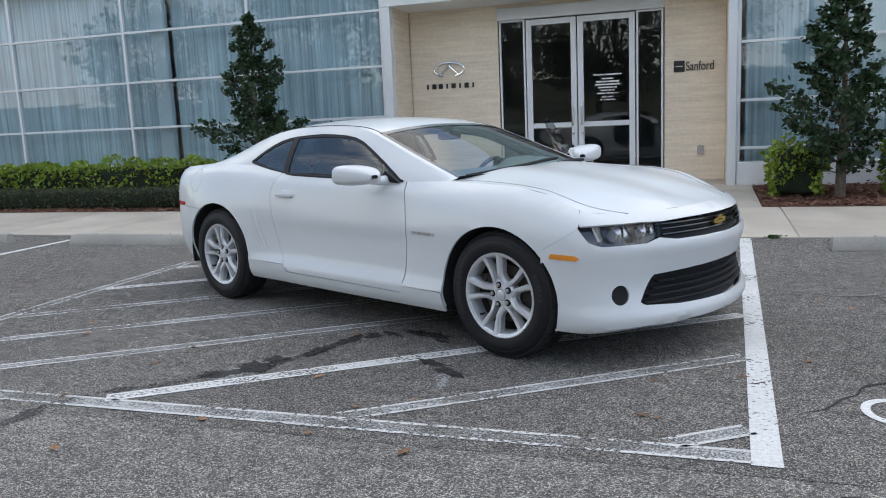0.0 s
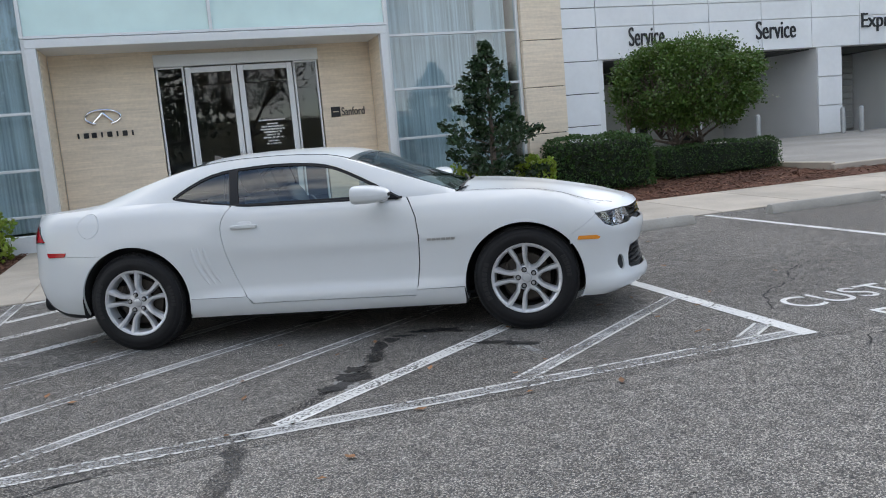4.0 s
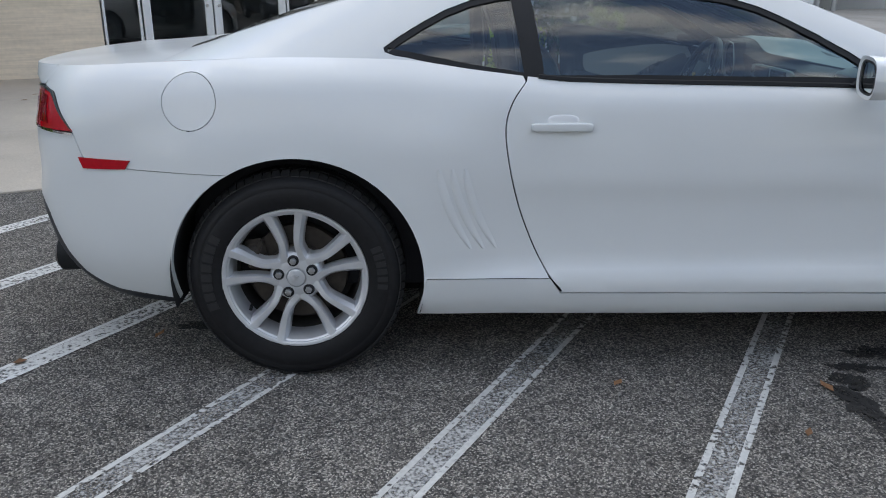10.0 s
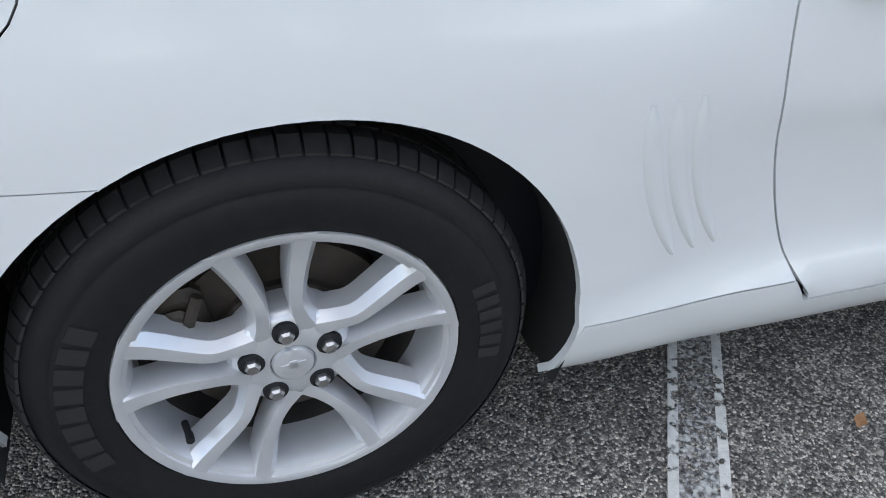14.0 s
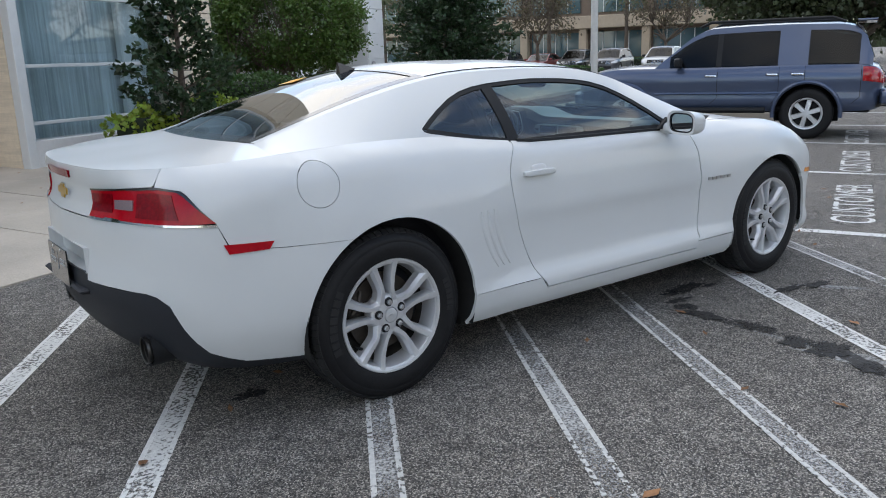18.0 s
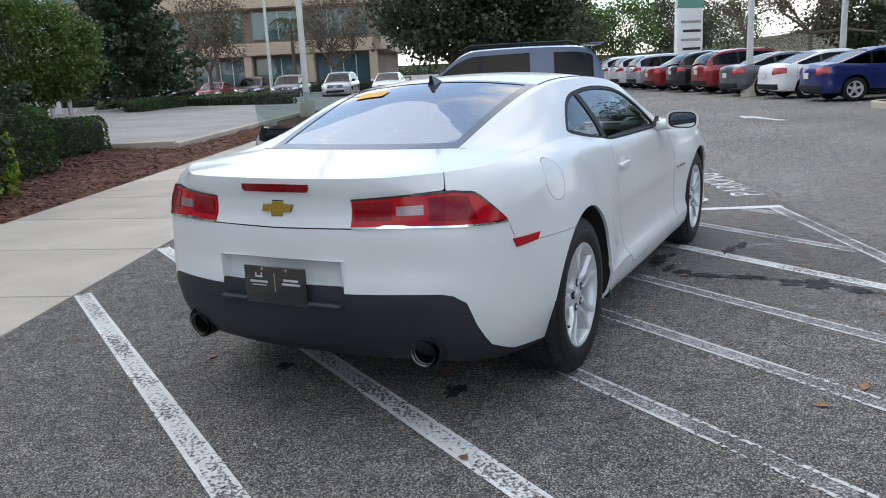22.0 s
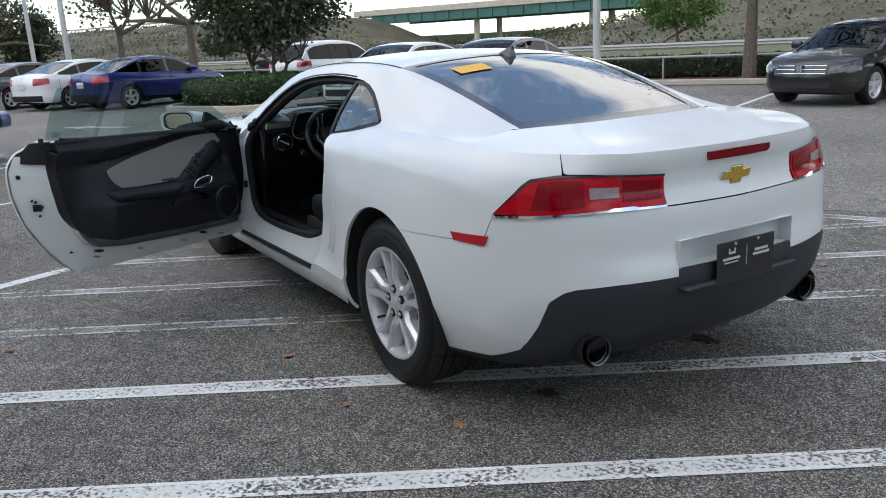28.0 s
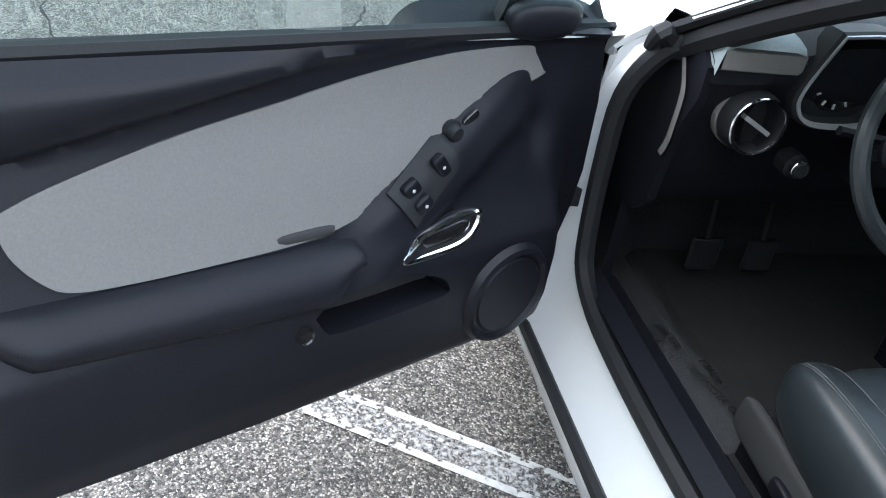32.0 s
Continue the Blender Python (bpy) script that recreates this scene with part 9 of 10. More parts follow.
            w.matrix_basis = Matrix.Translation((wx, sg * (W - .035), wheel_r)) @ Matrix(((-sg, 0, 0, 0), (0, 0, sg, 0), (0, 1, 0, 0), (0, 0, 0, 1)))
            attach(new("rim", rm), w)
            attach(new("brake_shade", bk), w)
        if rails:
            z = float(zr(0)) - .02
            Soup().tube([(gx1 - .1, sg * (W - .30), z), (gx1 - .25, sg * (W - .29), z + .07), (gx2 + .3, sg * (W - .29), z + .07), (gx2 + .12, sg * (W - .30), z)], .022, 8).make("roof_rail", M_BLACK, root)
    # bumpers, grille, plates, underside
    for nm, s0, z0, z1, mat, dx, out in ([("grille", sb, head_z[0] - .03, head_z[1] - .01, M_GLOSSBLACK, W * .52, .012), ("air_intake", sb, sill + .10, sill + .25, M_BLACK, W * .60, .012)] if grille else []) + [("rear_valance", sa, sill + .05, sill + .22, M_BLACK, W * .85, .012)]:
        sgn = 1 if s0 == sb else -1
        Soup().grid([[body(s0 - sgn * abs(d), z) * 1.0 + Vector((sgn * out, 0, 0)) if d >= 0 else Vector((body(s0 - sgn * abs(d), z).x + sgn * out, -body(s0 - sgn * abs(d), z).y, z)) for z in np.linspace(z0, z1, 4)] for d in np.linspace(-dx, dx, 13)]).make(nm, mat, root, "", 60)
    if grille:
        for z in np.linspace(head_z[0], head_z[1] - .03, 3):
            Soup().tube([(body(sb - abs(d), z).x + .02, math.copysign(body(sb - abs(d), z).y, d), z) for d in np.linspace(-W * .5, W * .5, 9)], .008, 5).make("grille_bar", M_CHROME, root)
        p = body(sb, .5)
        Soup().tube([(p.x + .02, 0, (head_z[0] + head_z[1]) / 2 - .06), (p.x + .025, 0, (head_z[0] + head_z[1]) / 2 + .06)], .06, 12).make("round_mark", M_CHROME, root)
    p = body(sa, (tail_z[0] + tail_z[1]) / 2 - .12)
    Soup().box((p.x - .022, -.16, p.z - .08), (p.x - .008, .16, p.z + .08), bevel=.003).make("plate", M_PLATE, root)
    Soup().box((-L + .18, -W + .2, sill - .03), (L - .22, W - .2, sill + .06), bevel=.02).make("underside", M_UNDER, root)
    # seats seen through the glass
    for x in (.05, -.75):
        for y in (-.36, .36):
            h = Soup()
            rounded_block(h, (x - .25, y, float(bz(0)) - .05), (.16, .46, .62), 4, 6)
            rounded_block(h, (x - .28, y, float(bz(0)) + .30), (.10, .26, .16), 4, 5)
            h.make("seat", M_UNDER, root)
    return root


def paint_of(name, color, metal=.25):
    return material(name, color, .32, metal, coat=.8, grain=.03, grain_scale=4)


P_BLUE, P_WHITE2, P_SILVER = paint_of("blue_paint", (.006, .016, .13)), paint_of("plain_white_paint", (.72, .73, .74), 0), paint_of("silver_paint", (.42, .44, .46), .6)
P_RED, P_BLACK2, P_GREY = paint_of("red_paint", (.22, .010, .016)), paint_of("black_paint", (.010, .011, .013)), paint_of("grey_paint", (.10, .105, .115), .5)
P_NAVY, P_SUV = paint_of("navy_paint", (.008, .010, .022)), paint_of("slate_blue_paint", (.060, .085, .150), .45)
SEDAN = dict(length=4.7, width=1.80, belt=[(-2.4, .98), (-1.95, 1.04), (-1.2, 1.0), (0, .96), (.9, .94), (1.4, .90), (2.0, .80), (2.35, .68)], roofline=[(1.28, .93), (.75, 1.19), (.30, 1.40), (-.1, 1.45), (-.6, 1.445), (-1.0, 1.38), (-1.5, 1.20), (-1.95, 1.05)], glass_x=(1.25, .28, -.95, -1.88), wheel_x=(-1.38, 1.42), pillars=(-.95, -.02), tail_z=(.74, .95), head_z=(.58, .74))
WAGON = dict(length=4.6, width=1.84, belt=[(-2.35, 1.02), (-2.0, 1.08), (-1.2, 1.06), (0, 1.03), (.9, 1.02), (1.4, .99), (2.0, .92), (2.3, .78)], roofline=[(1.30, 1.02), (.85, 1.30), (.45, 1.55), (0, 1.64), (-.8, 1.65), (-1.5, 1.60), (-1.95, 1.45), (-2.22, 1.09)], glass_x=(1.26, .42, -1.72, -2.18), wheel_x=(-1.35, 1.40), wheel_r=.36, rim_r=.24, pillars=(-1.0, -.02), tail_z=(.86, 1.04), head_z=(.72, .88), sill=.30, suv=True)


def park(root, u, v, turn, z=0.0):
    root.matrix_world = at_site(u, v, z, turn)
    return root


# slate-blue off-roader nose to the kerb, beside the marked stall
suv = vehicle("suv", P_SUV, "slate-blue four-door off-roader with roof rails and tow hitch", 4.75, 1.88,
              [(-2.4, 1.03), (-2.1, 1.10), (-1.2, 1.11), (0, 1.10), (.9, 1.10), (1.4, 1.10), (2.0, 1.04), (2.36, .92)],
              [(1.02, 1.11), (.72, 1.36), (.40, 1.62), (.1, 1.74), (-.8, 1.76), (-1.7, 1.74), (-2.0, 1.66), (-2.24, 1.12)], (.98, .40, -1.90, -2.20), (-1.33, 1.46), .385, .235, 6, .42, pillars=(-1.28, -.92, -.02), rails=True, suv=True, category="car", tail_z=(.80, 1.07), head_z=(.80, 1.0), step=.07)
for sg in (1, -1):
    for wx in (-1.33, 1.46):
        pts = [(wx + .475 * math.cos(a), sg * (.925 + .022), .385 + .475 * math.sin(a)) for a in np.linspace(-.12, math.pi + .12, 20)]
        Soup().tube(pts, .032, 8).make("arch_flare", P_SUV, suv)
    Soup().tube([(-.75, sg * .96, .44), (.85, sg * .96, .44)], .045, 8).make("side_step", M_BLACK, suv)
    Soup().tube([(-.95, sg * .945, .70), (.95, sg * .945, .70)], .018, 6).make("rub_strip", P_SUV, suv)
q = Soup()
rounded_block(q, (-2.40, 0, .62), (.22, 1.70, .26), 5, 10)
q.make("rear_bumper", P_SUV, suv)
q = Soup()
rounded_block(q, (2.29, 0, .62), (.24, 1.60, .26), 4, 10)
q.make("front_bumper", P_SUV, suv)
Soup().tube([(-2.35, 0, .46), (-2.60, 0, .46), (-2.66, 0, .48), (-2.70, 0, .50)], .026, 8).box((-2.72, -.03, .47), (-2.62, .03, .55), bevel=.01).make("tow_hitch", M_BLACK, suv, "black tow hitch")
Soup().lathe([(0, .06), (.022, .05), (.026, .03), (.02, .01), (.012, 0)], pose(-2.69, 0, .55), 12).make("tow_ball", M_STEEL, suv)
Soup().box((-1.95, -.80, 1.72), (-2.18, .80, 1.755), bevel=.012).make("roof_spoiler", P_SUV, suv)
Soup().box((-1.45, -.952, 1.22), (-1.28, -.945, 1.30)).make("window_slip", M_YELLOW, suv, "yellow paper slip in the side window")
park(suv, 8.5, -2.95, 90)

# rows across the lane
def row_car(kind, paint, label, u, v, turn, group="parked cars", **more):
    spec = SEDAN if kind == "sedan" else WAGON
    ob = vehicle("sedan" if kind == "sedan" else "crossover", paint, label, **spec, group=group, **more)
    return park(ob, u, v, turn)


row_car("sedan", P_BLUE, "deep blue sedan with red tail lamps", 16.7, -14.6, -90)
row_car("sedan", P_WHITE2, "white sedan parked tail to the lane", 19.4, -14.3, -86)
row_car("sedan", P_GREY, "dark grey sedan parked tail to the lane", 22.2, -13.9, -84)
for i, (kind, paint, word) in enumerate((("wagon", P_RED, "red crossover"), ("wagon", P_BLACK2, "black crossover"), ("sedan", P_RED, "red sedan"), ("wagon", P_SILVER, "silver crossover"), ("wagon", P_WHITE2, "white crossover"), ("wagon", P_WHITE2, "white crossover"))):
    row_car(kind, paint, word + " in the far parked row", 25 + 2.75 * i, -13.6 + .33 * i, -84)
row_car("sedan", P_WHITE2, "white sedan with its nose to the lane", 7.75, -15.3, 90)
row_car("sedan", paint_of("slate_grey_paint", (.11, .13, .16), .5), "slate-grey sedan with its nose to the lane", 5.0, -15.3, 90)
row_car("sedan", paint_of("jet_black_paint", (.004, .004, .005), 0), "black sedan with a dark grille, nose to the lane", -2.4, -16.5, 70, smoked=True)
row_car("wagon", P_WHITE2, "white crossover behind the island", 14.2, -20.0, -90)
for i, (kind, paint, word, u, v) in enumerate((("wagon", P_GREY, "grey crossover", 45, 9.0), ("wagon", P_BLACK2, "black crossover", 48, 12.2), ("sedan", P_RED, "red sedan", 50, 15.5), ("wagon", P_NAVY, "dark blue crossover", 51, 19), ("wagon", P_BLACK2, "black crossover", 52, 23), ("sedan", P_WHITE2, "white sedan", 44.5, 2.6), ("wagon", P_SILVER, "silver crossover", 44, 5.6))):
    row_car(kind, paint, word + " parked before the office fence", u, v, 180)
for u, v, kind, paint, word, turn in ((46, -35.5, "sedan", P_RED, "red sedan", 180), (31, -34.5, "wagon", P_BLACK2, "black crossover", 0), (78, -36, "sedan", P_SILVER, "silver sedan", 180)):
    row_car(kind, paint, word + " on the road behind the lot", u, v, turn, "cars on the road")

# ---- island, far kerb, hedges, rails and poles ----
def stadium(u0, u1, v0, v1, r, n=8):
    out = []
    for cx, cy, a0 in ((u1 - r, v1 - r, 0), (u0 + r, v1 - r, 90), (u0 + r, v0 + r, 180), (u1 - r, v0 + r, 270)):
        out += [(cx + r * math.cos(radians(a0 + 90 * i / n)), cy + r * math.sin(radians(a0 + 90 * i / n))) for i in range(n + 1)]
    return out


def island(u0, u1, v0, v1, r=.9):
    q = Soup()
    outer, inner_ = stadium(u0, u1, v0, v1, r), stadium(u0 + .15, u1 - .15, v0 + .15, v1 - .15, r - .15)
    n = len(outer)
    q.add([(x, y, z) for z, lp in ((0, outer), (.13, outer), (.15, [(a * .9 + c * .1, b * .9 + d * .1) for (a, b), (c, d) in zip(outer, inner_)]), (.15, inner_), (.10, inner_)) for x, y in lp], [(k * n + i, k * n + (i + 1) % n, (k + 1) * n + (i + 1) % n, (k + 1) * n + i) for k in range(4) for i in range(n)])
    setting("kerb", q, M_CONCRETE, "pale concrete kerb round a planted island", "kerb")
    q = Soup().add([(x, y, .11) for x, y in inner_], [tuple(range(n))])
    setting("planted_soil", q, M_MULCH, "bark mulch on the planted island", "mulch")


island(10.3, 13.9, -17.6, -12.4)
hedge(10.7, 13.5, -17.2, -12.8, .1, .78, L_BOX, .07, "clipped green hedge on the kerbed island", 260, .07)
limb_tree(at_site(12.0, -15.0, .1), 4.3, 1.9, 3.0, "dense round-headed dark green tree on the island", 17000, .12, L_OAK, 11, 3, .12, .22, "lot trees", 90, .5, False)
island(11.0, 13.4, -4.6, -.06, .7)
hedge(11.3, 13.1, -2.6, -.5, .1, .75, L_TOPI, .07, "loose light green shrub at the end of the stalls", 300, .2, "shrub", "", 3.0)
island(26.0, 33.6, 10.6, 15.4, 1.5)
setting("far_bed", Soup().grid([[(u, v, z) for u in np.linspace(-30, 60, 20)] for v, z in ((-23.5, .10), (-20.4, .12))]), M_MULCH, "bark mulch verge along the lot's far edge", "mulch")
setting("far_kerb", Soup().box((-30, -20.4, 0), (60, -20.22, .15), bevel=.02), M_CONCRETE, "low concrete kerb along the lot's far edge", "kerb")
for k in range(9):
    hedge(-28 + 9 * k, -19.4 + 9 * k, -22.6, -21.7, .1, .72, L_LOW, .10, "low clipped dark hedge along the lot's far edge", 130, .06)
M_GALV = material("weathered_galvanised_steel", (.36, .36, .35), .6, .3, grain=.1, grain_scale=10)
rail_fence = empty("pipe_rail", SITE, "low grey pipe rail along the lot's far edge", "railing")
for z in (.70,):
    Soup().tube([(-28, -21.3, z), (56, -21.3, z)], .035, 8).make("rail", M_GALV, rail_fence)
for k in range(36):
    Soup().tube([(-28 + 2.4 * k, -21.3, .05), (-28 + 2.4 * k, -21.3, .70)], .03, 8).make("post", M_GALV, rail_fence)


def light_pole(u, v, h=9.0, lean=0.0):
    root = empty("light_pole", at_site(u, v, 0), "tall pale tapered parking-lot light pole", "light pole", "light poles")
    Soup().tube([(0, 0, 0), (0, 0, h)], [.115, .075], 12).make("shaft", M_POLE, root)
    Soup().lathe([(.26, 0), (.26, .62), (.24, .66), (0, .66)], None, 20).make("base", M_CONCRETE, root)
    Soup().box((-.85, -.05, h - .06), (.85, .05, h + .02), bevel=.01).make("arm", M_POLE, root)
    for e in (-1, 1):
        Soup().box((e * .85 - .28, -.16, h - .10), (e * .85 + .28, .16, h + .05), bevel=.03).make("lamp_head", M_DARKMETAL, root)


M_POLE = material("pale_pole_paint", (.50, .51, .50), .5, .2, grain=.05, grain_scale=12, stain=.08, stain_scale=1)
for u, v in ((20.6, 2.9), (21.4, -12.2), (23.7, -16.3), (5.0, -20.9), (44, 10), (34, -20.8), (-14, -20.9)):
    light_pole(u, v)

# sign pylon: green and white, with plain bars for its words
pyl = empty("sign_pylon", at_site(46, -16.5, 0, 115), "tall white and green sign pylon with unreadable bars", "sign")
Soup().box((-1.0, -.18, 0), (1.0, .18, 5.2), bevel=.04).make("panel", M_PANEL, pyl)
Soup().box((-1.0, -.20, 4.4), (1.0, .20, 5.2), bevel=.04).make("head_panel", material("sign_green", (.10, .26, .20), .4, grain=.03, grain_scale=3), pyl)
for k in range(5):
    for y in (-.19, .185):
        Soup().box((-.8, y, 1.3 + .55 * k), (.75 - .15 * (k % 2), y + .006, 1.46 + .55 * k)).make("bar", M_DARKMETAL if k % 2 else M_GREYDOOR, pyl)

# ---- road, guard rails, embankment and bridge ----
setting("road", Soup().grid([[(u, v, .012) for u in (-120, 0, 120, 300)] for v in (-41, -28)]), asphalt("road_asphalt", .10, .42, 20), "pale grey road behind the lot", "road")
M_VERGE = material("mown_verge", (.10, .115, .045), .95, grain=.4, grain_scale=4, stain=.3, stain_scale=.3, bump=.5, bump_scale=12)
setting("verge", Soup().grid([[(u, v, .02) for u in np.linspace(-120, 300, 12)] for v in (-28, -23.5)]).grid([[(u, v, .02) for u in np.linspace(-120, 300, 12)] for v in (-62, -41)]), M_VERGE, "mown grass verge beside the road", "grass")


def slope(u, f):
    h = 7.2 * (1 / (1 + math.exp(-(u - 86) / 5)) + 1 / (1 + math.exp((u - 34) / 5)))
    return h * (3 * f * f - 2 * f ** 3)


rows = []
for i in range(15):
    f = i / 14
    rows.append([(u, -60 - 62 * f + 3 * noise.noise(Vector((u * .04, f, 0))), .015 + slope(u, min(1, f * 1.25)) + .5 * f * noise.noise(Vector((u * .06, f * 4, 3)))) for u in np.linspace(-160, 420, 120)])
setting("embankment", Soup().grid([list(reversed(r)) for r in rows]), material("dry_bank", (.088, .080, .046), .95, grain=.45, grain_scale=2.2, stain=.45, stain_scale=.12, bump=.6, bump_scale=6), "dry brownish grass embankment beyond the road", "embankment", 60)
g3 = np.random.default_rng(31)
P = []
for _ in range(9000):
    u, f = g3.uniform(-60, 260), g3.uniform(.05, .78)
    P.append((u, -60 - 62 * f, slope(u, min(1, f * 1.25)) + .2))
P = np.array(P)
P = np.concatenate([P + g3.normal(size=P.shape) * (.7, .7, .16) for _ in range(5)])
ob = new("scrub", leaf_mesh("scrub", P, np.tile((0, 0, 1.0), (len(P), 1)), .30, leaf_material("dry_scrub", (.088, .082, .045), .4), gen=g3))
ob.matrix_world = SITE
tagged(ob, "dry scrub and weeds on the embankment", "scrub", kind="stuff")
for v, z, u0, u1 in ((-42.6, .02, -60, 260), (-104, 7.15, 95, 330)):
    gr = empty("guard_rail", SITE, "galvanised steel guard rail on short posts", "guard rail", "guard rails")
    Soup().grid([[(u, v + dy, z + h) for h, dy in ((.42, 0), (.50, .05), (.57, .0), (.64, .05), (.74, 0))] for u in np.linspace(u0, u1, 30)]).make("beam", M_GALV, gr, "", 60)
    for u in np.arange(u0, u1, 4.0):
        Soup().box((u - .06, v - .16, z - .02), (u + .06, v - .03, z + .70)).make("post", M_GALV, gr)
bridge = empty("bridge", SITE, "green steel girder bridge with a pale parapet over the road", "bridge", kind="structure")
M_GIRDER = material("green_girder", (.035, .13, .105), .5, grain=.08, grain_scale=2, stain=.1, stain_scale=.2)
for v in (-122, -134):
    Soup().box((28, v - .2, 5.1), (94, v + .2, 6.7), bevel=.05).make("girder", M_GIRDER, bridge)
    Soup().box((24, v - .6 if v < -130 else v + .1, 6.7), (98, v - .1 if v < -130 else v + .6, 7.75), bevel=.05).make("parapet", M_CONCRETE, bridge)
Soup().box((24, -133.5, 6.5), (98, -122.5, 6.9)).make("deck_slab", M_CONCRETE, bridge)
for u in (50, 72):
    for v in (-124, -132):
        Soup().tube([(u, v, 0), (u, v, 5.1)], .55, 12).make("pier", M_CONCRETE, bridge)
for k in range(22):
    Soup().box((28.4 + 3 * k, -121.78, 5.15), (28.5 + 3 * k, -121.6, 6.65)).make("stiffener", M_GIRDER, bridge)

# ---- trees round about ----
oak = "broad dark live oak behind the parked cars"
for i, (u, v, h, r) in enumerate(((34.5, -4.9, 6.6, 3.0), (35.5, -1.7, 7.2, 3.4))):
    limb_tree(at_site(u, v), h, r, h * .72, oak, 15000, .22, L_OAK, 40 + i, 1, .26, .24, "live oaks", 80, .45, False)
for i, (u, v, h, r) in enumerate(((-4.5, -22.5, 8.5, 4.0), (-12.5, -23, 9.5, 4.4), (-21, -22.5, 9, 4.2), (-30, -23, 9, 4.4))):
    limb_tree(at_site(u, v), h, r, h * .72, "broad dark live oak along the far edge of the lot", 4200, .30, L_OAK, 140 + i, 1, .26, .24, "live oaks", 60, .45, False)
bare = "thin-crowned winter tree with bare brown twigs"
for i, (u, v, h, r) in enumerate(((.8, -20.9, 8.5, 3.2), (20.6, -19.4, 8.5, 3.4), (28.0, -21.5, 8.0, 3.0), (42, -22.5, 8, 3.2), (-10, -21, 8.0, 3.0), (58, -24, 9, 3.6))):
    limb_tree(at_site(u, v), h, r, h * .66, bare, 2600, .16, L_THIN, 60 + i, 1, .19, .30, "thin trees", 70, .3, True)
green = "mid-green leafy tree in the distance"
for i, (u, v, h, r) in enumerate(((60, -14, 6.5, 3.2), (70, -22, 7, 3.6), (55, -9, 6, 3.0), (80, -10, 8, 4.2), (66, -5, 7, 3.6), (92, -28, 8, 4), (104, -36, 8, 4.4), (47, -27, 5, 2.4), (120, -20, 9, 5), (16, -62, 5, 2.6), (70, -64, 4, 2.2), (-20, -60, 6, 3), (-45, -55, 7, 4))):
    limb_tree(at_site(u, v), h, r, h * .75, green, 5200, .24, L_OAK if i % 3 else L_TOPI, 80 + i, 1, .20, .22, "distant trees", 44, .45, False)
for i, (u, v, h, r) in enumerate(((49, 15.5, 8.0, 2.8), (50, 24, 7.5, 2.6), (42, 20, 7, 2.4), (56, 8, 8, 3))):
    limb_tree(at_site(u, v), h, r, h * .7, "brownish thin-leaved tree before the office", 4200, .16, L_THIN, 120 + i, 1, .17, .25, "office trees", 70, .35, True)


def palm(u, v, h, seed):
    g = np.random.default_rng(seed)
    root = empty("palm", at_site(u, v), "tall palm with a feathery green crown", "palm", "palms")
    Soup().tube([(0, 0, 0), (.05, 0, h * .5), (0, .05, h)], [.20, .15, .14], 10).make("trunk", M_BARK, root)
    P, O = [], []
    for k in range(26):
        a, up = g.uniform(0, 2 * math.pi), g.uniform(-.3, 1.1)
        d = np.array([math.cos(a), math.sin(a), 0])
        for t in np.linspace(.15, 1, 26):
            c = np.array([0, 0, h]) + d * 1.7 * t + np.array([0, 0, up * t - 1.3 * t * t])
            for sg in (1, -1):
                sdir = np.array([-d[1], d[0], 0]) * sg
                P.append(c + sdir * .12)
                O.append(sdir * 1.2 + d * .6 - np.array([0, 0, .4]))
    leafy("fronds", np.array(P), np.array(O), .34, L_PALM, root, gen=g, slim=.08, loose=.15)


for i, (u, v, h) in enumerate(((57, 17.5, 6.2), (58, 27, 5.6), (57, 33, 6.4), (60, 12, 6.0), (46, 27, 4.2))):
    palm(u, v, h, 200 + i)

# ---- office building behind its fence ----
off = empty("office_building", SITE, "brown and beige office block with ribbon windows", "building")
M_BROWN = material("brown_render", (.20, .15, .115), .85, grain=.06, grain_scale=4, stain=.08, stain_scale=.3)
M_SAND = material("sand_render", (.44, .36, .27), .85, grain=.05, grain_scale=4, stain=.08, stain_scale=.3)
G_OFFICE = material("dark_office_glass", (.05, .10, .12), .08, coat=1.0, grain=.1, grain_scale=.4)
OU = 66
Soup().box((OU + 1.2, 6, 0), (OU + 22, 52, 13)).make("wall", M_BROWN, off)
for z0, z1 in ((3.5, 4.6), (7.6, 8.7), (11.6, 13.2)):
    Soup().box((OU, 5.4, z0), (OU + 1.6, 52.5, z1), bevel=.04).make("band", M_SAND, off)
    Soup().box((OU, 5.0, z0), (OU + 22, 6.2, z1), bevel=.04).make("band", M_SAND, off)
for k in range(9):
    v = 6.2 + 5.7 * k
    Soup().box((OU + .2, v - .35, 0), (OU + .9, v + .35, 3.5), bevel=.03).make("column", M_SAND, off)
    if k < 8:
        for z0, z1 in ((.5, 3.2), (4.9, 7.3), (9.0, 11.3)):
            w = Soup().box((OU + 1.05, v + .5, z0), (OU + 1.22, v + 5.2, z1)).make("window", G_OFFICE, off)
            for j in range(1, 4):
                Soup().box((OU + 1.0, v + .5 + 1.175 * j - .03, z0), (OU + 1.06, v + .5 + 1.175 * j + .03, z1)).make("window_bar", M_ALU, w)
fence = empty("fence", SITE, "dark low metal fence before the office", "fence")
for z in (.5, 1.0):
    Soup().tube([(54, 2, z), (54, 45, z)], .03, 6).make("rail", M_DARKMETAL, fence)
for k in range(22):
    Soup().tube([(54, 2 + 2 * k, 0), (54, 2 + 2 * k, 1.1)], .04, 6).make("post", M_DARKMETAL, fence)
hedge(55, 56.2, 2, 45, 0, .9, L_BOX, .12, "clipped hedge before the office", 60, .06)
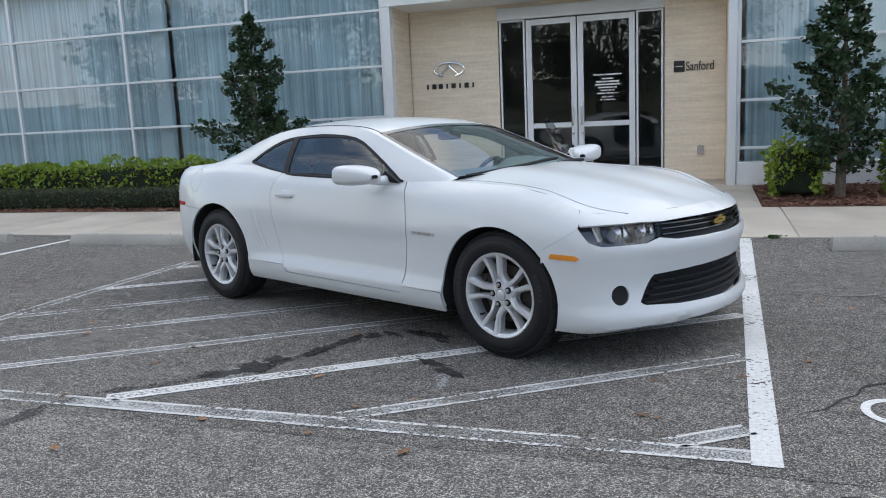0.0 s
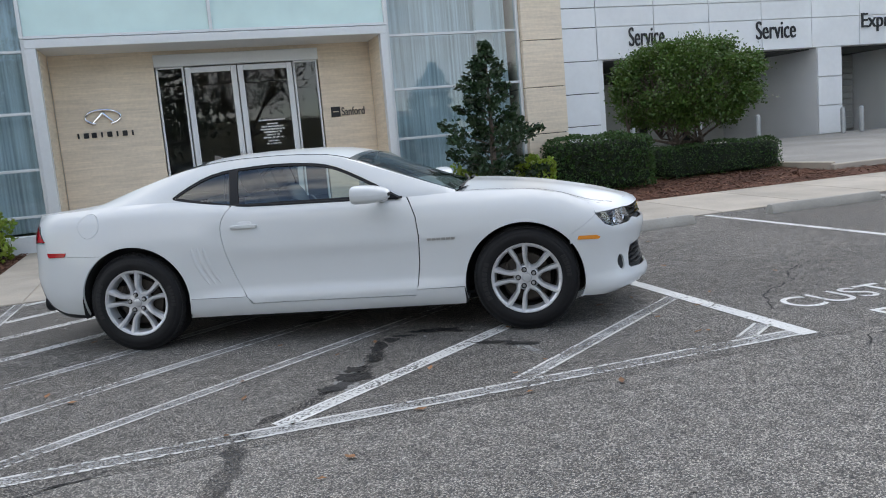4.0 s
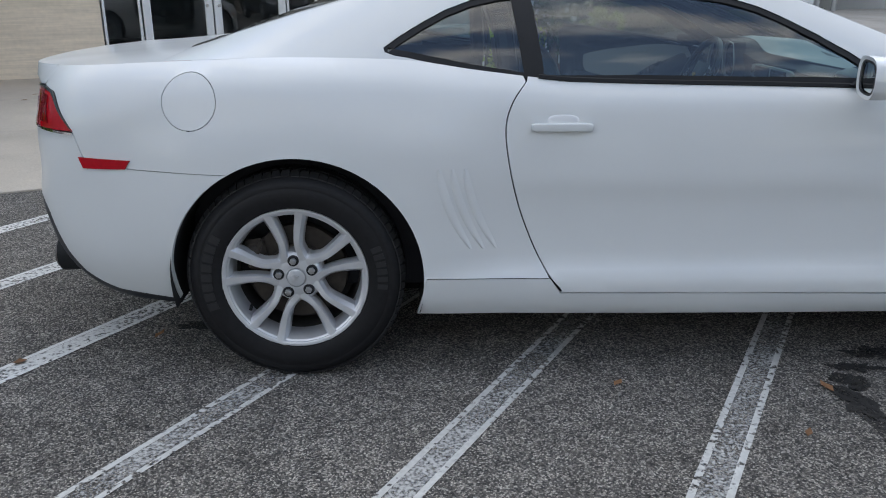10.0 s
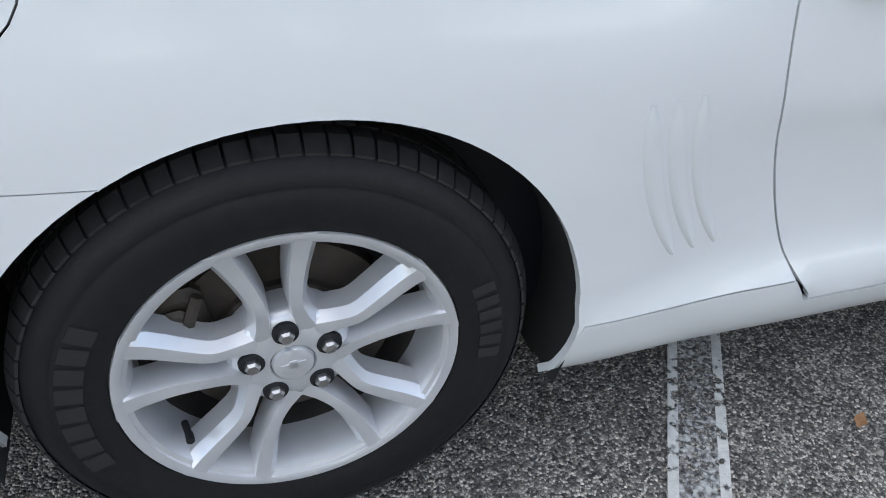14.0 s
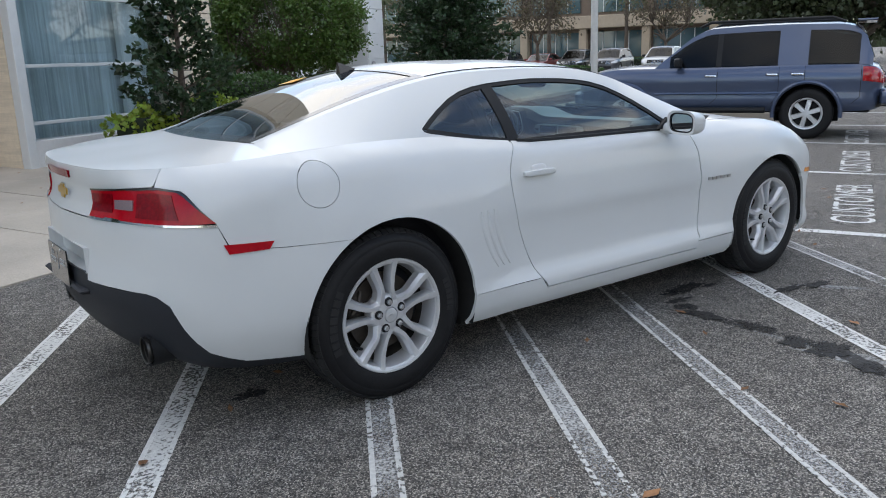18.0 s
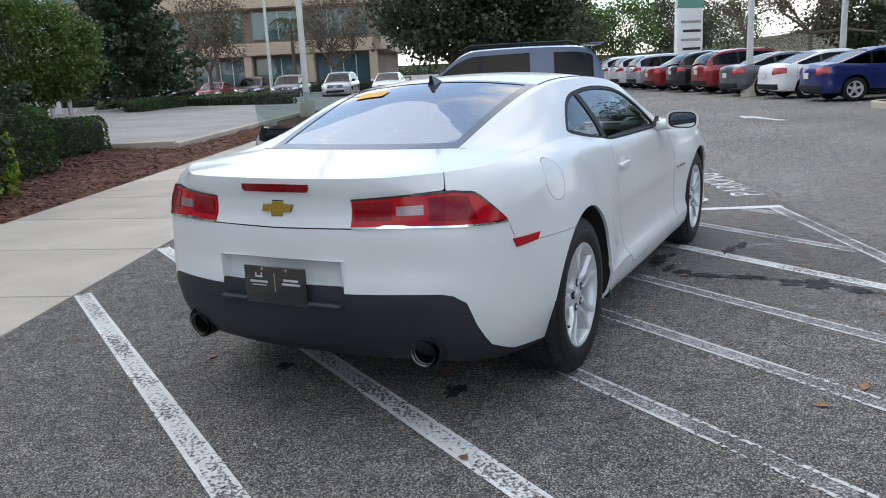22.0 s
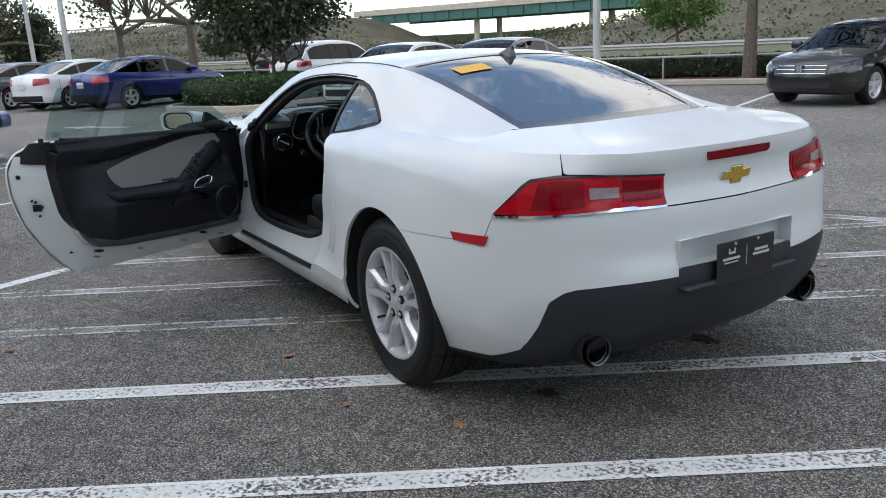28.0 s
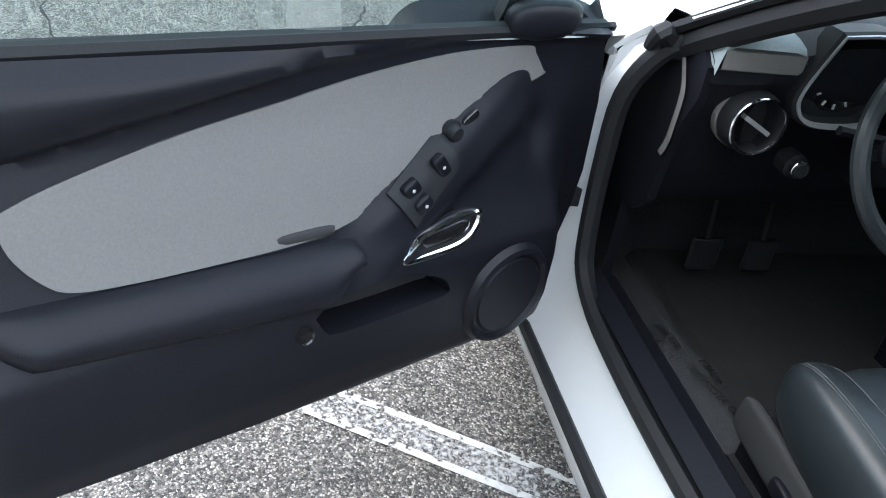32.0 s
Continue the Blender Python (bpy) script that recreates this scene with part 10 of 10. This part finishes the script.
hedge(32, 33.2, 6, 16, 0, .8, L_BOX, .10, "clipped hedge beside the drive", 100, .06)
# low white building and tree belt on the horizon
far = setting("backdrop_trees", Soup().grid([[(math.cos(a) * 330, math.sin(a) * 330, z) for a in np.linspace(-math.pi, math.pi, 200)] for z in (-1, 4)]), L_OAK, "distant belt of woods on the horizon", "backdrop")
P = []
for _ in range(24000):
    a, r = g3.uniform(-math.pi, math.pi), g3.uniform(300, 332)
    top_ = 3.2 + 3 * noise.noise(Vector((math.cos(a) * 9, math.sin(a) * 9, 0))) + 2 * noise.noise(Vector((math.cos(a) * 40, math.sin(a) * 40, 5)))
    P.append((math.cos(a) * r, math.sin(a) * r, g3.uniform(.2, 1) ** .6 * top_))
P = np.array(P)
ob = new("far_woods", leaf_mesh("far_woods", P, np.tile((0, 0, .5), (len(P), 1)), 1.7, L_OAK, gen=g3))
ob.matrix_world = SITE
tagged(ob, "distant uneven belt of dark woods", "woods", kind="stuff")

# ---- litter on the asphalt: dry leaves, pebbles, weeds in the joints ----
M_DRYLEAF = material("dry_leaf", (.26, .13, .06), .8, grain=.3, grain_scale=40, vary=.35)
def dry_leaf(x, y, z=.006):
    l, w = dice.uniform(.018, .04), dice.uniform(.010, .02)
    m = pose(x, y, z, 0, 0, dice.uniform(0, 360))
    q = Soup().add([m @ Vector(p) for p in ((-l, 0, 0), (-l * .3, w, .006), (l * .4, w * .8, .004), (l, 0, .010), (l * .4, -w * .8, .003), (-l * .3, -w, .007), (0, 0, .001))], [(0, 6, 1), (1, 6, 2), (2, 6, 3), (3, 6, 4), (4, 6, 5), (5, 6, 0)])
    tagged(q.make("dry_leaf", M_DRYLEAF, None, "", 0), "small dry brown leaf lying on the ground", "leaf", "fallen leaves")


for _ in range(120):
    u, v = dice.uniform(-7, 5), dice.uniform(-8, -.2)
    p = SITE @ Vector((u, v, 0))
    dry_leaf(p.x, p.y)
for _ in range(60):
    u, v = dice.uniform(-5, 2), dice.uniform(2.2, 5.3)
    p = SITE @ Vector((u, v, 0))
    dry_leaf(p.x, p.y, rise(v) + .006)
peb = Soup()
for _ in range(500):
    u, v, r = dice.uniform(-8, 7), dice.uniform(-9, -.05), dice.uniform(.004, .010)
    m = pose(u, v, r * .4, 0, 0, dice.uniform(0, 90))
    peb.add([m @ Vector(p) for p in ((r, 0, 0), (0, r, 0), (-r, 0, 0), (0, -r, 0), (0, 0, r), (0, 0, -r))], [(0, 1, 4), (1, 2, 4), (2, 3, 4), (3, 0, 4), (1, 0, 5), (2, 1, 5), (3, 2, 5), (0, 3, 5)])
ob = peb.make("pebbles", material("loose_grit", (.35, .33, .30), .9, grain=.4, grain_scale=7), None, "", 0)
ob.matrix_world = SITE
tagged(ob, "loose pale grit on the asphalt", "grit", kind="stuff")
for u, v in ((1.25, .0), (-2.9, 2.15)):
    P = np.array([(0, 0, 0)]) + g3.normal(size=(26, 3)) * (.05, .02, .004)
    ob = new("weed", leaf_mesh("weed", P, np.tile((0, 0, 1.0), (26, 1)), .05, L_BOX, gen=g3))
    ob.matrix_world = at_site(u, v, .012)
    tagged(ob, "small weed growing in the joint of the kerb", "weed", "weeds")
